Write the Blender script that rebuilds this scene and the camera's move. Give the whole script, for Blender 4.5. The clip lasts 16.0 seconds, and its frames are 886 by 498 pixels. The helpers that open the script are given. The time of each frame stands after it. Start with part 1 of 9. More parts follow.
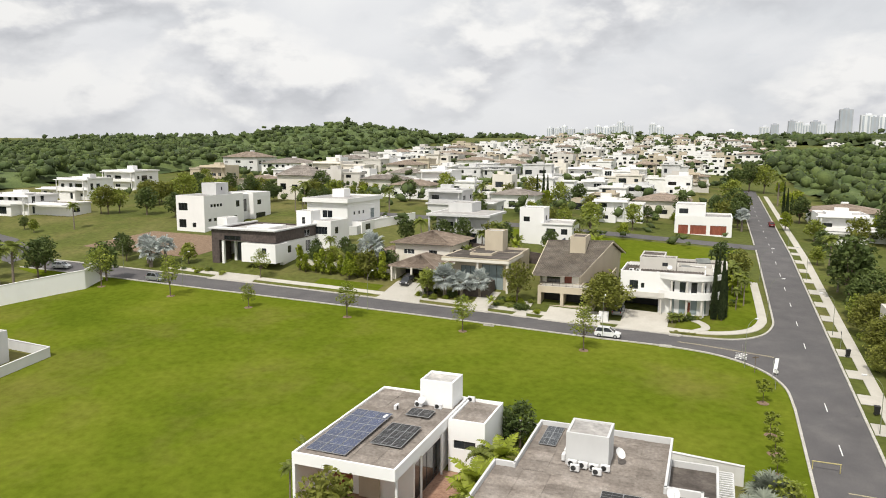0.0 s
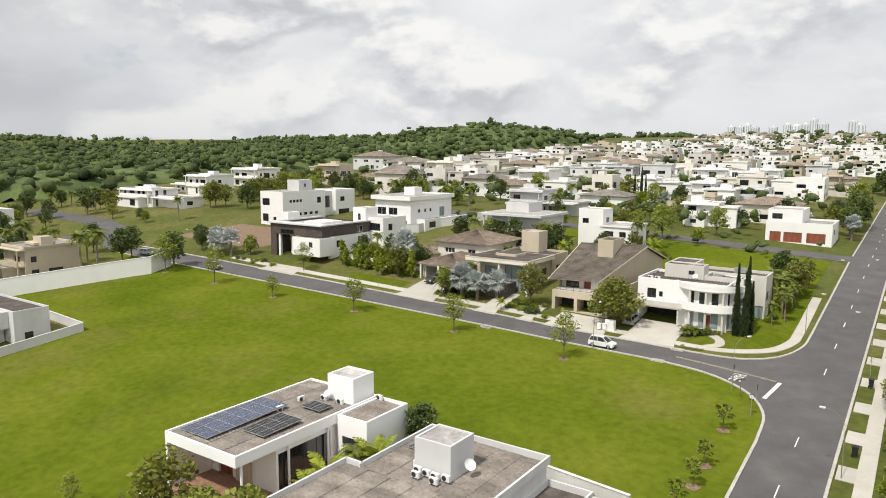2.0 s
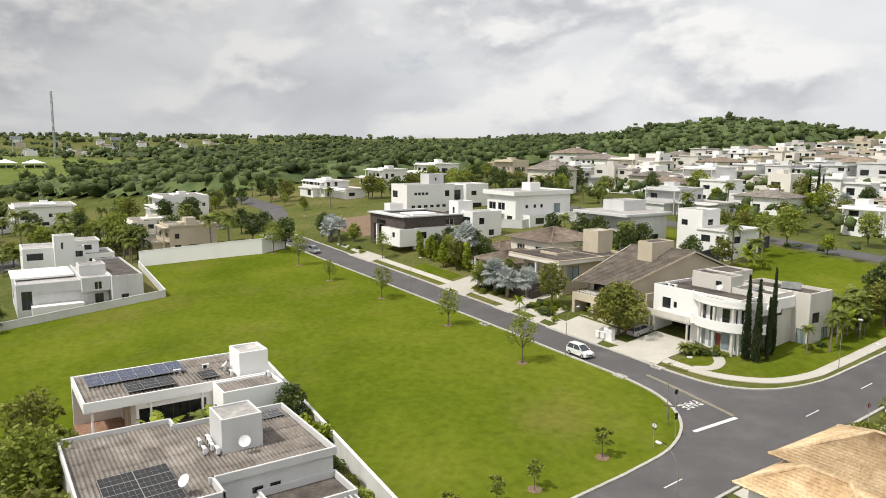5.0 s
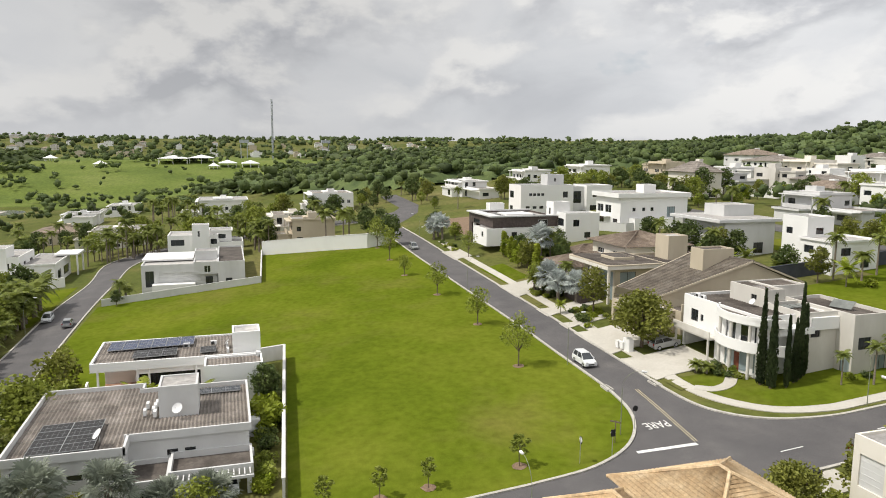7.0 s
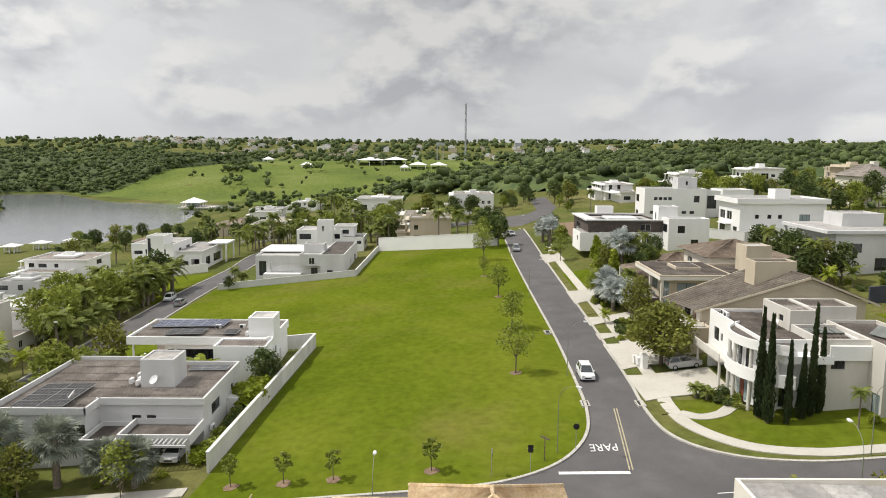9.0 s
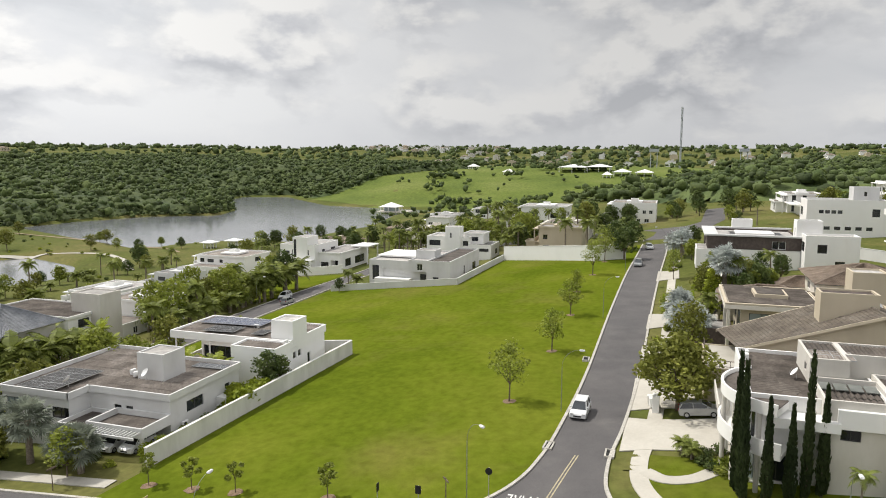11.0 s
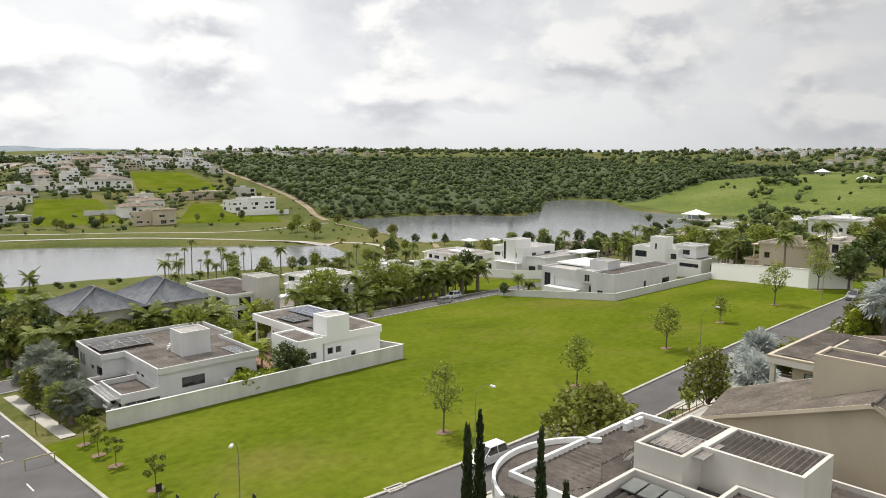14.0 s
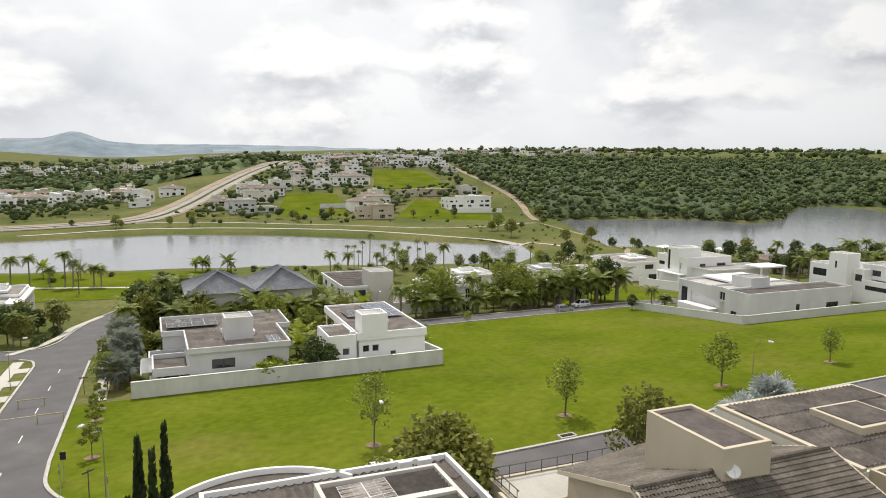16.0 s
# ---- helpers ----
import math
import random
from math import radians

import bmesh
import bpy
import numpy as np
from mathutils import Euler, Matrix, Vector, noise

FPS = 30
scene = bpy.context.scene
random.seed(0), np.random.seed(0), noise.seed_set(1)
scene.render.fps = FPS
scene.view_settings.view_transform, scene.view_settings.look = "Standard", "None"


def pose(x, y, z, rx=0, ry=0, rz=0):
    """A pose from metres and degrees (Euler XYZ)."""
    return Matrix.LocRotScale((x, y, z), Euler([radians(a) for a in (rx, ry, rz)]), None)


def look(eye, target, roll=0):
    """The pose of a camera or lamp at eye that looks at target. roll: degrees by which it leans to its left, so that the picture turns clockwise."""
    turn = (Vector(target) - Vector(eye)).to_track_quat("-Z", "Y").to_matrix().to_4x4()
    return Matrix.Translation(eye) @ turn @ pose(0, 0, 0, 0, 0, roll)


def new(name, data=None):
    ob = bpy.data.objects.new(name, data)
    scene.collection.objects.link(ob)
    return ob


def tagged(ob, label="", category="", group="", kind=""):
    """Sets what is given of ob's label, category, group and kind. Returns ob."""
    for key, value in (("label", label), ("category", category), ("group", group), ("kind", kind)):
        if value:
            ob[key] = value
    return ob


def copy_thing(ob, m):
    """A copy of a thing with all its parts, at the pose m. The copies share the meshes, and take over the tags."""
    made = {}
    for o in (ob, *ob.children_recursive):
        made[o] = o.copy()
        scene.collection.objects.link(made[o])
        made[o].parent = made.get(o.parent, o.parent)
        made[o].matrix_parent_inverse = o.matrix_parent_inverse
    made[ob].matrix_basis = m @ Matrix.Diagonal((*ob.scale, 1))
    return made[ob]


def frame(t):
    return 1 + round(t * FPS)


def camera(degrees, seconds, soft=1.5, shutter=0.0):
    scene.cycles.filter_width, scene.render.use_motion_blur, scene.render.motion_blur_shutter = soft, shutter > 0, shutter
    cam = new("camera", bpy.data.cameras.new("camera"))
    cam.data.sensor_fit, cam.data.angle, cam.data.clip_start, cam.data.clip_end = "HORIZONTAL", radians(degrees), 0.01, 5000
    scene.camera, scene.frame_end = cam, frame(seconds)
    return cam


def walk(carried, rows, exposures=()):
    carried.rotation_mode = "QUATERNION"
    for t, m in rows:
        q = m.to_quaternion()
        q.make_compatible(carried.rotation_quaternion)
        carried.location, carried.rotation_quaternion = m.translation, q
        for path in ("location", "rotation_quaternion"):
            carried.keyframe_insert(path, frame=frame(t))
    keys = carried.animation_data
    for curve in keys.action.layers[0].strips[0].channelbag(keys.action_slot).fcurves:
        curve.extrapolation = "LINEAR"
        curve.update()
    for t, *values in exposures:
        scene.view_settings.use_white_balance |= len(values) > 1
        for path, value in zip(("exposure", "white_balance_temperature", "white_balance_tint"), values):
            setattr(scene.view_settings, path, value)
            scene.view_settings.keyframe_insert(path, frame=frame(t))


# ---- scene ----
cam = camera(64.1, 16.0, 1.0)
METRES, EYE, TILT, LEAN, TURN = 230.0, 36.0, 3.6, 0.4, 20.6
ROWS = [
    (0.0, 0.0, 0.0, 0.0, 0.15, -11.5, -0.72),
    (0.5, 0.031, 0.0027, -0.0002, 3.55, -11.53, -0.52),
    (1.0, 0.0632, 0.0072, -0.0007, 7.03, -11.56, -0.31),
    (1.5, 0.0937, 0.0129, -0.001, 10.6, -11.55, -0.07),
    (2.0, 0.1234, 0.0199, -0.0018, 14.02, -11.53, 0.16),
    (2.5, 0.153, 0.0288, -0.0028, 17.45, -11.49, 0.37),
    (3.0, 0.1812, 0.0393, -0.004, 20.87, -11.49, 0.57),
    (3.5, 0.2106, 0.052, -0.0051, 24.51, -11.48, 0.79),
    (6.0, 0.3363, 0.1388, -0.0129, 43.7, -11.02, 1.87),
    (6.5, 0.358, 0.1593, -0.0145, 48.11, -10.78, 2.1),
    (7.0, 0.3779, 0.1817, -0.0165, 52.33, -10.57, 2.3),
    (7.5, 0.3955, 0.2047, -0.0185, 56.32, -10.41, 2.43),
    (8.0, 0.4115, 0.2305, -0.0206, 60.62, -10.18, 2.58),
    (8.5, 0.4234, 0.256, -0.0224, 64.68, -9.9, 2.75),
    (9.0, 0.432, 0.2845, -0.0246, 69.23, -9.56, 2.91),
    (9.5, 0.4364, 0.3141, -0.0269, 73.67, -9.19, 3.11),
    (12.0, 0.417, 0.4739, -0.0387, 96.85, -7.31, 3.46),
    (12.5, 0.4089, 0.506, -0.0415, 101.43, -7.09, 3.38),
    (13.0, 0.3969, 0.5349, -0.044, 106.3, -6.72, 3.27),
    (13.5, 0.3801, 0.5605, -0.0461, 111.26, -6.33, 3.22),
    (14.0, 0.3586, 0.584, -0.0481, 116.06, -5.93, 3.14),
    (14.5, 0.3358, 0.6067, -0.0498, 120.73, -5.65, 2.97),
    (15.0, 0.3109, 0.6309, -0.0514, 126.13, -5.36, 2.72),
    (15.5, 0.2873, 0.6535, -0.0531, 131.53, -5.14, 2.47),
    (16.0, 0.264, 0.6761, -0.0548, 136.78, -4.95, 2.18),
]
walk(cam, [(t, pose(0, 0, EYE, TILT, LEAN, TURN) @ pose(METRES * x, METRES * y, METRES * z, 90 + pitch, roll, yaw)) for t, x, y, z, yaw, pitch, roll in ROWS])

# ---- light ----
world = bpy.data.worlds.new("sky")
scene.world = world
world.use_nodes = True
wn, wl = world.node_tree.nodes, world.node_tree.links
SUN_ELEVATION, SUN_AZIMUTH = 56.0, 186.0
back = wn["Background"]
back.inputs["Strength"].default_value = 0.86
sky = wn.new("ShaderNodeTexSky")
sky.sky_type = "NISHITA"
sky.sun_disc = False
sky.sun_elevation = radians(SUN_ELEVATION)
sky.sun_rotation = radians(SUN_AZIMUTH)
dim = wn.new("ShaderNodeVectorMath"); dim.operation = "SCALE"; dim.inputs["Scale"].default_value = 0.11
wl.new(sky.outputs["Color"], dim.inputs[0])
tc = wn.new("ShaderNodeTexCoord")
sep = wn.new("ShaderNodeSeparateXYZ"); wl.new(tc.outputs["Generated"], sep.inputs[0])


def wmath(op, a, b):
    m = wn.new("ShaderNodeMath"); m.operation = op
    for k, v in enumerate((a, b)):
        if isinstance(v, (int, float)):
            m.inputs[k].default_value = v
        else:
            wl.new(v, m.inputs[k])
    return m.outputs[0]


# banks of cloud, flattened towards the horizon
flat = wn.new("ShaderNodeCombineXYZ")
wl.new(sep.outputs["X"], flat.inputs[0])
wl.new(sep.outputs["Y"], flat.inputs[1])
wl.new(wmath("MULTIPLY", sep.outputs["Z"], 1.9), flat.inputs[2])


def wnoise(scale, detail, rough, dist=0.0):
    nz = wn.new("ShaderNodeTexNoise")
    nz.inputs["Scale"].default_value, nz.inputs["Detail"].default_value = scale, detail
    nz.inputs["Roughness"].default_value, nz.inputs["Distortion"].default_value = rough, dist
    wl.new(flat.outputs[0], nz.inputs["Vector"])
    return nz.outputs["Fac"]


def wramp(fac, stops):
    r = wn.new("ShaderNodeValToRGB")
    el = r.color_ramp.elements
    while len(el) < len(stops):
        el.new(0.5)
    for e, (p, c) in zip(el, stops):
        e.position, e.color = p, (*c, 1)
    wl.new(fac, r.inputs["Fac"])
    return r.outputs["Color"]


def wmix(fac, a, b):
    m = wn.new("ShaderNodeMix"); m.data_type = "RGBA"
    for s, v in ((m.inputs[0], fac), (m.inputs[6], a), (m.inputs[7], b)):
        wl.new(v, s)
    return m.outputs[2]


def lifted(up):
    m = wn.new("ShaderNodeVectorMath"); m.operation = "ADD"
    m.inputs[1].default_value = (0, 0, up)
    wl.new(flat.outputs[0], m.inputs[0])
    return m.outputs[0]


def heap(vec):
    nz = wn.new("ShaderNodeTexNoise")
    nz.inputs["Scale"].default_value, nz.inputs["Detail"].default_value = 5.4, 7.0
    nz.inputs["Roughness"].default_value, nz.inputs["Distortion"].default_value = 0.52, 0.1
    wl.new(vec, nz.inputs["Vector"])
    return nz.outputs["Fac"]


# a pale sheet of high cloud
banks = wmath("ADD", wmath("MULTIPLY", wnoise(1.7, 3.0, 0.5), 0.6), wmath("MULTIPLY", wnoise(4.5, 6.0, 0.55, 0.4), 0.4))
sheet = wramp(banks, [(0.40, (1.06, 1.065, 1.07)), (0.50, (0.98, 0.99, 1.01)), (0.56, (0.88, 0.90, 0.93)), (0.64, (0.72, 0.74, 0.78))])
# heaped clouds in front of it: white crests, grey undersides
low, high = heap(flat.outputs[0]), heap(lifted(0.05))
crest = wmath("ADD", wmath("MULTIPLY", wmath("SUBTRACT", low, high), 5.2), 0.53)
puff = wramp(crest, [(0.10, (0.70, 0.715, 0.75)), (0.38, (0.84, 0.85, 0.88)), (0.58, (1.00, 1.00, 1.00)), (0.85, (1.14, 1.13, 1.11))])
body = wramp(low, [(0.44, (0, 0, 0)), (0.56, (1, 1, 1))])
cloud = wmix(body, sheet, puff)
haze = wn.new("ShaderNodeRGB"); haze.outputs[0].default_value = (0.84, 0.85, 0.87, 1)
thin = wmath("POWER", wmath("SUBTRACT", 1.0, wmath("MAXIMUM", wmath("MINIMUM", sep.outputs["Z"], 1.0), 0.0)), 22.0)
cloud = wmix(wmath("MULTIPLY", thin, 0.75), cloud, haze.outputs[0])
cover = wramp(wnoise(2.6, 6.0, 0.55, 0.2), [(0.25, (0, 0, 0)), (0.34, (1, 1, 1))])
# the cloud is brighter towards the veiled sun
aim = wn.new("ShaderNodeVectorMath"); aim.operation = "DOT_PRODUCT"
az, el = radians(SUN_AZIMUTH), radians(SUN_ELEVATION)
aim.inputs[1].default_value = (math.sin(az) * math.cos(el), math.cos(az) * math.cos(el), math.sin(el))
wl.new(tc.outputs["Generated"], aim.inputs[0])
glow = wmath("ADD", wmath("MULTIPLY", aim.outputs["Value"], 0.13), 1.0)
# a darker bank of rain cloud stands high in the west
west = wn.new("ShaderNodeVectorMath"); west.operation = "DOT_PRODUCT"
west.inputs[1].default_value = (-0.93, -0.06, 0.36)
wl.new(tc.outputs["Generated"], west.inputs[0])
gloom = wmath("MULTIPLY", wmath("POWER", wmath("MAXIMUM", west.outputs["Value"], 0.0), 6.0), -0.40)
glow = wmath("ADD", glow, gloom)
lit = wn.new("ShaderNodeVectorMath"); lit.operation = "SCALE"
wl.new(cloud, lit.inputs[0]); wl.new(glow, lit.inputs["Scale"])
wl.new(wmix(cover, dim.outputs[0], lit.outputs[0]), back.inputs["Color"])

sun = new("sun", bpy.data.lights.new("sun", "SUN"))
sun.data.energy, sun.data.angle, sun.data.color = 3.5, radians(3.0), (1.0, 0.95, 0.86)
sun.matrix_world = look((0, 0, 200), (-200 * math.sin(az) * math.cos(el), -200 * math.cos(az) * math.cos(el), 200 - 200 * math.sin(el)))
scene.view_settings.exposure = 0.0

# ---- materials ----
def material(name, stops, scale=1.0, rough=0.8, bump=0.0, bscale=None, fine=0.0, metal=0.0, island=0.0, obj=0.0, detail=6.0, stretch=(1, 1, 1), spec=0.4, stain=None, grain=0.6):
    """Noise-coloured surface: stops are (position, colour); fine adds grain, island/obj vary the value per piece, stain = (scale, colour, amount)."""
    m = bpy.data.materials.new(name)
    m.use_nodes = True
    n, l = m.node_tree.nodes, m.node_tree.links
    b = n["Principled BSDF"]
    b.inputs["Roughness"].default_value, b.inputs["Metallic"].default_value = rough, metal
    b.inputs["Specular IOR Level"].default_value = spec
    geo = n.new("ShaderNodeNewGeometry")
    mp = n.new("ShaderNodeMapping"); mp.inputs["Scale"].default_value = stretch
    l.new(geo.outputs["Position"], mp.inputs["Vector"])

    def tex(s, d=detail, r=0.55):
        t = n.new("ShaderNodeTexNoise")
        t.inputs["Scale"].default_value, t.inputs["Detail"].default_value, t.inputs["Roughness"].default_value = s, d, r
        l.new(mp.outputs["Vector"], t.inputs["Vector"])
        return t.outputs["Fac"]
    ramp = n.new("ShaderNodeValToRGB")
    e = ramp.color_ramp.elements
    while len(e) < len(stops):
        e.new(0.5)
    for k, (p, c) in zip(e, stops):
        k.position, k.color = p, (*c, 1)
    l.new(tex(scale), ramp.inputs["Fac"])
    col = ramp.outputs["Color"]
    if stain:
        sr = n.new("ShaderNodeMapRange")
        sr.inputs["From Min"].default_value, sr.inputs["From Max"].default_value = 0.52, 0.72
        sr.inputs["To Max"].default_value = stain[2]
        l.new(tex(stain[0], 5.0, 0.6), sr.inputs["Value"])
        mx = n.new("ShaderNodeMix"); mx.data_type = "RGBA"
        mx.inputs[7].default_value = (*stain[1], 1)
        l.new(sr.outputs["Result"], mx.inputs[0]); l.new(col, mx.inputs[6])
        col = mx.outputs[2]
    vals = []
    if fine:
        vals.append((tex(fine, 4.0, 0.6), grain))
    if island:
        vals.append((geo.outputs["Random Per Island"], island))
    if obj:
        oi = n.new("ShaderNodeObjectInfo")
        vals.append((oi.outputs["Random"], obj))
    for v, amount in vals:
        mr = n.new("ShaderNodeMapRange")
        mr.inputs["To Min"].default_value, mr.inputs["To Max"].default_value = 1 - amount, 1 + amount
        l.new(v, mr.inputs["Value"])
        vm = n.new("ShaderNodeVectorMath"); vm.operation = "SCALE"
        l.new(col, vm.inputs[0]); l.new(mr.outputs["Result"], vm.inputs["Scale"])
        col = vm.outputs[0]
    l.new(col, b.inputs["Base Color"])
    if bump:
        bp = n.new("ShaderNodeBump")
        bp.inputs["Strength"].default_value, bp.inputs["Distance"].default_value = bump, 0.05
        l.new(tex(bscale or scale * 6, 5.0, 0.6), bp.inputs["Height"])
        l.new(bp.outputs["Normal"], b.inputs["Normal"])
    return m


def duo(a, b):
    return [(0.35, a), (0.65, b)]


GRASS = material("lawn_grass", [(0.30, (0.077, 0.107, 0.009)), (0.5, (0.103, 0.133, 0.012)), (0.68, (0.134, 0.156, 0.018))], 0.06, 1.0, 0.9, 4.0, fine=0.9, grain=0.42, spec=0.0, stain=(0.05, (0.15, 0.135, 0.036), 0.6))
MEADOW = material("rough_grass", [(0.30, (0.066, 0.082, 0.018)), (0.5, (0.096, 0.110, 0.026)), (0.7, (0.16, 0.145, 0.055))], 0.02, 0.95, 0.5, 4.0, fine=0.8, spec=0.1, stain=(0.09, (0.18, 0.15, 0.06), 0.5))
GOLF = material("golf_grass", [(0.30, (0.088, 0.122, 0.026)), (0.5, (0.122, 0.158, 0.034)), (0.7, (0.155, 0.182, 0.05))], 0.02, 0.95, 0.3, 3.0, fine=0.4, spec=0.1)
ASPHALT = material("asphalt", [(0.3, (0.082, 0.078, 0.080)), (0.55, (0.105, 0.099, 0.100)), (0.75, (0.132, 0.125, 0.122))], 0.25, 0.85, 0.25, 30, fine=14, stain=(0.12, (0.085, 0.082, 0.085), 0.6))
KERB = material("kerb_concrete", duo((0.40, 0.38, 0.34), (0.50, 0.48, 0.44)), 1.2, 0.85, 0.2, 20, fine=6, stain=(0.6, (0.3, 0.27, 0.22), 0.5))
CONCRETE = material("pale_concrete", duo((0.44, 0.415, 0.365), (0.50, 0.475, 0.425)), 0.5, 0.85, 0.15, 15, fine=3, grain=0.12, obj=0.06, stain=(0.25, (0.34, 0.31, 0.26), 0.35))
PAINT_LINE = material("road_paint", duo((0.62, 0.62, 0.60), (0.78, 0.78, 0.76)), 2.0, 0.7, fine=8)
YELLOW_LINE = material("yellow_road_paint", duo((0.34, 0.30, 0.20), (0.46, 0.40, 0.26)), 2.0, 0.7, fine=8)
WHITE = material("white_render", duo((0.80, 0.795, 0.78), (0.85, 0.845, 0.83)), 0.3, 0.8, 0.06, 12, stain=(0.3, (0.68, 0.66, 0.62), 0.3), stretch=(1, 1, 0.5))
FRESH_WHITE = material("fresh_white_render", duo((0.88, 0.88, 0.87), (0.92, 0.92, 0.91)), 0.3, 0.8, 0.06, 12, stain=(0.3, (0.78, 0.76, 0.73), 0.2), stretch=(1, 1, 0.5))
OFFWHITE = material("cream_render", duo((0.70, 0.66, 0.59), (0.76, 0.72, 0.65)), 0.3, 0.8, 0.06, 12, stain=(0.35, (0.5, 0.46, 0.22), 0.22), stretch=(1, 1, 0.5))
BEIGE = material("beige_render", duo((0.495, 0.429, 0.328), (0.558, 0.490, 0.376)), 0.3, 0.8, 0.06, 12, stain=(0.35, (0.378, 0.315, 0.232), 0.25), stretch=(1, 1, 0.5))
GREYWALL = material("grey_render", duo((0.57, 0.57, 0.565), (0.64, 0.64, 0.635)), 0.3, 0.8, 0.06, 12, stain=(0.35, (0.4, 0.39, 0.38), 0.22), stretch=(1, 1, 0.5))
BROWNWALL = material("dark_brown_cladding", duo((0.065, 0.05, 0.045), (0.10, 0.078, 0.07)), 0.5, 0.7, 0.1, 10, fine=2)
REDWOOD = material("red_brown_wood", duo((0.20, 0.055, 0.03), (0.28, 0.085, 0.05)), 1.0, 0.55, 0.1, 8, fine=5, stretch=(1, 1, 0.2))
WALLGREY = material("weathered_white_wall", duo((0.60, 0.59, 0.57), (0.76, 0.75, 0.73)), 0.4, 0.85, 0.08, 10, stain=(0.5, (0.5, 0.48, 0.44), 0.5), stretch=(1, 1, 0.3))
FIBRE = material("fibre_cement_sheet", [(0.3, (0.155, 0.132, 0.115)), (0.5, (0.215, 0.188, 0.165)), (0.7, (0.28, 0.25, 0.225))], 0.5, 0.9, 0.2, 8, fine=3, stain=(0.22, (0.15, 0.135, 0.12), 0.5), obj=0.16)
ROOFGREY = material("grey_roof_membrane", duo((0.30, 0.29, 0.28), (0.42, 0.40, 0.38)), 0.4, 0.9, 0.15, 8, fine=2, stain=(0.25, (0.2, 0.185, 0.17), 0.6), obj=0.25)
TILE_BROWN = material("brown_clay_tile", [(0.3, (0.17, 0.13, 0.10)), (0.5, (0.235, 0.185, 0.145)), (0.7, (0.31, 0.25, 0.20))], 0.7, 0.85, 0.2, 10, fine=4, island=0.18, obj=0.12, stain=(0.3, (0.12, 0.10, 0.085), 0.5))
TILE_TAN = material("tan_clay_tile", [(0.3, (0.47, 0.33, 0.19)), (0.5, (0.58, 0.43, 0.26)), (0.7, (0.68, 0.54, 0.36))], 0.7, 0.85, 0.2, 10, fine=4, island=0.2, obj=0.15, stain=(0.3, (0.26, 0.19, 0.13), 0.5))
SHINGLE = material("weathered_grey_brown_shingle", [(0.3, (0.079, 0.067, 0.055)), (0.5, (0.113, 0.095, 0.077)), (0.7, (0.153, 0.131, 0.107))], 0.6, 0.9, 0.25, 10, fine=4, island=0.12, obj=0.12, stain=(0.5, (0.243, 0.225, 0.202), 0.35))
SLATE = material("blue_grey_roof_tile", [(0.3, (0.155, 0.165, 0.18)), (0.5, (0.205, 0.215, 0.235)), (0.7, (0.26, 0.27, 0.29))], 0.7, 0.7, 0.2, 10, fine=4, island=0.15)
GLASS = material("dark_tinted_glass", duo((0.012, 0.015, 0.018), (0.03, 0.034, 0.038)), 0.3, 0.06, spec=0.8, obj=0.6)
GLASS_CLEAR = material("pale_window_glass", duo((0.22, 0.27, 0.28), (0.30, 0.36, 0.37)), 0.3, 0.08, spec=0.8)
FRAME_DARK = material("dark_aluminium", duo((0.03, 0.03, 0.03), (0.05, 0.05, 0.05)), 2, 0.4)
FRAME_WHITE = material("white_aluminium", duo((0.7, 0.7, 0.7), (0.78, 0.78, 0.78)), 2, 0.4)
SOLAR = material("solar_cell_blue", duo((0.022, 0.034, 0.085), (0.035, 0.05, 0.115)), 0.8, 0.18, spec=0.8, obj=0.15)
SOLAR_DARK = material("black_pool_heating_mat", duo((0.02, 0.02, 0.021), (0.035, 0.034, 0.034)), 0.8, 0.6, fine=6)
STEEL = material("galvanised_steel", duo((0.42, 0.43, 0.44), (0.55, 0.56, 0.57)), 2.0, 0.45, metal=0.6)
LAMPPAINT = material("grey_green_lamp_paint", duo((0.17, 0.19, 0.13), (0.24, 0.26, 0.19)), 2.0, 0.5)
# also backs the open recesses, where the black stands for shade
BLACK = material("black_plastic_and_recess_shade", duo((0.012, 0.012, 0.012), (0.02, 0.02, 0.02)), 2.0, 0.6)
RUBBER = material("tyre_rubber", duo((0.012, 0.012, 0.012), (0.02, 0.02, 0.02)), 4.0, 0.9)
BARK = material("bark", duo((0.10, 0.075, 0.055), (0.18, 0.14, 0.105)), 3.0, 0.95, 0.5, 20, fine=8)
PALMBARK = material("palm_bark", duo((0.16, 0.13, 0.10), (0.26, 0.22, 0.175)), 3.0, 0.95, 0.5, 20, fine=8)
SOIL = material("bare_reddish_soil", duo((0.165, 0.108, 0.07), (0.235, 0.165, 0.11)), 1.5, 0.95, 0.5, 12, fine=6)
TERRACE = material("terracotta_terrace", duo((0.27, 0.15, 0.10), (0.36, 0.22, 0.155)), 1.0, 0.85, 0.2, 8, fine=4)
WATER = material("lake_water", duo((0.13, 0.14, 0.155), (0.165, 0.175, 0.19)), 0.02, 0.15, 0.6, 1.0, spec=0.9)
DIRT = material("dirt_road", duo((0.25, 0.19, 0.125), (0.34, 0.27, 0.19)), 0.1, 0.95, 0.3, 2, fine=1, stain=(0.03, (0.25, 0.22, 0.12), 0.5))

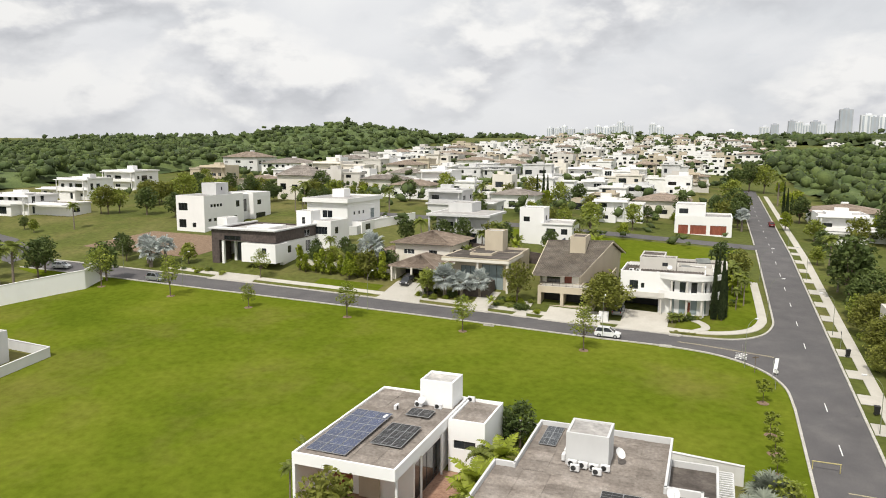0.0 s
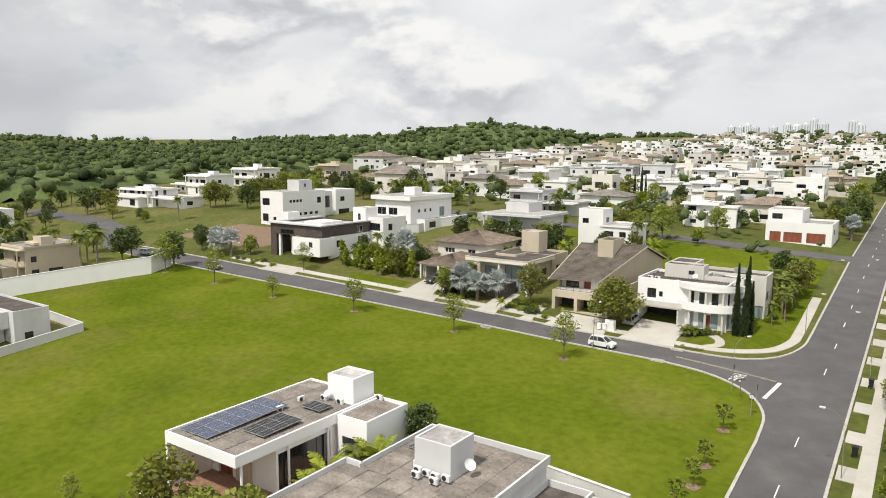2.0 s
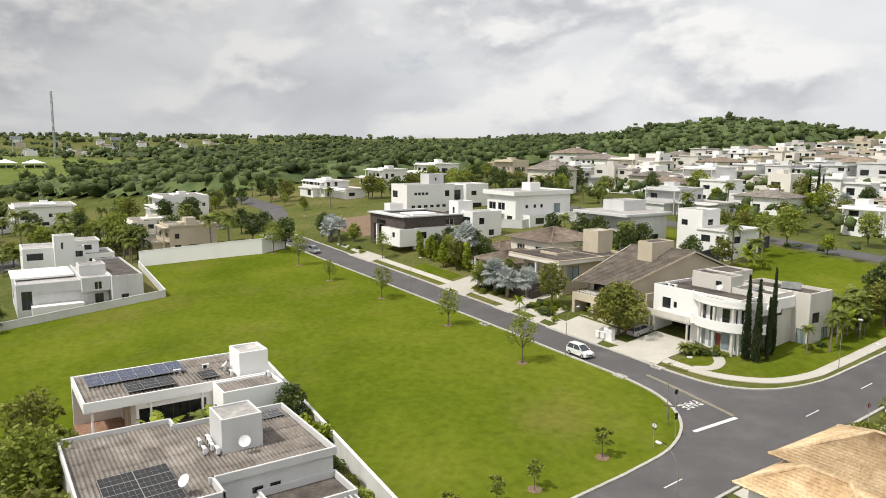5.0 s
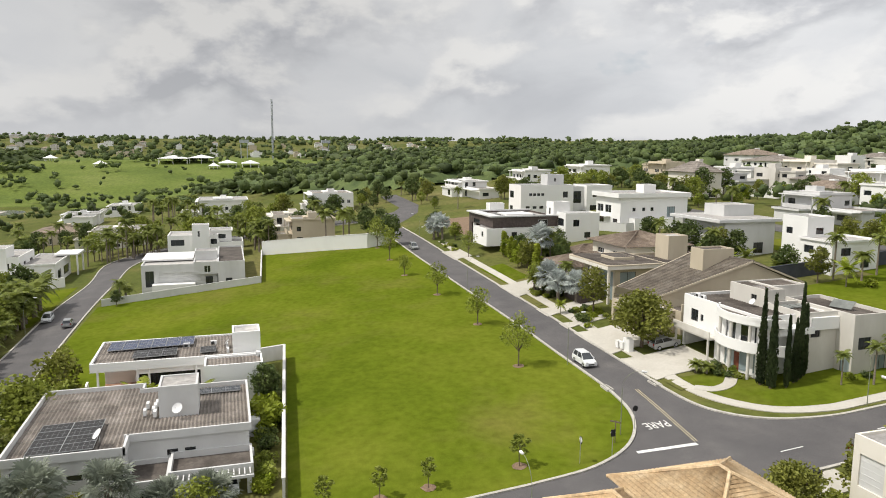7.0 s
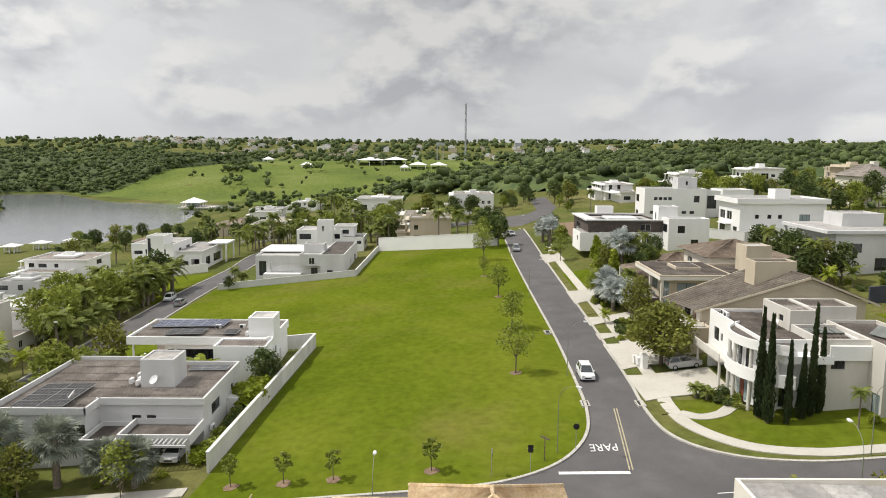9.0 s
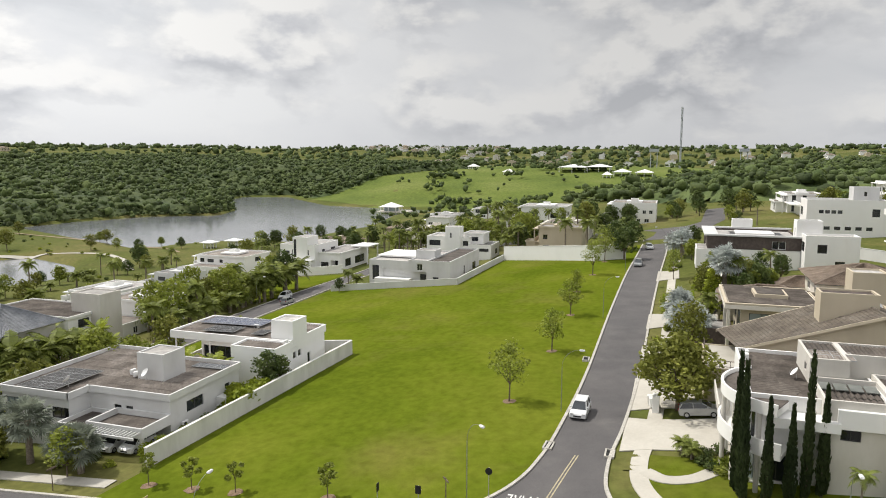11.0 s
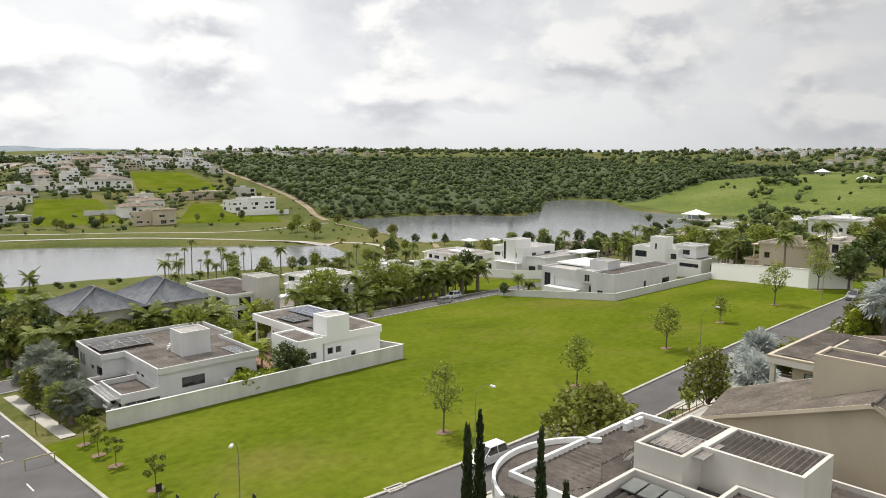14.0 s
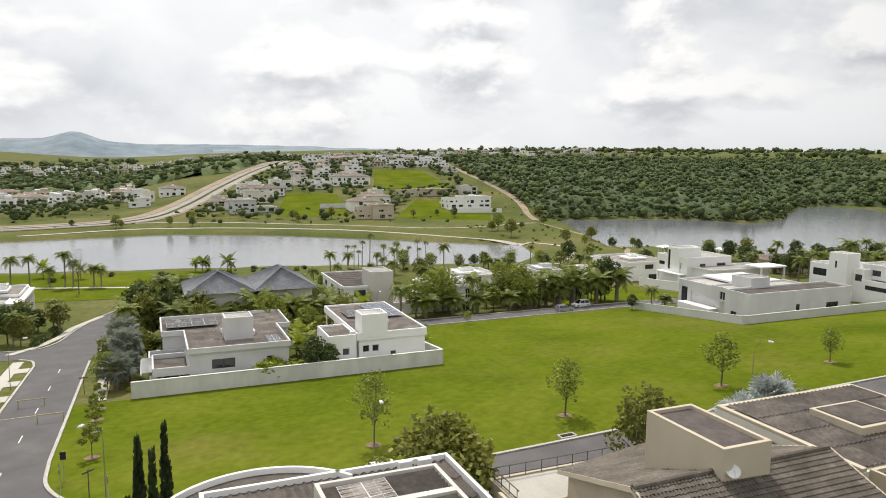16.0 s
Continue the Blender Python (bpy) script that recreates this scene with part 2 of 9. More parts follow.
BARRIER = material("weathered_yellow_paint", duo((0.34, 0.29, 0.12), (0.46, 0.40, 0.2)), 2.0, 0.6, fine=6)
SLATEWALL = material("slate_blue_wall_paint", duo((0.050, 0.055, 0.075), (0.075, 0.08, 0.10)), 0.4, 0.8, 0.08, 10, fine=2, grain=0.2)
HEATER = material("dull_collector_glass", duo((0.13, 0.14, 0.13), (0.20, 0.21, 0.195)), 0.8, 0.3, spec=0.5, fine=2, grain=0.3)
HIGHWAY = material("dusty_concrete_road", duo((0.26, 0.24, 0.215), (0.34, 0.315, 0.28)), 0.08, 0.9, 0.2, 4, fine=2, stain=(0.05, (0.30, 0.26, 0.2), 0.5))


def leafy(name, dark, light, rough=0.6, obj=0.12, through_light=0.3, scale=0.35, island=0.30):
    """Leaves: part of the light passes through the blade."""
    m = material(name, duo(dark, light), scale, rough, island=island, obj=obj, spec=0.25)
    n, l = m.node_tree.nodes, m.node_tree.links
    b = n["Principled BSDF"]
    t = n.new("ShaderNodeBsdfTranslucent")
    mx = n.new("ShaderNodeMixShader"); mx.inputs[0].default_value = through_light
    l.new(b.inputs["Base Color"].links[0].from_socket, t.inputs["Color"])
    l.new(b.outputs[0], mx.inputs[1]); l.new(t.outputs[0], mx.inputs[2])
    l.new(mx.outputs[0], n["Material Output"].inputs["Surface"])
    return m


LEAF = leafy("mid_green_leaves", (0.180, 0.222, 0.032), (0.285, 0.318, 0.058))
LEAF_DARK = leafy("dark_green_leaves", (0.066, 0.098, 0.028), (0.118, 0.152, 0.042))
LEAF_LIGHT = leafy("yellow_green_leaves", (0.19, 0.24, 0.018), (0.30, 0.34, 0.04))
LEAF_OLIVE = leafy("olive_leaves", (0.145, 0.160, 0.028), (0.215, 0.222, 0.046))
LEAF_SILVER = leafy("silver_palm_leaves", (0.34, 0.375, 0.36), (0.54, 0.57, 0.55))
LEAF_GREY = leafy("grey_green_palm_leaves", (0.165, 0.19, 0.145), (0.28, 0.305, 0.245))
LEAF_CYPRESS = leafy("cypress_foliage", (0.030, 0.046, 0.018), (0.056, 0.076, 0.028), 0.85)
LEAF_RED = leafy("dark_red_leaves", (0.14, 0.03, 0.04), (0.24, 0.05, 0.06))
PALM_LEAF = leafy("palm_leaves", (0.120, 0.150, 0.028), (0.205, 0.235, 0.050))
FOREST = leafy("forest_canopy", (0.062, 0.094, 0.027), (0.135, 0.168, 0.048), 0.9, through_light=0.25, scale=0.06, island=0.25)
# inner crowns and lower canopy: leaf green darkened to hold their shade
FOREST_SHADED = material("forest_painted_shade", duo((0.040, 0.062, 0.019), (0.086, 0.113, 0.033)), 0.07, 0.9, 0.9, 1.6, fine=1.3, grain=0.6, island=0.4)
# serves white walls of the corner villa too, their shade put into the colour
PLASTER = material("aged_shade_toned_render", duo((0.56, 0.535, 0.49), (0.64, 0.615, 0.57)), 0.3, 0.8, 0.06, 12, stain=(0.35, (0.42, 0.39, 0.34), 0.35), stretch=(1, 1, 0.4))
FIBRE_DARK = material("dark_corrugated_sheet", [(0.3, (0.062, 0.052, 0.045)), (0.5, (0.098, 0.083, 0.072)), (0.7, (0.145, 0.126, 0.11))], 0.5, 0.9, 0.2, 8, fine=3, stain=(0.22, (0.08, 0.07, 0.062), 0.5), obj=0.2)
CAR_WHITE = material("white_car_paint", duo((0.70, 0.71, 0.72), (0.76, 0.77, 0.78)), 1, 0.25, spec=0.6)
CAR_SILVER = material("silver_car_paint", duo((0.36, 0.37, 0.38), (0.42, 0.43, 0.44)), 1, 0.28, metal=0.5)
CAR_DARK = material("dark_car_paint", duo((0.03, 0.03, 0.035), (0.05, 0.05, 0.055)), 1, 0.25, spec=0.6)
CAR_RED = material("dark_red_car_paint", duo((0.16, 0.02, 0.02), (0.2, 0.03, 0.03)), 1, 0.25, spec=0.6)
LAMP_RED = material("red_lamp", duo((0.25, 0.01, 0.01), (0.3, 0.02, 0.02)), 1, 0.2)
LAMP_CLEAR = material("clear_lamp", duo((0.6, 0.6, 0.6), (0.7, 0.7, 0.7)), 1, 0.15)
# aerial haze is put into the far hills' base colour
HAZE_BLUE = material("haze_tinted_hills", duo((0.17, 0.215, 0.25), (0.21, 0.255, 0.29)), 0.003, 1.0, fine=0.01)
TOWER = material("pale_tower_concrete", duo((0.60, 0.62, 0.66), (0.70, 0.72, 0.75)), 0.02, 0.8, obj=0.12)
TOWER_WIN = material("tower_windows", duo((0.36, 0.40, 0.46), (0.42, 0.46, 0.52)), 0.02, 0.4)
TOWER_DARK = material("grey_tower_concrete", duo((0.36, 0.38, 0.42), (0.44, 0.46, 0.5)), 0.02, 0.8)
DRYBRUSH = material("dry_branches", duo((0.30, 0.27, 0.24), (0.4, 0.36, 0.33)), 2, 0.9)


# ---- the lie of the land ----
LAKE_Z = -8.0
SMALL_LAKE = [(150, -130), (48, -107), (-50, -92), (-128, -72), (-150, -92), (-163, -128), (-120, -160), (-60, -205), (-8, -226), (70, -213), (150, -195)]
BIG_LAKE = [(-196, -104), (-230, -92), (-240, -55), (-330, -50), (-405, -66), (-440, -50), (-468, -60), (-478, -110), (-491, -163), (-545, -215), (-594, -262), (-579, -306), (-528, -288), (-462, -240), (-420, -206), (-371, -187), (-345, -226), (-300, -241), (-254, -244), (-236, -200)]


def sstep(a, b, v):
    t = min(1.0, max(0.0, (v - a) / (b - a)))
    return t * t * (3 - 2 * t)


def poly_dist(poly, x, y):
    """Signed distance to a polygon, negative inside."""
    best, inside = 1e18, False
    x0, y0 = poly[-1]
    for x1, y1 in poly:
        ex, ey = x1 - x0, y1 - y0
        k = min(1.0, max(0.0, ((x - x0) * ex + (y - y0) * ey) / (ex * ex + ey * ey)))
        best = min(best, (x - x0 - k * ex) ** 2 + (y - y0 - k * ey) ** 2)
        if (y0 > y) != (y1 > y) and x < x0 + (y - y0) * (x1 - x0) / (y1 - y0):
            inside = not inside
        x0, y0 = x1, y1
    return -math.sqrt(best) if inside else math.sqrt(best)


def soft_max(a, b, k=4.0):
    h = max(k - abs(a - b), 0.0) / k
    return max(a, b) + h * h * k * 0.25


def ground_z(x, y):
    dx = 10.0 - x
    dxs = 130.0 * math.tanh(dx / 130.0) if dx > 0 else 40.0 * math.tanh(dx / 40.0)
    w = min(1.45, max(0.0, (y - 20.0) / 93.0))
    if y < 190:
        north = 5.6 + 0.08 * (y - 113.0)
    else:
        north = 11.76 + 0.045 * (min(y, 1000.0) - 190.0)
    north += 0.037 * dxs * w
    r = math.hypot(x, y - 80.0)
    ring = -30.0 + 84.0 * sstep(350.0, 1700.0, r)
    if y < 0:
        ring -= 34.0 * math.exp(-((x - 180.0) / 420.0) ** 2) * sstep(600.0, 1500.0, r)
    south = -7.0 + (0.10 - 0.06 * sstep(-150.0, 60.0, x) - 0.03 * sstep(-50.0, 60.0, x)) * min(350.0, max(0.0, -y - 235.0 - 0.15 * min(0.0, x + 100.0)))
    west = -7.0 + 0.115 * min(240.0, max(0.0, -x - 455.0))
    z = soft_max(soft_max(north, -7.0), soft_max(south, west))
    z = soft_max(z, ring, 8.0)
    z -= 0.8 * math.exp(-((y - 118.5) / 9.0) ** 2) * sstep(4.0, -24.0, x) if -150 < x < 4 and 95 < y < 140 else 0.0
    z += 8.0 * math.exp(-((x - 300.0) / 320.0) ** 2 - ((y - 1250.0) / 260.0) ** 2) if y > 600 else 0.0
    z += 17.0 * math.exp(-((x + 315.0) / 75.0) ** 2 - ((y - 570.0) / 110.0) ** 2)
    if -700 < x < 260 and -420 < y < 60:
        d = min(poly_dist(SMALL_LAKE, x, y), poly_dist(BIG_LAKE, x, y))
        bank = 30.0 + 70.0 * sstep(-380.0, -470.0, x)
        if d < bank:
            z += (max(-7.2, min(z, -6.5)) - z) * (1 - sstep(4.0, bank, d))
        if d < 4.0:
            z += (-10.5 - z) * (1.0 - sstep(-7.0, 4.0, d))
    return z


# ---- building helpers ----
def finish(name, bm, mat, parent=None, label="", smooth=False):
    me = bpy.data.meshes.new(name)
    bm.to_mesh(me); bm.free()
    for m in (mat if isinstance(mat, (list, tuple)) else (mat,)):
        me.materials.append(m)
    if smooth:
        me.polygons.foreach_set("use_smooth", [True] * len(me.polygons))
    ob = new(name, me)
    if parent:
        ob.parent = parent
    if label:
        ob["label"] = label
    return ob


part = finish


def place(name, me, parent, m=None, label=""):
    """Another object on a mesh that exists already."""
    ob = new(name, me)
    ob.parent = parent
    if m is not None:
        ob.matrix_basis = m
    if label:
        ob["label"] = label
    return ob


def thing(name, x, y, z, label, category, group="", turn=0.0):
    e = new(name)
    e.matrix_basis = pose(x, y, z, 0, 0, turn)
    e.empty_display_size = 0.5
    return tagged(e, label, category, group)


def quick_mesh(name, verts, faces, mat):
    """A mesh from arrays: verts n x 3, faces m x 3 or m x 4."""
    me = bpy.data.meshes.new(name)
    verts, faces = np.asarray(verts, np.float32), np.asarray(faces, np.int32)
    k = faces.shape[1]
    me.vertices.add(len(verts)); me.vertices.foreach_set("co", verts.ravel())
    me.loops.add(faces.size); me.loops.foreach_set("vertex_index", faces.ravel())
    me.polygons.add(len(faces))
    me.polygons.foreach_set("loop_start", np.arange(0, faces.size, k, dtype=np.int32))
    me.polygons.foreach_set("loop_total", np.full(len(faces), k, np.int32))
    me.materials.append(mat)
    me.update(calc_edges=True)
    return me


def box(bm, x0, y0, z0, x1, y1, z1, mi=0, m=None):
    vs = [bm.verts.new(c) for c in ((x0, y0, z0), (x1, y0, z0), (x1, y1, z0), (x0, y1, z0), (x0, y0, z1), (x1, y0, z1), (x1, y1, z1), (x0, y1, z1))]
    if m is not None:
        for v in vs:
            v.co = m @ v.co
    for f in ((3, 2, 1, 0), (4, 5, 6, 7), (0, 1, 5, 4), (1, 2, 6, 5), (2, 3, 7, 6), (3, 0, 4, 7)):
        bm.faces.new([vs[i] for i in f]).material_index = mi
    return vs


def tube(bm, a, b, ra, rb, n=8, cap=True):
    a, b = Vector(a), Vector(b)
    q = (b - a).to_track_quat("Z", "Y")
    rings = [[bm.verts.new(c + q @ Vector((r * math.cos(2 * math.pi * i / n), r * math.sin(2 * math.pi * i / n), 0))) for i in range(n)] for c, r in ((a, ra), (b, rb))]
    for i in range(n):
        bm.faces.new((rings[0][i], rings[0][(i + 1) % n], rings[1][(i + 1) % n], rings[1][i]))
    if cap:
        bm.faces.new(rings[1]); bm.faces.new(rings[0][::-1])
    return rings


def quad(bm, *pts, mi=0):
    f = bm.faces.new([bm.verts.new(p) for p in pts])
    f.material_index = mi
    return f


def drape(name, poly, mat, off, step=3.0, label="", thick=0.0):
    """A polygon laid on the land, off metres above it."""
    bm = bmesh.new()
    bm.faces.new([bm.verts.new((x, y, 0)) for x, y in poly])
    for axis in (0, 1):
        lo, hi = min(p[axis] for p in poly), max(p[axis] for p in poly)
        k = math.ceil(lo / step)
        while k * step < hi:
            no = (1, 0, 0) if axis == 0 else (0, 1, 0)
            co = (k * step, 0, 0) if axis == 0 else (0, k * step, 0)
            bmesh.ops.bisect_plane(bm, geom=bm.verts[:] + bm.edges[:] + bm.faces[:], plane_co=co, plane_no=no, dist=1e-4)
            k += 1
    bmesh.ops.triangulate(bm, faces=[f for f in bm.faces if len(f.verts) > 4])
    if thick:
        rim = [e for e in bm.edges if e.is_boundary]
        ext = bmesh.ops.extrude_edge_only(bm, edges=rim)["geom"]
        low = {v for v in ext if isinstance(v, bmesh.types.BMVert)}
    else:
        low = set()
    for v in bm.verts:
        v.co.z = ground_z(v.co.x, v.co.y) + off - (thick if v in low else 0.0)
    bmesh.ops.recalc_face_normals(bm, faces=bm.faces[:])
    if sum(f.normal.z for f in bm.faces) < 0:
        bmesh.ops.reverse_faces(bm, faces=bm.faces[:])
    ob = finish(name, bm, mat)
    return tagged(ob, label, kind="structure")


def resample(line, step):
    out = [Vector(line[0])]
    for a, b in zip(line, line[1:]):
        a, b = Vector(a), Vector(b)
        n = max(1, math.ceil((b - a).length / step))
        out += [a + (b - a) * (i / n) for i in range(1, n + 1)]
    return out


def curve_line(ctrl, per=8):
    """A smooth line through control points (Catmull-Rom)."""
    p = [Vector(c) for c in ctrl]
    p = [2 * p[0] - p[1]] + p + [2 * p[-1] - p[-2]]
    out = []
    for i in range(1, len(p) - 2):
        for k in range(per):
            t = k / per
            out.append(0.5 * (2 * p[i] + (p[i + 1] - p[i - 1]) * t + (2 * p[i - 1] - 5 * p[i] + 4 * p[i + 1] - p[i + 2]) * t * t + (3 * p[i] - p[i - 1] - 3 * p[i + 1] + p[i + 2]) * t ** 3))
    return [tuple(v) for v in out + [p[-2]]]


def sides(line):
    """Unit normals to the left of a line."""
    out = []
    for i in range(len(line)):
        d = Vector(line[min(i + 1, len(line) - 1)]) - Vector(line[max(i - 1, 0)])
        d.normalize()
        out.append(Vector((-d.y, d.x)))
    return out


def ribbon(name, line, left, right, mat, off, label="", step=3.0, base=0.0):
    """A band along a line, from left to right of it; with base, a kerb with sides that go down."""
    pts = resample(line, step)
    nr = sides(pts)
    bm = bmesh.new()
    rows = []
    for p, n in zip(pts, nr):
        a, b = p + n * left, p - n * right
        row = []
        for q in ((a, b) if not base else (a, a, b, b)):
            row.append(bm.verts.new((q.x, q.y, ground_z(q.x, q.y) + off)))
        if base:
            row[0].co.z -= base; row[3].co.z -= base
        rows.append(row)
    for r0, r1 in zip(rows, rows[1:]):
        for i in range(len(r0) - 1):
            bm.faces.new((r0[i], r0[i + 1], r1[i + 1], r1[i]))
    bmesh.ops.recalc_face_normals(bm, faces=bm.faces[:])
    if sum(f.normal.z for f in bm.faces) < 0:
        bmesh.ops.reverse_faces(bm, faces=bm.faces[:])
    return tagged(finish(name, bm, mat), label, kind="structure")


# ---- houses ----
SOLIDS = []          # footprints that plants keep clear of
WINDOW_CACHE = {}


def window_mesh(w, h, nm, frame_mat, pane_mat):
    key = (round(w, 2), round(h, 2), nm, frame_mat.name, pane_mat.name)
    if key not in WINDOW_CACHE:
        t = 0.07
        bm = bmesh.new()
        xs = [0.0, t] + [v for i in range(1, nm) for v in (w * i / nm - t / 2, w * i / nm + t / 2)] + [w - t, w]
        zs = [0.0, t, h - t, h]
        solid = lambda i, j: 0 <= i < len(xs) - 1 and 0 <= j < 3 and (i % 2 == 0 or j != 1)
        front = [[bm.verts.new((x, -0.03, z)) for z in zs] for x in xs]
        rear = [[bm.verts.new((x, 0.04, z)) for z in zs] for x in xs]
        for i in range(len(xs) - 1):
            for j in range(3):
                if solid(i, j):
                    bm.faces.new((front[i][j], front[i + 1][j], front[i + 1][j + 1], front[i][j + 1]))
                    bm.faces.new((rear[i][j], rear[i][j + 1], rear[i + 1][j + 1], rear[i + 1][j]))
                    for a, b, p, q in ((i, j - 1, (i, j), (i + 1, j)), (i, j + 1, (i + 1, j + 1), (i, j + 1)), (i - 1, j, (i, j + 1), (i, j)), (i + 1, j, (i + 1, j), (i + 1, j + 1))):
                        if not solid(a, b):
                            bm.faces.new((front[q[0]][q[1]], front[p[0]][p[1]], rear[p[0]][p[1]], rear[q[0]][q[1]]))
        me = bpy.data.meshes.new("window"); bm.to_mesh(me); bm.free(); me.materials.append(frame_mat)
        bm = bmesh.new(); box(bm, t, 0, t, w - t, 0.015, h - t)
        mp = bpy.data.meshes.new("pane"); bm.to_mesh(mp); bm.free(); mp.materials.append(pane_mat)
        WINDOW_CACHE[key] = (me, mp)
    return WINDOW_CACHE[key]




def facade(bm, side, x0, y0, x1, y1, z0, z1, rects, depth=0.2):
    """One outer wall face with openings; rects are (u0, v0, u1, v1, depth) along x or y and from z0."""
    along = side in "SN"
    L = (x1 - x0) if along else (y1 - y0)
    H = z1 - z0

    def pt(u, v, d=0.0):
        if side == "S":
            return (x0 + u, y0 + d, z0 + v)
        if side == "N":
            return (x0 + u, y1 - d, z0 + v)
        if side == "E":
            return (x1 - d, y0 + u, z0 + v)
        return (x0 + d, y0 + u, z0 + v)
    us = sorted({0.0, L, *[r[0] for r in rects], *[r[2] for r in rects]})
    vs = sorted({0.0, H, *[r[1] for r in rects], *[r[3] for r in rects]})
    flip = side in "NE" if along else side == "W"
    for ua, ub in zip(us, us[1:]):
        for va, vb in zip(vs, vs[1:]):
            cu, cv = (ua + ub) / 2, (va + vb) / 2
            if any(r[0] < cu < r[2] and r[1] < cv < r[3] for r in rects):
                continue
            p = [pt(ua, va), pt(ub, va), pt(ub, vb), pt(ua, vb)]
            quad(bm, *(p[::-1] if flip else p))
    for u0, v0, u1, v1, d in rects:
        c, e = [(u0, v0), (u1, v0), (u1, v1), (u0, v1)], d
        for a, b in zip(c, c[1:] + c[:1]):
            quad(bm, pt(*a), pt(*b), pt(*b, e), pt(*a, e))
    return pt


def windows(house_ob, pt, side, rects_full, plain=False):
    """Window frames and panes, doors and gates in the openings of one face."""
    for u0, v0, u1, v1, kind, nm, d in rects_full:
        w, h = u1 - u0, v1 - v0
        if kind in "wcW":
            fm = FRAME_WHITE if kind == "W" else FRAME_DARK
            me, mp = window_mesh(w, h, nm, fm, GLASS_CLEAR if kind == "c" else GLASS)
            ang = {"S": 0, "E": 90, "N": 180, "W": 270}[side]
            o = pt(u0, v0, d - 0.06) if side in "SE" else pt(u1, v0, d - 0.06)
            wob = place("window", mp if plain else me, house_ob, pose(*o, 0, 0, ang))
            if not plain:
                place("pane", mp, wob)
        else:
            bm = bmesh.new()
            a, b = pt(u0, v0, d - 0.07), pt(u1, v1, d + 0.02)
            lo = [min(a[i], b[i]) for i in range(3)]; hi = [max(a[i], b[i]) for i in range(3)]
            box(bm, *lo, *hi)
            if kind == "g":          # ribs of a sectional gate
                k = max(3, int(h / 0.5))
                for i in range(1, k):
                    z = lo[2] + h * i / k
                    g = 0.02
                    e0, e1 = [lo[0] - g, lo[1] - g], [hi[0] + g, hi[1] + g]
                    box(bm, e0[0], e0[1], z - 0.03, e1[0], e1[1], z + 0.03)
            # the back of an open recess is coloured black to hold its shade
            mt = {"d": REDWOOD, "g": GREYWALL, "r": REDWOOD, "o": BLACK}[kind]
            part({"d": "door", "g": "garage_gate", "r": "garage_gate", "o": "recess_wall"}[kind], bm, mt, house_ob)


def parapet(bm, x0, y0, x1, y1, z, h=0.55, t=0.22, over=0.0, skip=""):
    if not skip:
        o0, p0, o1, p1 = x0 - over, y0 - over, x1 + over, y1 + over
        loops = []
        for d, zz in ((0.0, z), (0.0, z + h), (t, z + h), (t, z)):
            loops.append([bm.verts.new(c) for c in ((o0 + d, p0 + d, zz), (o1 - d, p0 + d, zz), (o1 - d, p1 - d, zz), (o0 + d, p1 - d, zz))])
        for lo, hi in zip(loops, loops[1:]):
            for k in range(4):
                bm.faces.new((lo[k], lo[(k + 1) % 4], hi[(k + 1) % 4], hi[k]))
        return
    x0, y0, x1, y1 = x0 - over, y0 - over, x1 + over, y1 + over
    if "S" not in skip:
        box(bm, x0, y0, z, x1, y0 + t, z + h)
    if "N" not in skip:
        box(bm, x0, y1 - t, z, x1, y1, z + h)
    ya, yb = y0 + (0 if "S" in skip else t), y1 - (0 if "N" in skip else t)
    if "W" not in skip:
        box(bm, x0, ya, z, x0 + t, yb, z + h)
    if "E" not in skip:
        box(bm, x1 - t, ya, z, x1, yb, z + h)


SHEET_CACHE = {}


def sheet_roof(parent, x0, y0, x1, y1, z, mat, pitch=0.45, along="y", fall=0.25):
    """Corrugated sheets in overlapping rows, each sheet a part of its own."""
    L = (y1 - y0) if along == "y" else (x1 - x0)
    W = (x1 - x0) if along == "y" else (y1 - y0)
    nrow, ncol = max(1, round(L / 2.6)), max(1, round(W / 2.1))
    sl, sw = L / nrow, W / ncol
    waves = max(2, round(sw / pitch))
    key = (round(sl, 3), round(sw, 3), waves, along, mat.name)
    if key not in SHEET_CACHE:
        bm = bmesh.new()
        prev = None
        step = fall / nrow
        for c in range(waves * 4 + 1):
            u = (sw + 0.03) * c / (waves * 4)
            w = 0.07 * math.sin(c * math.pi / 2) 
            p, q = ((u, 0.0, step + w), (u, sl + 0.1, 0.05 + w)) if along == "y" else ((0.0, u, step + w), (sl + 0.1, u, 0.05 + w))
            cur = (bm.verts.new(p), bm.verts.new(q))
            if prev:
                bm.faces.new((prev[0], cur[0], cur[1], prev[1]))
            prev = cur
        me = bpy.data.meshes.new("roof_sheet"); bm.to_mesh(me); bm.free(); me.materials.append(mat)
        SHEET_CACHE[key] = me
    for r in range(nrow):
        for c in range(ncol):
            zz = z + fall * (1 - (r + 1) / nrow) + 0.004 * (c % 2)
            a, b = r * sl - (0.0 if r == 0 else 0.0), c * sw
            tilt = random.uniform(-0.25, 0.25)
            place("roof_sheet", SHEET_CACHE[key], parent, pose(x0 + (b if along == "y" else a), y0 + (a if along == "y" else b), zz, tilt if along == "y" else 0, tilt if along == "x" else 0, 0))


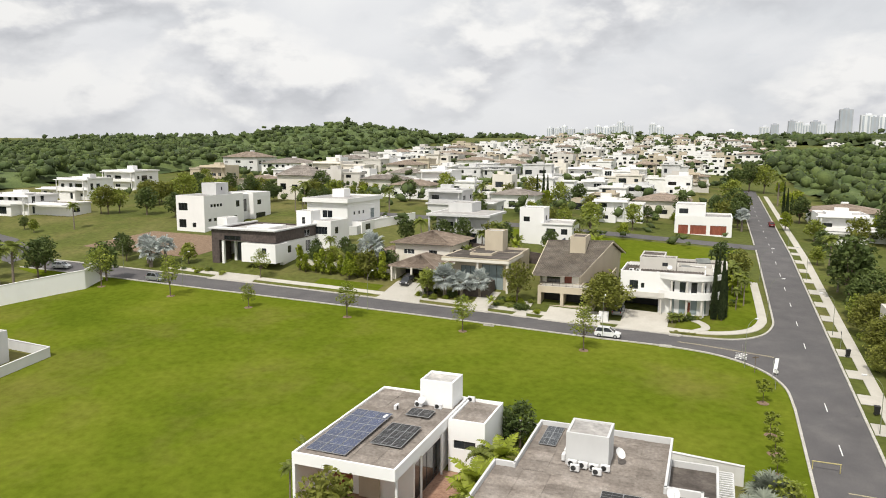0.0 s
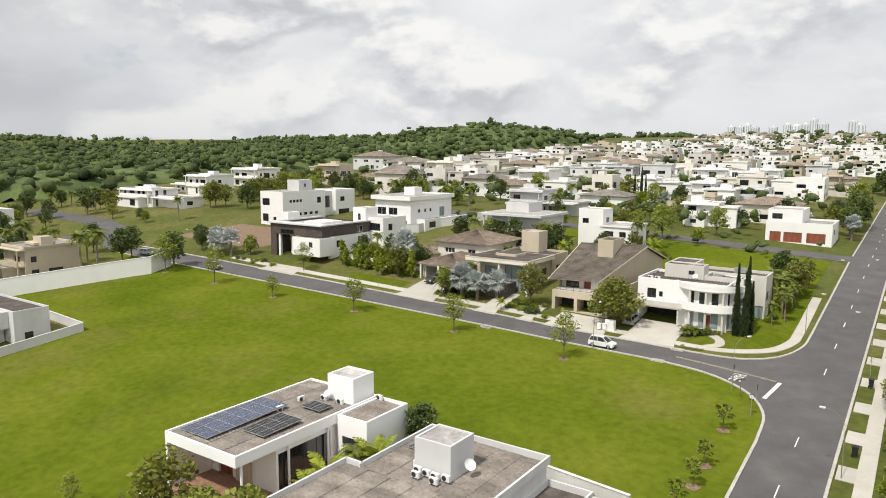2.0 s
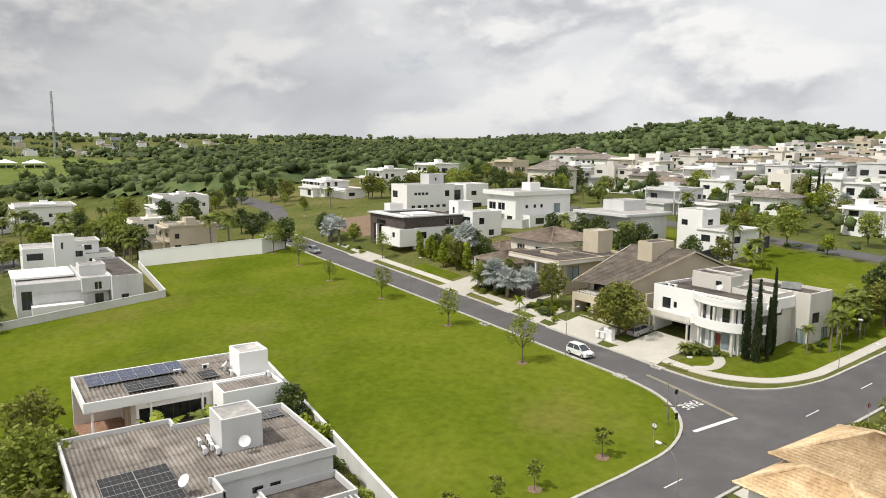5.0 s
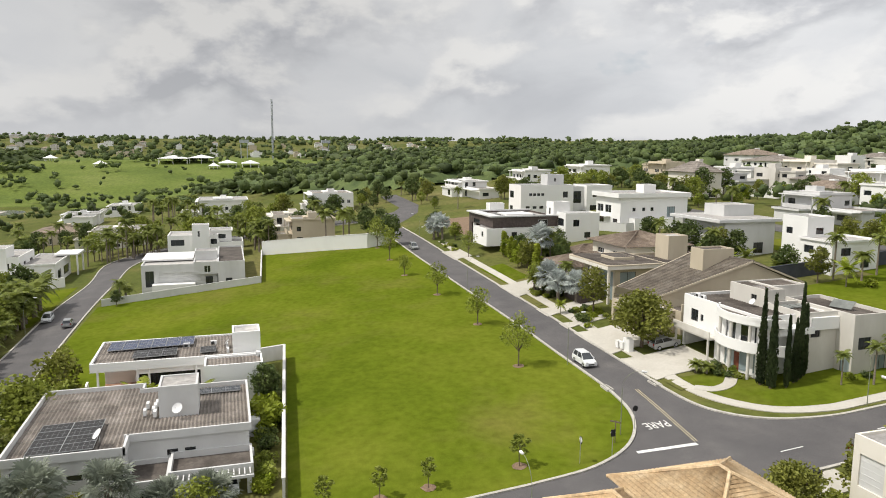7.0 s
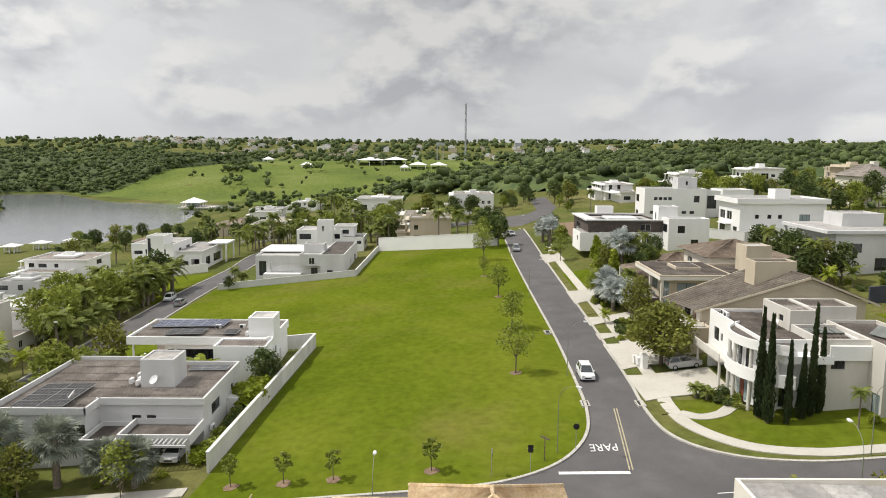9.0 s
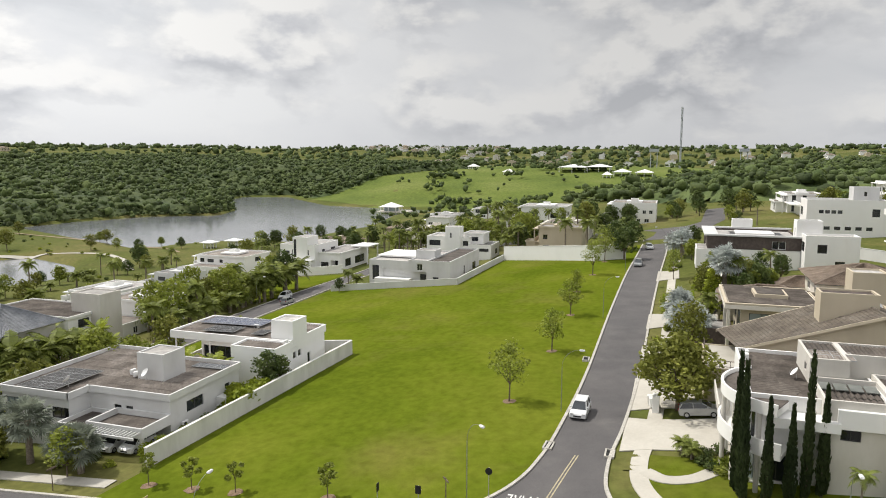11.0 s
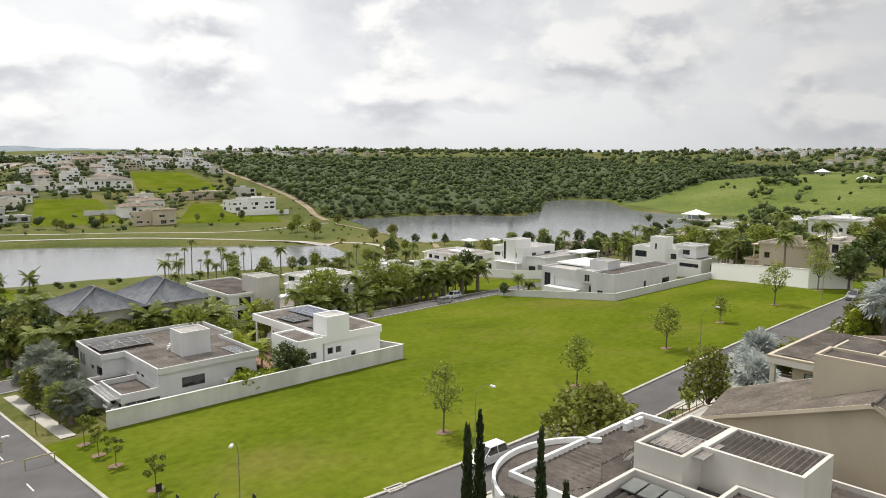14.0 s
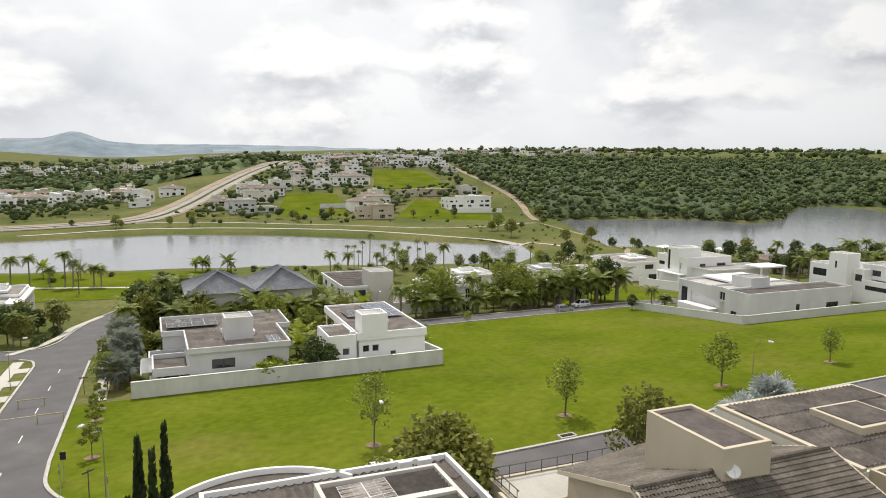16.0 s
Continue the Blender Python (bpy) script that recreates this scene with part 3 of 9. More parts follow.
def tiled_slope(bm, a, b, c, d, course=0.36, roll=0.28, amp=0.045):
    """Clay tiles between eave a-b and ridge d-c (quad a, b, c, d): stepped courses with rolls. Any of the upper points may meet."""
    a, b, c, d = map(Vector, (a, b, c, d))
    nrm = (b - a).cross(d - a)
    if nrm.length < 1e-6:
        nrm = (b - a).cross(c - a)
    nrm.normalize()
    if nrm.z < 0:
        nrm = -nrm
    H = max((d - a).length, (c - b).length)
    rows = max(2, round(H / course))
    n = max(1, round((b - a).length / roll))
    last = None
    for r in range(rows):
        t0, t1 = r / rows, (r + 1) / rows
        l0, r0, l1, r1 = a.lerp(d, t0), b.lerp(c, t0), a.lerp(d, t1), b.lerp(c, t1)
        low, high = [], []
        for k in range(2 * n + 1):
            s = k / (2 * n)
            up = nrm * (amp * (1 if k % 2 else -1))
            low.append(bm.verts.new(l0.lerp(r0, s) + up + nrm * 0.05)); high.append(bm.verts.new(l1.lerp(r1, s) + up))
        for k in range(2 * n):
            bm.faces.new((low[k], low[k + 1], high[k + 1], high[k]))
            if last:
                bm.faces.new((last[k], last[k + 1], low[k + 1], low[k]))
        last = high


def hip_roof(x0, y0, x1, y1, z, rise, course=0.36, roll=0.28, ends=(True, True)):
    """A hipped tile roof: its slopes and its ridge caps; the ridge runs along the longer side. ends: hipped at the low and the high end, or gabled."""
    slopes, caps = [], []

    def tiled(*corners):
        b = bmesh.new(); tiled_slope(b, *corners); slopes.append(b)
    w, d = x1 - x0, y1 - y0
    if w >= d:
        i0, i1 = (d / 2 if ends[0] else 0), (d / 2 if ends[1] else 0)
        ra, rb = (x0 + i0, (y0 + y1) / 2, z + rise), (x1 - i1, (y0 + y1) / 2, z + rise)
        tiled((x0, y0, z), (x1, y0, z), rb, ra, course, roll)
        tiled((x1, y1, z), (x0, y1, z), ra, rb, course, roll)
        if ends[0]:
            tiled((x0, y1, z), (x0, y0, z), ra, ra, course, roll)
        if ends[1]:
            tiled((x1, y0, z), (x1, y1, z), rb, rb, course, roll)
        ridge = [(ra, rb)] + ([((x0, y0, z), ra), ((x0, y1, z), ra)] if ends[0] else []) + ([((x1, y0, z), rb), ((x1, y1, z), rb)] if ends[1] else [])
    else:
        i0, i1 = (w / 2 if ends[0] else 0), (w / 2 if ends[1] else 0)
        ra, rb = ((x0 + x1) / 2, y0 + i0, z + rise), ((x0 + x1) / 2, y1 - i1, z + rise)
        tiled((x1, y0, z), (x1, y1, z), rb, ra, course, roll)
        tiled((x0, y1, z), (x0, y0, z), ra, rb, course, roll)
        if ends[0]:
            tiled((x0, y0, z), (x1, y0, z), ra, ra, course, roll)
        if ends[1]:
            tiled((x1, y1, z), (x0, y1, z), rb, rb, course, roll)
        ridge = [(ra, rb)] + ([((x0, y0, z), ra), ((x1, y0, z), ra)] if ends[0] else []) + ([((x0, y1, z), rb), ((x1, y1, z), rb)] if ends[1] else [])
    for p, q in ridge:
        p, q = Vector(p) + Vector((0, 0, 0.04)), Vector(q) + Vector((0, 0, 0.04))
        if (q - p).length > 0.1:
            b = bmesh.new(); tube(b, p, q, 0.13, 0.13, 6); caps.append(b)
    soffit = bmesh.new()
    quad(soffit, (x0 + .05, y0 + .05, z - .06), (x1 - .05, y0 + .05, z - .06), (x1 - .05, y1 - .05, z - .06), (x0 + .05, y1 - .05, z - .06))
    return slopes, caps, soffit


class House:
    """A house as one thing: walls and their openings, roofs, and fittings, in world x and y and heights above its base."""

    def __init__(self, x, y, label, wall=None, name="house", z=None, group=""):
        self.x, self.y = x, y
        self.plain = False
        self.z = ground_z(x, y) if z is None else z
        self.wall_mat = wall or WHITE
        self.ob = thing(name, x, y, self.z, label, "house", group)

    def loc(self, x0, y0, x1, y1):
        return x0 - self.x, y0 - self.y, x1 - self.x, y1 - self.y

    def block(self, x0, y0, x1, y1, z0, z1, holes=None, roof="flat", mat=None, roofmat=None, par=0.5, over=0.0, rise=2.0, eave=0.5, along="y", pitch=0.9, sink=3.0, name="wall", skip=""):
        """A block of the house. holes: side -> (u, v, w, h, kind, panes[, depth])."""
        if z0 <= 0.01:
            SOLIDS.append((x0 - 0.5, y0 - 0.5, x1 + 0.5, y1 + 0.5))
        a0, b0, a1, b1 = self.loc(x0, y0, x1, y1)
        low = z0 - sink if z0 <= 0.01 else z0
        bm = bmesh.new()
        top = z1 - (par if roof in ("flat", "sheet", "terrace") else 0.0)
        for s in "SENW":
            full = []
            for hole in (holes or {}).get(s, ()):
                u, v, w, h, kind, nm = hole[:6]
                d = hole[6] if len(hole) > 6 else (0.2 if kind in "wcWdgr" else 2.5)
                full.append((u, v + z0 - low, u + w, v + h + z0 - low, kind, nm, d))
            pt = facade(bm, s, a0, b0, a1, b1, low, top, [(f[0], f[1], f[2], f[3], f[6]) for f in full])
            windows(self.ob, pt, s, full, self.plain)
        if z0 > 0.01:
            quad(bm, (a0, b1, z0), (a1, b1, z0), (a1, b0, z0), (a0, b0, z0))
        m = mat or self.wall_mat
        if roof in ("flat", "sheet", "terrace"):
            lid = top - (0.02 if over or skip else 0.0)
            quad(bm, (a0, b0, lid), (a1, b0, lid), (a1, b1, lid), (a0, b1, lid))
            parapet(bm, a0, b0, a1, b1, top, par, 0.22, over, skip)
            if over:
                quad(bm, (a0 - over, b1 + over, top), (a1 + over, b1 + over, top), (a1 + over, b0 - over, top), (a0 - over, b0 - over, top))
        bmesh.ops.remove_doubles(bm, verts=bm.verts[:], dist=0.0005)
        part(name, bm, m, self.ob)
        e = 0.23 - over
        if "N" in skip:
            b1 += e
        if "S" in skip:
            b0 -= e
        if roof == "flat":
            bm = bmesh.new(); box(bm, a0 + e, b0 + e, top - 0.01, a1 - e, b1 - e, top + 0.06)
            part("roof", bm, roofmat or ROOFGREY, self.ob)
        elif roof == "sheet":
            sheet_roof(self.ob, a0 + e, b0 + e, a1 - e, b1 - e, top + 0.07, roofmat or FIBRE, pitch, along, min(0.2, par * 0.4))
        elif roof == "hip":
            slopes, caps, soffit = hip_roof(a0 - eave, b0 - eave, a1 + eave, b1 + eave, z1, rise, *((0.40, 0.32) if pitch < 0.9 else (1.5, 1.3)))
            part("soffit", soffit, WHITE, self.ob)
            for b in slopes:
                part("roof_slope", b, roofmat or TILE_BROWN, self.ob)
            for b in caps:
                if pitch < 0.9:
                    part("ridge_cap", b, roofmat or TILE_BROWN, self.ob)
                else:
                    b.free()
        return self

    def slab(self, x0, y0, x1, y1, z0, z1, mat=None, name="slab"):
        a0, b0, a1, b1 = self.loc(x0, y0, x1, y1)
        bm = bmesh.new(); box(bm, a0, b0, z0, a1, b1, z1)
        bmesh.ops.bevel(bm, geom=bm.edges[:], offset=0.02, segments=1, affect="EDGES")
        return part(name, bm, mat or self.wall_mat, self.ob)

    def column(self, x, y, z0, z1, r=0.18, mat=None):
        bm = bmesh.new(); tube(bm, (x - self.x, y - self.y, z0), (x - self.x, y - self.y, z1), r, r, 10)
        return part("column", bm, mat or self.wall_mat, self.ob)


def auto_holes(rng, w, d, h, z0=0.0, kind="w", on="SENW", gap=1.0):
    """Plausible windows for a plain block of one or two storeys."""
    out = {}
    st = 2 if h > 5.2 else 1
    for s in on:
        L = w if s in "SN" else d
        lst = []
        for k in range(st):
            u = 1.2
            while u < L - 2.2:
                ww = rng.choice([1.2, 1.6, 2.4, 3.2])
                if u + ww > L - 0.6:
                    break
                if rng.random() < 0.72:
                    hh = rng.choice([1.1, 1.3, 2.2]) if ww < 3 else rng.choice([1.4, 2.2])
                    lst.append((u, k * 3.1 + (0.9 if hh < 2 else 0.15), ww, hh, kind, 2 if ww < 3 else 3))
                u += ww + rng.uniform(1.0, 2.4) * gap
        out[s] = lst
    return out


HOUSE_LABELS = {"WHITE": "white rendered villa", "OFFWHITE": "cream rendered villa", "BEIGE": "beige rendered villa", "PLASTER": "aged pale rendered villa", "GREYWALL": "pale grey rendered villa"}


def villa(x0, y0, x1, y1, h, seed, wall="WHITE", style="flat", tower=True, z=None, roofmat=None, detail=True, extra="", on="SENW", gap=1.0):
    """A modern villa of two or three staggered blocks with parapets, or with a hipped tile roof."""
    rng = random.Random(seed)
    w, d = x1 - x0, y1 - y0
    cx, cy = (x0 + x1) / 2, (y0 + y1) / 2
    mats = {"WHITE": WHITE, "OFFWHITE": OFFWHITE, "BEIGE": BEIGE, "PLASTER": PLASTER, "GREYWALL": GREYWALL}
    kind = HOUSE_LABELS[wall]
    lab = kind + (" with hipped clay tile roof" if style == "hip" else " with flat parapet roofs") + (" " + extra if extra else " among garden trees")
    zb = ground_z(cx, cy) if z is None else z
    H = House(cx, cy, lab, mats[wall], z=zb, group="houses of the estate")
    H.plain = not detail
    wk = "w" if rng.random() < 0.7 else "W"
    if style == "hip":
        H.block(x0, y0, x1, y1, 0, h * 0.72, auto_holes(rng, w, d, h * 0.72, 0, wk, on, gap), "hip", rise=h * 0.3, eave=0.9, roofmat=roofmat or rng.choice([TILE_BROWN, TILE_BROWN, FIBRE]), pitch=0.9)
        if tower:
            H.slab(cx - 1.2, cy + d * 0.1, cx + 0.8, cy + d * 0.1 + 1.6, h * 0.7, h * 1.08, name="chimney")
        return H
    rt = roofmat or rng.choice([ROOFGREY, ROOFGREY, FIBRE])
    low = 3.3 if h > 5.2 else h * 0.72

    def lump(xa, ya, xb, yb, hh, sink=3.0):
        H.block(xa, ya, xb, yb, 0, hh, auto_holes(rng, xb - xa, yb - ya, hh, 0, wk, on, gap), roofmat=rt, over=rng.choice([0.0, 0.3, 0.5]))
    fx, fy = rng.uniform(0.5, 0.7), rng.uniform(0.5, 0.68)
    flip = rng.random() < 0.5
    # the tall core, a lower side wing and a lower front, staggered
    ca, cb = (x0, x0 + w * fx) if flip else (x1 - w * fx, x1)
    cya, cyb = y0 + d * (1 - fy) * rng.uniform(0.3, 0.9), y1 - d * rng.uniform(0.0, 0.08)
    lump(ca, cya, cb, cyb, h)
    wa, wb = (cb, x1) if flip else (x0, ca)
    lump(wa, cya + d * rng.uniform(0.05, 0.2), wb, cyb - d * rng.uniform(0.0, 0.15), rng.choice([low, low * 1.15, h * 0.86]))
    if cya - y0 > 2.0:
        fa = ca + (cb - ca) * rng.uniform(0.0, 0.25)
        lump(fa, y0, fa + (cb - ca) * rng.uniform(0.45, 0.75), cya, low)
    tx, ty = (ca + cb) / 2, (cya + cyb) / 2
    if detail:
        # deep canopy slabs, a balcony and posts give the front its horizontal lines
        H.slab(ca - 0.6, cya - 1.6, cb + 0.6, cya - 0.05, h * 0.92 - 0.25, h * 0.92, name="canopy")
        H.slab(ca + 0.4, cya - 1.5, cb - 0.4, cya - 0.05, low - 0.25, low, name="balcony_floor")
        H.slab(ca + 0.4, cya - 1.5, cb - 0.4, cya - 1.38, low, low + 0.9, name="balcony_rail")
        for xx in (ca + 0.5, cb - 0.7):
            H.slab(xx, cya - 1.5, xx + 0.25, cya - 1.25, -1.0, h * 0.9, name="pillar")
        H.slab(tx - w * 0.18, ty - d * 0.15, tx + w * 0.12, ty + d * 0.14, h - 0.3, h + 0.25, name="roof_upstand")
        if w > 18:
            H.slab(wa, cya - 1.0, wb, cya + d * 0.1, low - 0.25, low + 0.05, name="canopy")
    if tower:
        tw = rng.uniform(1.2, 1.9)
        tx += rng.uniform(-2, 2)
        H.block(tx - tw, ty - 1.3, tx + tw, ty + 1.3, h - 0.6, h + rng.uniform(0.9, 1.8), {}, par=0.2, name="water_tank_tower")
    return H

# ---- ground, lakes, roads ----
def spread(lo, hi, step, far, grow=1.16):
    """Grid lines: even between lo and hi, wider and wider out to far."""
    mid = list(np.arange(lo, hi + 0.01, step))
    out, s = [], step
    v = hi
    while v < far:
        s *= grow; v += s; out.append(v)
    left, s = [], step
    v = lo
    while v > -far:
        s *= grow; v -= s; left.append(v)
    return left[::-1] + mid + out


gx, gy = spread(-600, 110, 5.0, 4200), sorted(spread(-330, 330, 5.0, 4200) + [100.0 + 1.25 * k for k in range(29) if k % 4])
gv = [(x, y, ground_z(x, y)) for y in gy for x in gx]
nx = len(gx)
gf = [(j * nx + i, j * nx + i + 1, (j + 1) * nx + i + 1, (j + 1) * nx + i) for j in range(len(gy) - 1) for i in range(nx - 1)]
tagged(new("ground", quick_mesh("ground", gv, gf, MEADOW)), "rolling grassland with patches of dry grass", kind="structure")

for poly, nm in ((SMALL_LAKE, "water"), (BIG_LAKE, "water")):
    cxm, cym = sum(p[0] for p in poly) / len(poly), sum(p[1] for p in poly) / len(poly)
    bm = bmesh.new()
    bm.faces.new([bm.verts.new((cxm + (x - cxm) * 1.06, cym + (y - cym) * 1.08, LAKE_Z)) for x, y in poly])
    tagged(finish(nm, bm, WATER), "still grey lake that mirrors the cloudy sky", kind="structure")

# asphalt: the main street, the side street with its flared mouth, the lower street
MAIN_L, MAIN_R = 11.5, 18.9
south_w = curve_line([(MAIN_L, 44.5), (10.4, 36.0), (9.3, 29.0), (8.2, 15.0), (7.3, 2.0), (4.6, -12.0), (-2.0, -24.0)], 5)
south_e = curve_line([(MAIN_R, 45.0), (19.8, 40.5), (22.0, 37.8)], 4)
south_c = curve_line([(22.0, 29.6), (19.7, 28.4), (17.6, 22.0), (16.2, 9.8), (13.6, -3.0), (10.0, -14.0), (3.0, -27.0)], 5)
drape("road_main", south_w[::-1] + [(MAIN_L, 350), (MAIN_R, 350)] + south_e + south_c, ASPHALT, 0.05, 3.0, "grey asphalt street with faded lane dashes")
field_kerb = curve_line([(-150, 115.2), (-120, 114.5), (-96, 113.8), (-60, 113.5), (-30, 113.5), (-12, 113.0), (-3, 112.4), (3.3, 110.9), (8.2, 107.4), (10.9, 102.0), (11.5, 95.0)], 6)
house_kerb = curve_line([(-150, 121.8), (-120, 121.2), (-92, 120.4), (-60, 119.9), (-30, 119.6), (-12, 118.9), (-2, 118.2), (4.5, 119.0), (9.0, 122.8), (11.2, 129.0), (11.5, 136.0)], 6)
drape("road_side", field_kerb + house_kerb[::-1], ASPHALT, 0.05, 2.0, "grey asphalt side street with a stop line")
low_n = curve_line([(11.2, 43.5), (-20, 42.6), (-40, 42.0), (-65, 41.8), (-95, 42.0), (-120, 43.0), (-150, 45.0), (-166, 60), (-170, 90), (-166, 112)], 5)
low_s = curve_line([(10.2, 35.0), (-20, 34.4), (-40, 33.8), (-65, 34.0), (-95, 34.2), (-125, 36.5), (-160, 37.0), (-176, 55), (-180, 90), (-178, 112)], 5)
drape("road_lower", low_n + low_s[::-1], ASPHALT, 0.05, 3.0, "grey asphalt lower street between villas")
drape("road_hill", [(-120, 193), (11.5, 191.5), (11.5, 198.5), (-120, 200)], ASPHALT, 0.05, 4.0, "asphalt side street on the hill")
drape("road_end", [(-178, 113), (-170, 118), (-160, 117.4), (-150, 115.2), (-150, 121.8), (-158, 127), (-170, 133.4), (-190, 139), (-240, 142), (-240, 135), (-190, 131.6), (-180, 127)], ASPHALT, 0.05, 3.0, "asphalt turning place at the street's end")
drape("road_east", [(22.0, 29.6), (90, 25.0), (90, 33.0), (22.0, 37.8)], ASPHALT, 0.05, 4.0, "asphalt side street with pale kerbs")


def kerb(name, line, side):
    return ribbon(name, line, 0.32 if side > 0 else 0.0, 0.0 if side > 0 else 0.32, KERB, 0.19, "pale weathered concrete kerb along the street", 2.0, 0.3)


kerb("kerb", field_kerb + [(MAIN_L, y) for y in range(93, 43, -4)], -1)
kerb("kerb", house_kerb + [(MAIN_L, 160), (MAIN_L, 191.2)], 1)
kerb("kerb", [(MAIN_L, 198.7), (MAIN_L, 330)], 1)
kerb("kerb", [(MAIN_R, 330), (MAIN_R, 60)] + south_e, 1)
kerb("kerb", [(90, 25.0)] + south_c, 1)
kerb("kerb", south_w[4:], -1)
kerb("kerb", low_n, -1)
kerb("kerb", low_s, 1)

# lawns
field = [(11.2, 95)] + [(x, y - 0.25) for x, y in field_kerb[::-1]] + [(-150, 114.9), (-118, 105.5), (-130, 78.9), (-92.7, 76.8), (-93.9, 43.2), (-70, 42.6), (-36.5, 42.5), (-36.2, 77.6), (4.9, 74.2), (11.2, 73.5)]
drape("lawn", field, GRASS, 0.03, 2.5, "wide mown bright green lawn")
drape("lawn", [(-75, 121.6), (-60.5, 121.6), (-60.5, 127), (-75, 127)], GRASS, 0.05, 3.0, "small clipped front lawn")
drape("lawn", [(-4.6, 120.9), (3.0, 121.4), (8.0, 125.6), (9.9, 131), (10.2, 158), (6, 166), (0, 152), (0, 129), (-4, 127.6)], GRASS, 0.05, 3.0, "curved corner lawn of a white villa")
drape("lawn", [(-28, 158), (8, 158), (8, 189), (-60, 189), (-60, 178), (-28, 178)], GRASS, 0.05, 4.0, "open green plot behind the villas")
drape("lawn", [(-126, 2), (-100, 6), (-84, 28), (-84, 32.8), (-124, 34.2)], GRASS, 0.05, 4.0, "green vacant plot beside the lower street")
drape("ground_bare", [(-146, 132), (-112, 131), (-108, 150), (-140, 150)], SOIL, 0.06, 4.0, "bare reddish earth of an empty plot")
drape("lawn", [(-124, 152), (-101, 158), (-101, 184), (-124, 180)], MEADOW, 0.07, 4.0, "rough grass plot between white villas")
drape("lawn", [(-95, 290), (-52, 290), (-52, 320), (-95, 320)], GRASS, 0.06, 5.0, "green vacant plot on the hill")
drape("lawn", [(-92, 186), (-76, 186), (-76, 192), (-110, 192), (-110, 189)], GRASS, 0.05, 5.0, "green plot behind white villas")
drape("lawn", [(-180, -319), (-228, -295), (-195, -226), (-140, -250)], GRASS, 0.08, 5.0, "green vacant plot across the lake")
drape("lawn", [(-96, -374), (-130, -356), (-116, -266), (-70, -272)], GRASS, 0.08, 5.0, "green vacant plot across the lake")
drape("lawn", [(-203, -496), (-247, -490), (-235, -373), (-162, -366)], GRASS, 0.08, 6.0, "broad green plot across the lake")
drape("lawn", [(70, -100), (-20, -84), (-20, -44), (10, -34), (60, -40)], GRASS, 0.08, 5.0, "lakeside lawn with a footpath")
drape("lawn", [(-450, -70), (-486, -130), (-560, -235), (-640, -255), (-860, -230), (-1050, -60), (-1000, 130), (-760, 160), (-700, 190), (-560, 150), (-470, 60), (-440, 0)], GOLF, 0.15, 12.0, "rolling golf course with scattered trees")

# pavements and paths
walk_line = curve_line([(-112, 124.2), (-92, 123.2), (-60, 122.8), (-30, 122.5), (-12, 121.9), (-3, 121.0), (2.5, 121.7), (7.2, 125.0), (9.3, 130.0), (9.6, 136), (9.3, 158)], 6)
ribbon("pavement", walk_line, 0.75, 0.75, CONCRETE, 0.1, "pale concrete footpath beside the street", 2.0, 0.12)
ribbon("pavement", [(21.9, 40), (21.9, 330)], 0.8, 0.8, CONCRETE, 0.1, "pale concrete footpath on the verge", 3.0, 0.12)
ribbon("pavement", curve_line([(24.5, 33.0), (20.6, 25.5), (18.2, 16.0), (16.9, 6.0), (12.4, -7.6)], 5), 0.7, 0.7, CONCRETE, 0.16, "pale concrete footpath beside the street", 2.0, 0.12)
ribbon("pavement", [(8.4, 46), (8.4, 73)], 0.8, 0.8, CONCRETE, 0.1, "pale concrete footpath on the verge", 3.0, 0.12)
ribbon("pavement", curve_line([(90, -78), (41, -63), (9, -53), (-8, -45)], 5), 1.0, 1.0, CONCRETE, 0.14, "lakeside footpath", 3.0)
path_a = curve_line([(60, -222), (-8, -238), (-92, -203), (-157, -134), (-170, -105), (-160, -80), (-137, -55)], 6)
ribbon("path", path_a, 1.1, 1.1, CONCRETE, 0.2, "pale footpath on the lake's bank", 3.0)
ribbon("path", curve_line([(120, -246), (0, -262), (-90, -228), (-150, -190), (-215, -206)], 6), 1.0, 1.0, CONCRETE, 0.2, "pale footpath on the lake's bank", 3.0)
ribbon("path", curve_line([(-218, -203), (-210, -150), (-194, -92), (-180, -70)], 6), 1.2, 1.2, DIRT, 0.2, "pale track along the dam", 3.0)
ribbon("path", curve_line([(-225, -222), (-262, -330), (-288, -480), (-310, -620)], 6), 2.5, 2.5, DIRT, 0.25, "pale track along the forest's edge", 6.0)
hwy = curve_line([(230, -208), (130, -232), (40, -257), (3, -283), (-24, -346), (-55, -436), (-92, -522), (-133, -588), (-150, -625)], 6)
ribbon("road_highway", hwy, 7.6, -1.6, HIGHWAY, 0.4, "pale dusty dual highway beyond the lake", 6.0)
ribbon("road_highway", hwy, -1.6, 7.6, HIGHWAY, 0.4, "pale dusty dual highway beyond the lake", 6.0)
ribbon("ground_bank", hwy, 15.0, -8.0, DIRT, 0.5, "bare tan earth bank beside the highway", 6.0)
ribbon("ground_bank", hwy, -8.0, 9.6, DIRT, 0.3, "bare tan earth verge beside the highway", 6.0)

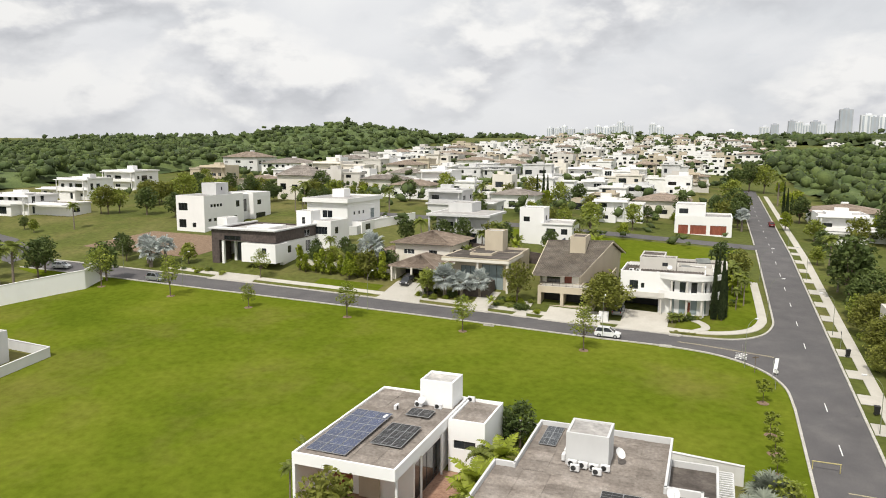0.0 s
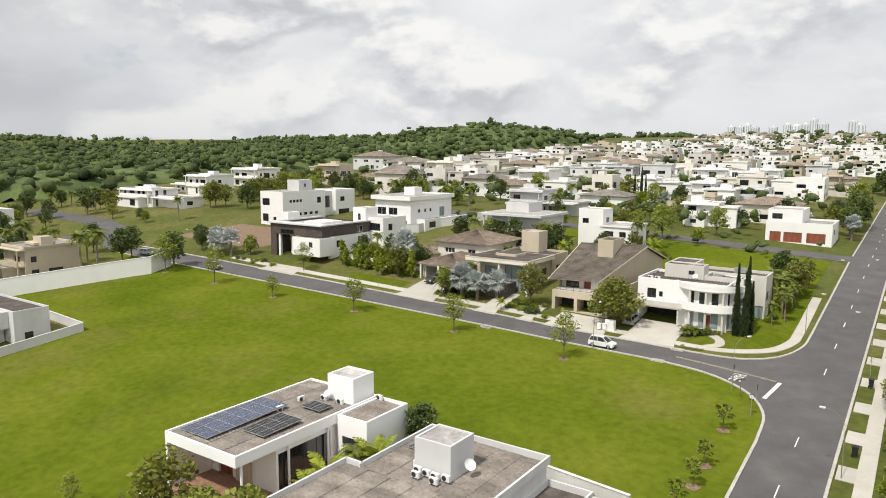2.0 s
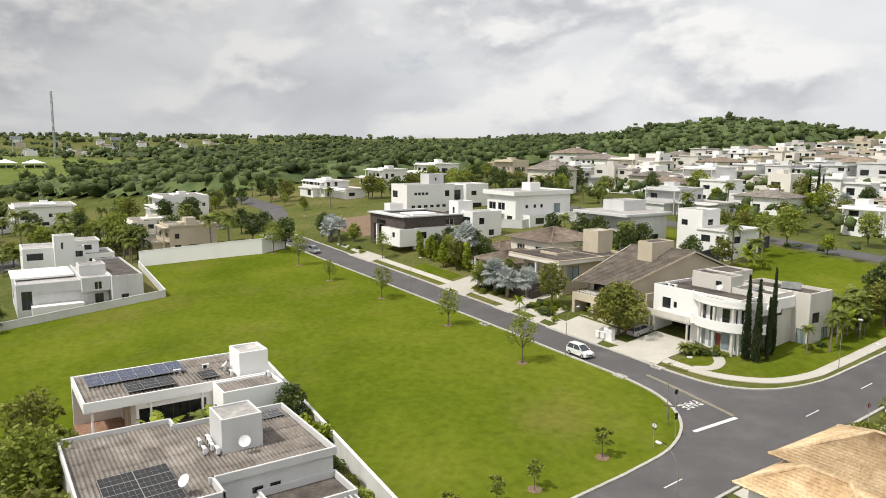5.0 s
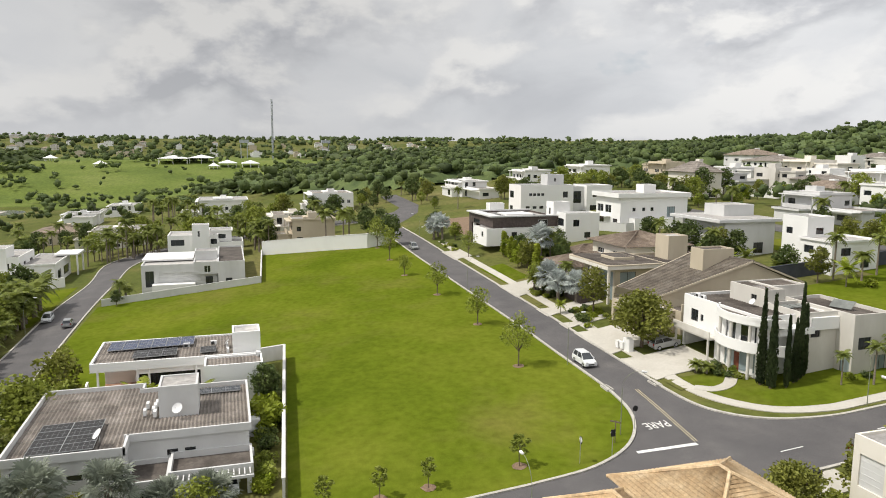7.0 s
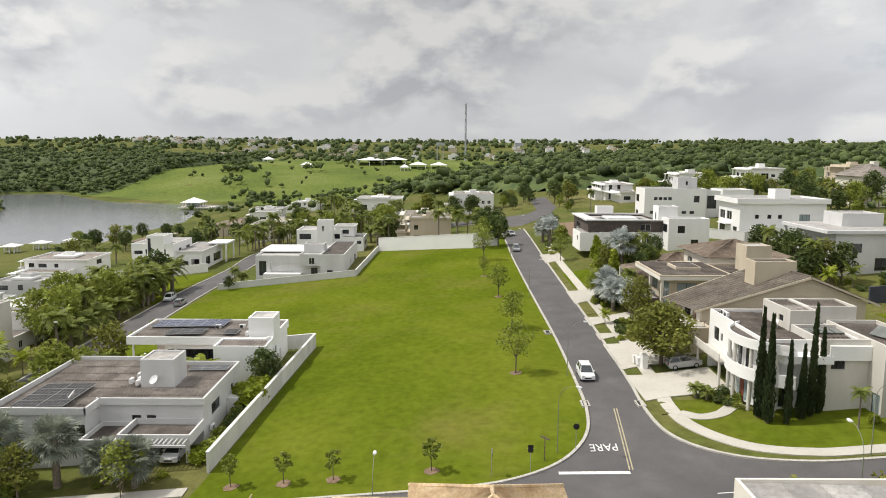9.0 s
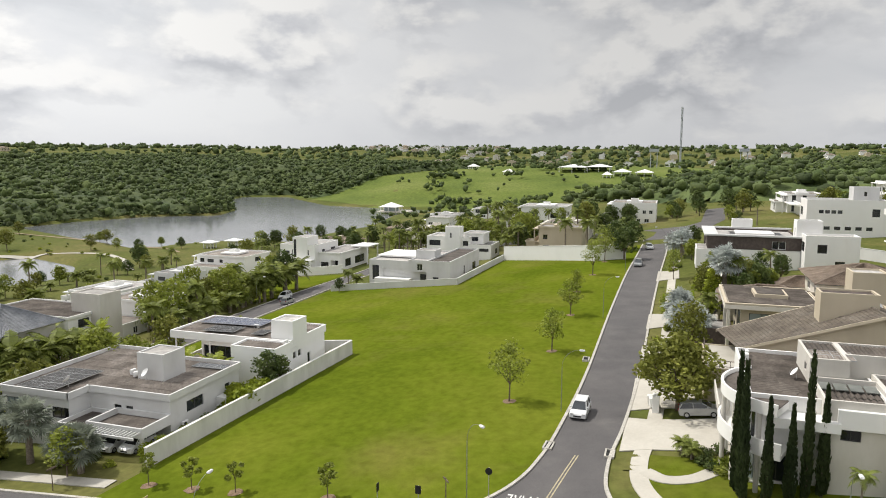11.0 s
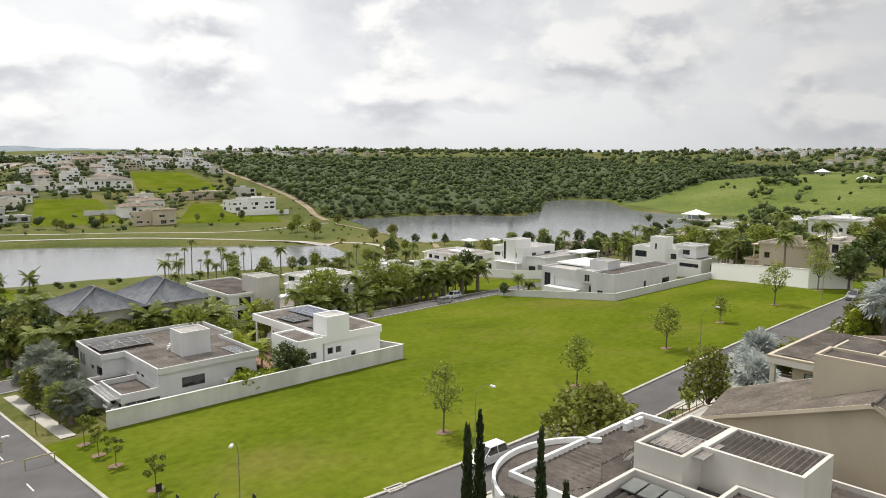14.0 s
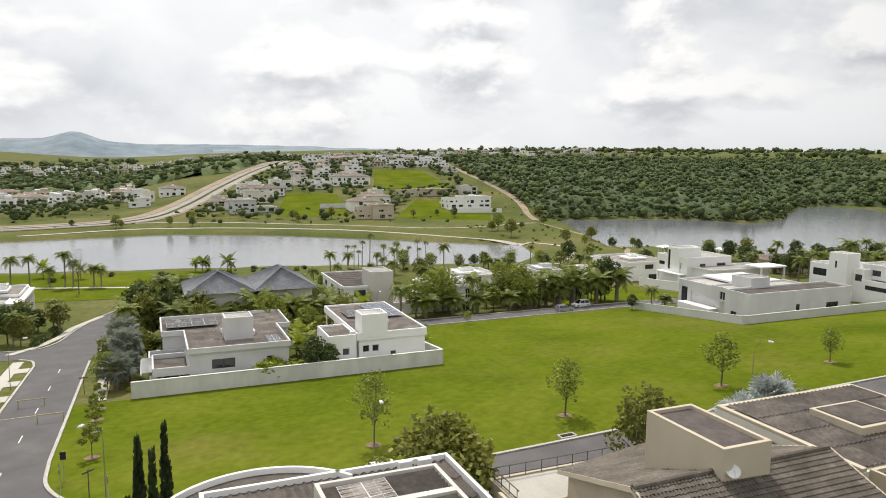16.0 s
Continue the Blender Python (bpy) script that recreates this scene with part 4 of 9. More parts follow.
# driveways of the villas on the side street
for k, (xa, xb, yb) in enumerate(((-13.4, -5.6, 129.0), (-26.5, -16.8, 126.0), (-40.5, -37.0, 130.0), (-58.8, -50.5, 130.0), (-98, -88, 124.5), (-31.6, -29.8, 127.0))):
    drape("driveway", [(xa - 0.6, 119.1 + 0.012 * abs(xa + 5)), (xb + 0.6, 119.1 + 0.012 * abs(xb + 5)), (xb, 121.6), (xb, yb), (xa, yb), (xa, 121.6)], CONCRETE, 0.13, 2.0, "pale concrete driveway from kerb to garage", 0.1)
ribbon("path", curve_line([(-1.0, 121.5), (0.4, 123.2), (0.0, 125.4), (-1.6, 127.2), (-2.0, 128.4)], 5), 0.7, 0.7, CONCRETE, 0.12, "curving stone path to a front door", 1.0, 0.1)
for y in range(46, 200, 9):
    drape("driveway", [(19.4, y), (21.1, y), (21.1, y + 3.2), (19.4, y + 3.2)], CONCRETE, 0.1, 2.0, "pale concrete crossing of the verge", 0.08)
for xa in (-104, -84, -70, -46, -34, -22, -4.4):
    drape("lawn", [(xa, 119.6 + 0.01 * abs(xa)), (xa + 3.4, 119.6 + 0.01 * abs(xa)), (xa + 3.4, 121.6), (xa, 121.6)], MEADOW, 0.1, 2.0, "strip of verge grass beside the kerb")

# road paint
def paint(name, poly, mat=PAINT_LINE, label="faded white road marking"):
    return drape(name, poly, mat, 0.065, 3.0, label)


paint("stop_line", [(9.6, 107.1), (10.1, 107.1), (10.9, 113.3), (10.4, 113.3)], label="white stop line across the lane")
for dy in (0.0, 0.28):
    paint("lane_line", [(-3.6, 115.2 + dy), (10.2, 113.3 + dy), (10.2, 113.42 + dy), (-3.6, 115.32 + dy)], YELLOW_LINE, "double yellow line in mid-street")
for k in range(-3, 19):
    y = 84.2 + k * 11.7
    if not 105 < y < 110:
        paint("lane_dash", [(15.0, y), (15.12, y), (15.12, y + 2.6), (15.0, y + 2.6)], label="faded white lane dash")
paint("lane_line", [(14.4, 76), (18.6, 76), (18.6, 76.2), (14.4, 76.2)], YELLOW_LINE, "faded yellow crossing line")


def letters(text, size, mat, name, label, extrude=0.004):
    cu = bpy.data.curves.new(name, "FONT")
    cu.body, cu.size, cu.extrude, cu.align_x, cu.align_y = text, size, extrude, "CENTER", "CENTER"
    ob = new("tmp_text", cu)
    bpy.context.view_layer.update()
    me = bpy.data.meshes.new_from_object(ob.evaluated_get(bpy.context.evaluated_depsgraph_get()))
    bpy.data.objects.remove(ob)
    me.name = name
    me.materials.clear(); me.materials.append(mat)
    return tagged(new(name, me), label, kind="structure")


pare = letters("PARE", 1.25, PAINT_LINE, "stop_lettering", "white lettering PARE painted on the asphalt")
pare.matrix_basis = pose(5.5, 112.1, ground_z(5.5, 112.1) + 0.085, 0, 4.6, -95) @ Matrix.Diagonal((0.95, 1.9, 1, 1))


# ---- garden and boundary walls ----
def wall_run(name, pts, h, t, mat, label, category="wall", cap=True):
    e = thing(name, pts[0][0], pts[0][1], ground_z(*pts[0]), label, category)
    for k in range(len(pts) - 1):
        line = resample(pts[k:k + 2], 4.0)
        nr = sides(line)[0] * (t / 2)
        bm = bmesh.new(); bc = bmesh.new()
        rows, caps = [], []
        for p in line:
            z = ground_z(p.x, p.y)
            q = [p + nr, p - nr]
            rows.append([bm.verts.new((q[i].x - pts[0][0], q[i].y - pts[0][1], z + dz - e.location.z)) for i, dz in ((0, -0.6), (0, h), (1, h), (1, -0.6))])
            q = [p + nr * 1.5, p - nr * 1.5]
            caps.append([bc.verts.new((q[i].x - pts[0][0], q[i].y - pts[0][1], z + dz - e.location.z)) for i, dz in ((0, h), (0, h + 0.07), (1, h + 0.07), (1, h))])
        for b, rr in ((bm, rows), (bc, caps)):
            for r0, r1 in zip(rr, rr[1:]):
                for i in range(4):
                    b.faces.new((r0[i], r0[(i + 1) % 4], r1[(i + 1) % 4], r1[i]))
            b.faces.new(rr[0][::-1]); b.faces.new(rr[-1])
        part("panel", bm, mat, e)
        if cap:
            part("coping", bc, mat, e)
        else:
            bc.free()
    return e


wall_run("boundary_wall", [(4.7, 73.9), (-35.9, 77.2), (-36.1, 66)], 2.1, 0.25, WALLGREY, "long white garden wall streaked with grey stains")
wall_run("boundary_wall", [(-93.9, 44.0), (-92.7, 76.6), (-129.8, 78.6)], 1.5, 0.2, GREYWALL, "low grey garden wall beside the lawn")
wall_run("boundary_wall", [(-129.8, 78.8), (-116.2, 105.1), (-119, 112)], 3.8, 0.25, WHITE, "tall white wall at the lawn's end")
wall_run("boundary_wall", [(-102, 154), (-86, 164), (-86, 182)], 2.2, 0.25, GREYWALL, "grey garden wall on the slope")
wall_run("boundary_wall", [(-87, 169), (-80, 189)], 2.4, 0.25, WHITE, "white garden wall on the slope")
wall_run("boundary_wall", [(-98, 318), (-52, 326)], 3.0, 0.25, WHITE, "long white wall beside a vacant plot")
wall_run("boundary_wall", [(-128, 30.5), (-128, 4)], 2.4, 0.25, WHITE, "white garden wall beside a vacant plot")
wall_run("boundary_wall", [(-30, 152), (-60, 158)], 2.5, 0.25, BROWNWALL, "dark garden wall behind the villas")
wall_run("boundary_wall", [(-33, 160), (-32.4, 188)], 2.5, 0.25, SLATEWALL, "dark slate-blue wall beside the open plot")
wall_run("boundary_wall", [(-61, 131), (-83, 132)], 1.8, 0.25, OFFWHITE, "cream garden wall behind slender palms")
wall_run("boundary_wall", [(-184, -262), (-218, -256)], 3.0, 0.3, WHITE, "white wall round a villa across the lake")
wall_run("boundary_wall", [(-104, -298), (-132, -292)], 3.0, 0.3, GREYWALL, "grey wall across the lake")
wall_run("boundary_wall", [(-150, 232), (-110, 238)], 2.8, 0.25, WHITE, "white wall on the hillside")
wall_run("boundary_wall", [(-19, 51.5), (-22, 51.5), (-36, 51)], 1.4, 0.2, WHITE, "low white terrace wall")

# ---- villas near the lawn ----
def villa_solar():
    h = House(-28, 64, "white flat-roofed villa with solar panels and a roof tower", FRESH_WHITE, z=2.5)
    h.block(-34.8, 58.5, -24.9, 73.2, 0, 4.7, {"S": [(1.2, 0, 2.2, 4.0, "d", 1, 0.3)], "E": [(0.3, 0, 7.2, 4.0, "w", 4, 0.3)], "N": [(7.0, 2.9, 1.0, 1.0, "W", 1), (8.4, 2.9, 1.0, 1.0, "W", 1), (4.4, 0.6, 0.9, 2.2, "W", 1)], "W": [(3, 1, 3, 2, "w", 2)]}, roof=None)
    h.block(-35, 53.4, -24.5, 73.4, 4.7, 5.8, {}, "sheet", par=0.45, along="x", pitch=0.45)
    h.slab(-35, 53.4, -34.7, 58.5, -1.5, 4.7, name="fin_wall")
    h.slab(-30.6, 58.2, -28.4, 58.5, -1.0, 4.7, BEIGE, name="accent_wall")
    for y in (54.2, 60.0, 65.5):
        h.column(-24.75, y, -1.0, 4.7, 0.13)
    h.slab(-35, 53.4, -20.5, 66.5, -0.6, 0.02, TERRACE, name="terrace")
    h.block(-24.4, 66.6, -20.4, 73.5, 0, 5.7, {"S": [(0.6, 2.6, 2.4, 0.9, "w", 2)], "N": [(1.0, 2.8, 1.0, 1.0, "W", 1), (2.4, 0.3, 0.9, 2.3, "W", 1)]}, "sheet", along="x", pitch=0.45)
    h.block(-29.0, 70.0, -25.2, 73.45, 5.2, 8.4, {}, "flat", par=0.25, name="water_tank_tower")
    return h


def villa_grey_roof():
    # white walls in grey render: the shade on them is put into the colour
    h = House(-7, 61, "white villa in shade-toned grey render with broad fibre-cement roof and stepped parapets", GREYWALL, z=1.7)
    h.block(-17.3, 50.5, 0.6, 60.2, 0, 5.95, {"E": [(0.6, 2.9, 2.2, 1.7, "c", 2), (5.0, 3.2, 1.3, 0.6, "w", 1), (7.2, 2.8, 2.4, 1.3, "w", 2)], "S": [(3, 1, 3, 1.6, "w", 2), (10, 1, 3, 1.6, "w", 2)], "W": [(2, 1, 3, 1.8, "w", 2)]}, "sheet", par=0.75, along="x", over=0.25, pitch=0.36, skip="N")
    h.block(-15.4, 60.2, -2.4, 71.2, 0, 5.95, {"E": [(3.4, 3.4, 1.0, 0.6, "w", 1), (5.0, 3.4, 1.0, 0.6, "w", 1)], "N": [(7.2, 2.9, 3.0, 1.3, "w", 2), (2.0, 3.3, 1.0, 0.7, "w", 1)]}, "sheet", par=0.75, along="x", over=0.25, pitch=0.36, skip="S")
    h.slab(-17.5, 60.18, -15.4, 60.42, 5.2, 5.95, name="parapet")
    h.slab(-2.4, 60.18, 0.85, 60.42, 5.2, 5.95, name="parapet")
    h.block(-2.4, 60.4, 2.6, 64.0, 0, 3.3, {"E": [(1.2, 1.4, 1.0, 0.8, "w", 1)]}, "flat", par=0.5, roofmat=FIBRE_DARK)
    h.block(-2.4, 64.0, 2.2, 71.4, 2.6, 3.7, {}, "flat", par=0.7, roofmat=FIBRE_DARK)
    for x, y in ((2.0, 71.0), (2.0, 64.4)):
        h.slab(x - 0.3, y - 0.2, x, y + 0.2, -1.5, 2.6, name="pillar")
    for k in range(15):
        h.slab(2.2, 64.3 + k * 0.48, 3.5, 64.42 + k * 0.48, 3.2, 3.36, name="pergola_beam")
    h.slab(3.4, 64.1, 3.6, 71.4, 2.95, 3.22, name="pergola_edge")
    h.slab(-15.4, 71.2, -10.5, 72.6, -1, 3.0, name="side_wing")
    h.block(-11.3, 62.6, -7.4, 66.4, 5.2, 8.6, {}, "flat", par=0.2, name="water_tank_tower")
    return h


def villa_curved():
    """Corner villa with a curved two-storey bay."""
    # upper, side and rear blocks: white walls with their shade in the colour
    h = House(-6, 136, "white corner villa with curved balcony bay and parapet roofs", PLASTER, z=7.6)
    h.block(-14.4, 129.3, 0.0, 139.4, 0, 7.3, {"S": [(0.5, 0.0, 6.2, 2.7, "o", 1, 4.0), (1.6, 4.0, 1.5, 1.6, "w", 2), (3.6, 4.3, 0.6, 0.9, "w", 1)], "E": [(1.6, 0.2, 1.4, 2.2, "w", 2)], "W": [(4, 4, 2, 1.3, "w", 2)]}, "sheet", par=0.6, along="y", pitch=0.45, mat=WHITE, roofmat=FIBRE_DARK)
    h.block(-11.6, 134.4, -5.1, 137.4, 6.7, 9.2, {"S": [(4.0, 0.9, 1.0, 0.7, "w", 2)], "E": [(0.7, 0.35, 1.2, 0.6, "w", 2)]}, "sheet", par=0.4, along="x", pitch=0.4, name="upper_block", roofmat=FIBRE_DARK)
    h.block(-11.6, 137.4, -7.3, 142.9, 6.7, 9.2, {}, "sheet", par=0.4, along="x", pitch=0.34, name="upper_block", roofmat=FIBRE_DARK)
    h.block(-5.0, 134.5, 1.2, 139.5, 0, 7.7, {"E": [(1.2, 4.6, 1.4, 1.0, "w", 2)]}, "sheet", par=0.8, along="x", pitch=0.5, roofmat=FIBRE_DARK, name="middle_block")
    h.block(-7.2, 139.5, 3.7, 145.2, 0, 7.7, {"S": [(9.2, 0.3, 1.4, 2.3, "c", 1)], "E": [(0.8, 3.4, 1.9, 1.5, "w", 2), (3.4, 0.4, 1.8, 2.2, "c", 2)], "N": [(2, 4, 2, 1.3, "w", 2), (6, 4, 2, 1.3, "w", 2)]}, "sheet", par=0.6, along="y", pitch=0.45, roofmat=FIBRE_DARK, name="rear_block")
    h.block(-14.4, 139.4, -7.2, 145.2, 0, 6.6, {"N": [(2, 4, 2, 1.3, "w", 2)], "W": [(2, 4, 2, 1.3, "w", 2)]}, "sheet", par=0.5, along="y", pitch=0.45, roofmat=FIBRE_DARK, name="rear_block")
    h.slab(0.9, 135.4, 1.6, 139.5, 5.6, 7.1, WHITE, name="spandrel")
    h.slab(0.0, 130.6, 1.9, 135.6, 5.3, 6.1, WHITE, name="canopy")
    h.slab(-14.5, 138.6, -14.2, 139.6, 2.4, 6.8, WHITE, name="pilaster")
    # flat heater panels on the middle roof and one propped on the rear roof
    for k in range(4):
        bm = bmesh.new(); box(bm, 0, 0, 0, 1.5, 0.95, 0.09)
        g = part("heater_panel", bm, HEATER, h.ob, "dull glazed solar water heater panel"); g.matrix_basis = pose(-4.4 - h.x + 0.02 * k, 134.9 - h.y + k * 1.1, 7.36, 0, 4, 0)
    bm = bmesh.new(); box(bm, 0, 0, 0, 2.6, 1.5, 0.1)
    g = part("heater_panel", bm, HEATER, h.ob, "tilted grey solar collector on the roof"); g.matrix_basis = pose(-1.6 - h.x, 141.0 - h.y, 7.5, 32, 0, 20)
    for dx in (0.1, 2.5):
        bm = bmesh.new(); q = pose(-1.6 - h.x, 141.0 - h.y, 7.5, 0, 0, 20) @ Vector((dx, 1.25, 0)); tube(bm, (q.x, q.y, q.z - 0.45), (q.x, q.y, q.z + 0.8), 0.03, 0.03, 6); part("prop", bm, STEEL, h.ob)
    cx, cy, r = -2.6 + 6, 129.4 - 136 + 6, 0
    # the bay: rings of an arc that stands proud of the front
    ax, ay, rad = -3.1, 133.6, 6.2

    def arc(r0, r1, z0, z1, a0, a1, name, mat, n=26):
        bm = bmesh.new()
        rows = []
        for k in range(n + 1):
            a = radians(a0 + (a1 - a0) * k / n)
            c, s = math.cos(a), math.sin(a)
            rows.append([bm.verts.new((ax + rr * c - h.x, ay + rr * s - h.y, z)) for rr, z in ((r0, z0), (r1, z0), (r1, z1), (r0, z1))])
        for p, q in zip(rows, rows[1:]):
            for i in range(4):
                bm.faces.new((p[i], p[(i + 1) % 4], q[(i + 1) % 4], q[i]))
        bm.faces.new(rows[0][::-1]); bm.faces.new(rows[-1])
        return part(name, bm, mat, h.ob)

    arc(0.3, rad, 6.3, 6.9, 214, 336, "bay_roof", WHITE)
    arc(0.3, rad - 0.2, 6.9, 6.96, 214, 336, "bay_roof", FIBRE_DARK)
    arc(rad - 0.18, rad + 0.02, 6.9, 7.3, 214, 336, "parapet", WHITE)
    arc(0.3, rad + 0.15, 3.0, 3.35, 210, 340, "balcony_floor", WHITE)
    arc(rad - 0.05, rad + 0.15, 3.35, 4.3, 210, 340, "balcony_rail", WHITE)
    arc(3.4, rad - 1.2, 0, 6.3, 228, 322, "bay_wall", WHITE)
    for a0 in (236, 258, 280, 300):
        arc(rad - 1.21, rad - 1.12, 3.5, 5.9, a0, a0 + 11, "bay_window", GLASS, 6)
        arc(rad - 1.21, rad - 1.12, 0.3, 2.8, a0, a0 + 12, "bay_window", GLASS_CLEAR, 6)
    arc(rad - 1.2, rad - 1.1, 0.0, 2.4, 271, 279, "door", REDWOOD, 4)
    for a in (222, 246, 272, 297, 322):
        h.column(ax + (rad - 0.3) * math.cos(radians(a)), ay + (rad - 0.3) * math.sin(radians(a)), -1.0, 6.3, 0.2)
    h.slab(-14.2, 127.6, -6.6, 129.2, 2.8, 3.0, name="balcony_floor")
    h.slab(-14.2, 127.5, -6.6, 127.65, 3.0, 3.9, name="balcony_rail")
    for x in (-13.9, -7.2):
        h.column(x, 127.9, -1.2, 2.8, 0.16)
    return h


def villa_gable():
    """Beige house with a large brown shingle gable roof and a broad chimney."""
    h = House(-23.5, 137, "beige villa with large brown gabled tile roof and chimney", BEIGE, z=7.9)
    h.block(-29.3, 131.0, -22.2, 149.5, 0, 5.0, {"S": [(4.4, 2.8, 1.4, 2.1, "d", 1, 0.4), (1.0, 3.2, 2.6, 1.4, "w", 3)], "E": [(2.0, 2.9, 1.6, 2.1, "w", 2), (9, 3.4, 1.2, 1.0, "w", 1), (14, 3.0, 2.4, 1.2, "w", 2)], "N": [(2, 3, 2.6, 1.6, "w", 2), (6, 3, 2, 1.6, "w", 2)], "W": [(4, 3, 2, 1.2, "w", 2)]}, roof=None, mat=OFFWHITE)
    h.block(-29.0, 126.8, -18.6, 131.0, 0, 3.5, {"S": [(0.6, 0.0, 3.6, 2.3, "o", 1, 3.0), (4.8, 0.0, 5.0, 2.3, "o", 1, 3.0)]}, "terrace", par=0.12, mat=BEIGE, name="terrace")
    for rx in range(9):
        bm = bmesh.new(); px = -28.8 - h.x + rx * 1.25; tube(bm, (px, 127.0 - h.y, 3.3), (px, 127.0 - h.y, 4.3), 0.03, 0.03, 6); part("rail_post", bm, BROWNWALL, h.ob)
    for ry in range(4):
        bm = bmesh.new(); py = 127.2 - h.y + ry * 1.05; tube(bm, (-18.8 - h.x, py, 3.3), (-18.8 - h.x, py, 4.3), 0.03, 0.03, 6); part("rail_post", bm, BROWNWALL, h.ob)
    for rz in (3.7, 4.3):
        h.slab(-28.9, 126.95, -18.7, 127.05, rz - 0.05, rz, BROWNWALL, name="hand_rail"); h.slab(-18.85, 127.05, -18.75, 130.6, rz - 0.05, rz, BROWNWALL, name="hand_rail")
    h.slab(-28.7, 127.1, -18.9, 130.9, 3.39, 3.44, CONCRETE, name="deck")
    h.block(-21.6, 131.0, -17.2, 150.0, 0, 3.6, {"E": [(12, 1.2, 1.2, 1.2, "w", 1)]}, "flat", par=0.3, mat=BEIGE, roofmat=FIBRE_DARK, name="side_wing")
    lx = lambda x: x - h.x
    ly = lambda y: y - h.y
    bm = bmesh.new()
    RW, RE, SE, NE = (lx(-30.6), ly(142.4), 10.0), (lx(-17.5), ly(143.1), 10.4), (lx(-21.8), ly(130.2), 5.0), (lx(-15.9), ly(151.0), 7.2)
    SW, NW = (lx(-30.6), ly(128.4), 4.9), (lx(-30.6), ly(151.5), 6.6)
    tiled_slope(bm, SW, SE, RE, RW, 0.42, 0.3, 0.03)
    rear_tiles = (NE, NW, RW, RE)
    quad(bm, *[(c[0], c[1], c[2] - 0.06) for c in rear_tiles])
    tube(bm, RW, RE, 0.16, 0.16, 8)
    part("roof", bm, SHINGLE, h.ob, "weathered grey-brown shingle gable roof")
    for gx0, f in ((-17.6, [(-21.9, 131.2, 0.5), (-17.2, 149.8, 0.5), (-16.8, 149.8, 7.3), (-18.1, 143.1, 10.1), (-22.0, 131.2, 5.0)]), (-30.2, [(-29.6, 131.0, 0.5), (-29.6, 149.6, 0.5), (-29.6, 149.6, 6.8), (-29.6, 142.4, 9.6), (-29.6, 131.0, 5.2)])):
        bm = bmesh.new()
        s = -0.5 if gx0 > h.x else 0.5
        a = [bm.verts.new((lx(q[0]), ly(q[1]), q[2])) for q in f]; b = [bm.verts.new((lx(q[0] + s), ly(q[1]), q[2])) for q in f]
        bm.faces.new(a); bm.faces.new(b[::-1])
        for i in range(5):
            bm.faces.new((a[i], b[i], b[(i + 1) % 5], a[(i + 1) % 5]))
        part("gable_wall", bm, BEIGE, h.ob)
    for q, r in ((SE, RE), (NE, RE), (SW, RW), (NW, RW)):
        bm = bmesh.new()
        a = [bm.verts.new((c[0], c[1], c[2] + dz)) for c, dz in ((q, -0.26), (r, -0.26), (r, 0.02), (q, 0.02))]
        b = [bm.verts.new((v.co.x - 0.16, v.co.y, v.co.z)) for v in a]
        bm.faces.new(a); bm.faces.new(b[::-1])
        for i in range(4):
            bm.faces.new((a[i], b[i], b[(i + 1) % 4], a[(i + 1) % 4]))
        part("barge_board", bm, BEIGE, h.ob)
    # the rear slope is laid with double courses of rolled tiles
    rows, cols = 15, 20
    e0, e1, r1, r0 = [Vector(c) for c in rear_tiles]
    tm = bmesh.new()
    prof = [(k / 12.0, 0.03 * math.cos(k / 12.0 * 6 * math.pi)) for k in range(13)]
    for v0 in (0.0, 0.5):
        lo = [tm.verts.new((u - 0.5, v0, w + 0.045)) for u, w in prof]; hi = [tm.verts.new((u - 0.5, v0 + 0.53, w)) for u, w in prof]
        lip = [tm.verts.new((u - 0.5, v0, w + 0.01)) for u, w in prof]
        for k in range(12):
            tm.faces.new((lo[k], lo[k + 1], hi[k + 1], hi[k])); tm.faces.new((lip[k], lip[k + 1], lo[k + 1], lo[k]))
    tile = bpy.data.meshes.new("roof_tile"); tm.to_mesh(tile); tm.free(); tile.materials.append(SHINGLE)
    for r in range(rows):
        for c in range(cols):
            u, v0, v1 = (c + 0.5) / cols, r / rows, (r + 1) / rows
            p, q = e0.lerp(e1, u).lerp(r0.lerp(r1, u), v0), e0.lerp(e1, u).lerp(r0.lerp(r1, u), v1)
            wd = (e1 - e0).lerp(r1 - r0, v0) / cols
            ax, ay = wd, q - p
            az = ay.cross(-ax).normalized() if ay.cross(-ax).z > 0 else ax.cross(ay).normalized()
            mt = Matrix(((ax.x, ay.x, az.x, p.x), (ax.y, ay.y, az.y, p.y), (ax.z, ay.z, az.z, p.z + random.uniform(0, 0.012)), (0, 0, 0, 1)))
            place("roof_tile", tile, h.ob, mt)
    # broad chimney block with a sunken dark roof
    h.block(-25.3, 138.0, -22.3, 143.5, 6.0, 11.6, {}, "flat", par=0.25, mat=BEIGE, roofmat=BROWNWALL, name="chimney")
    h.slab(-17.35, 131.0, -17.1, 146.0, 3.4, 4.7, BEIGE, name="side_parapet")
    return h


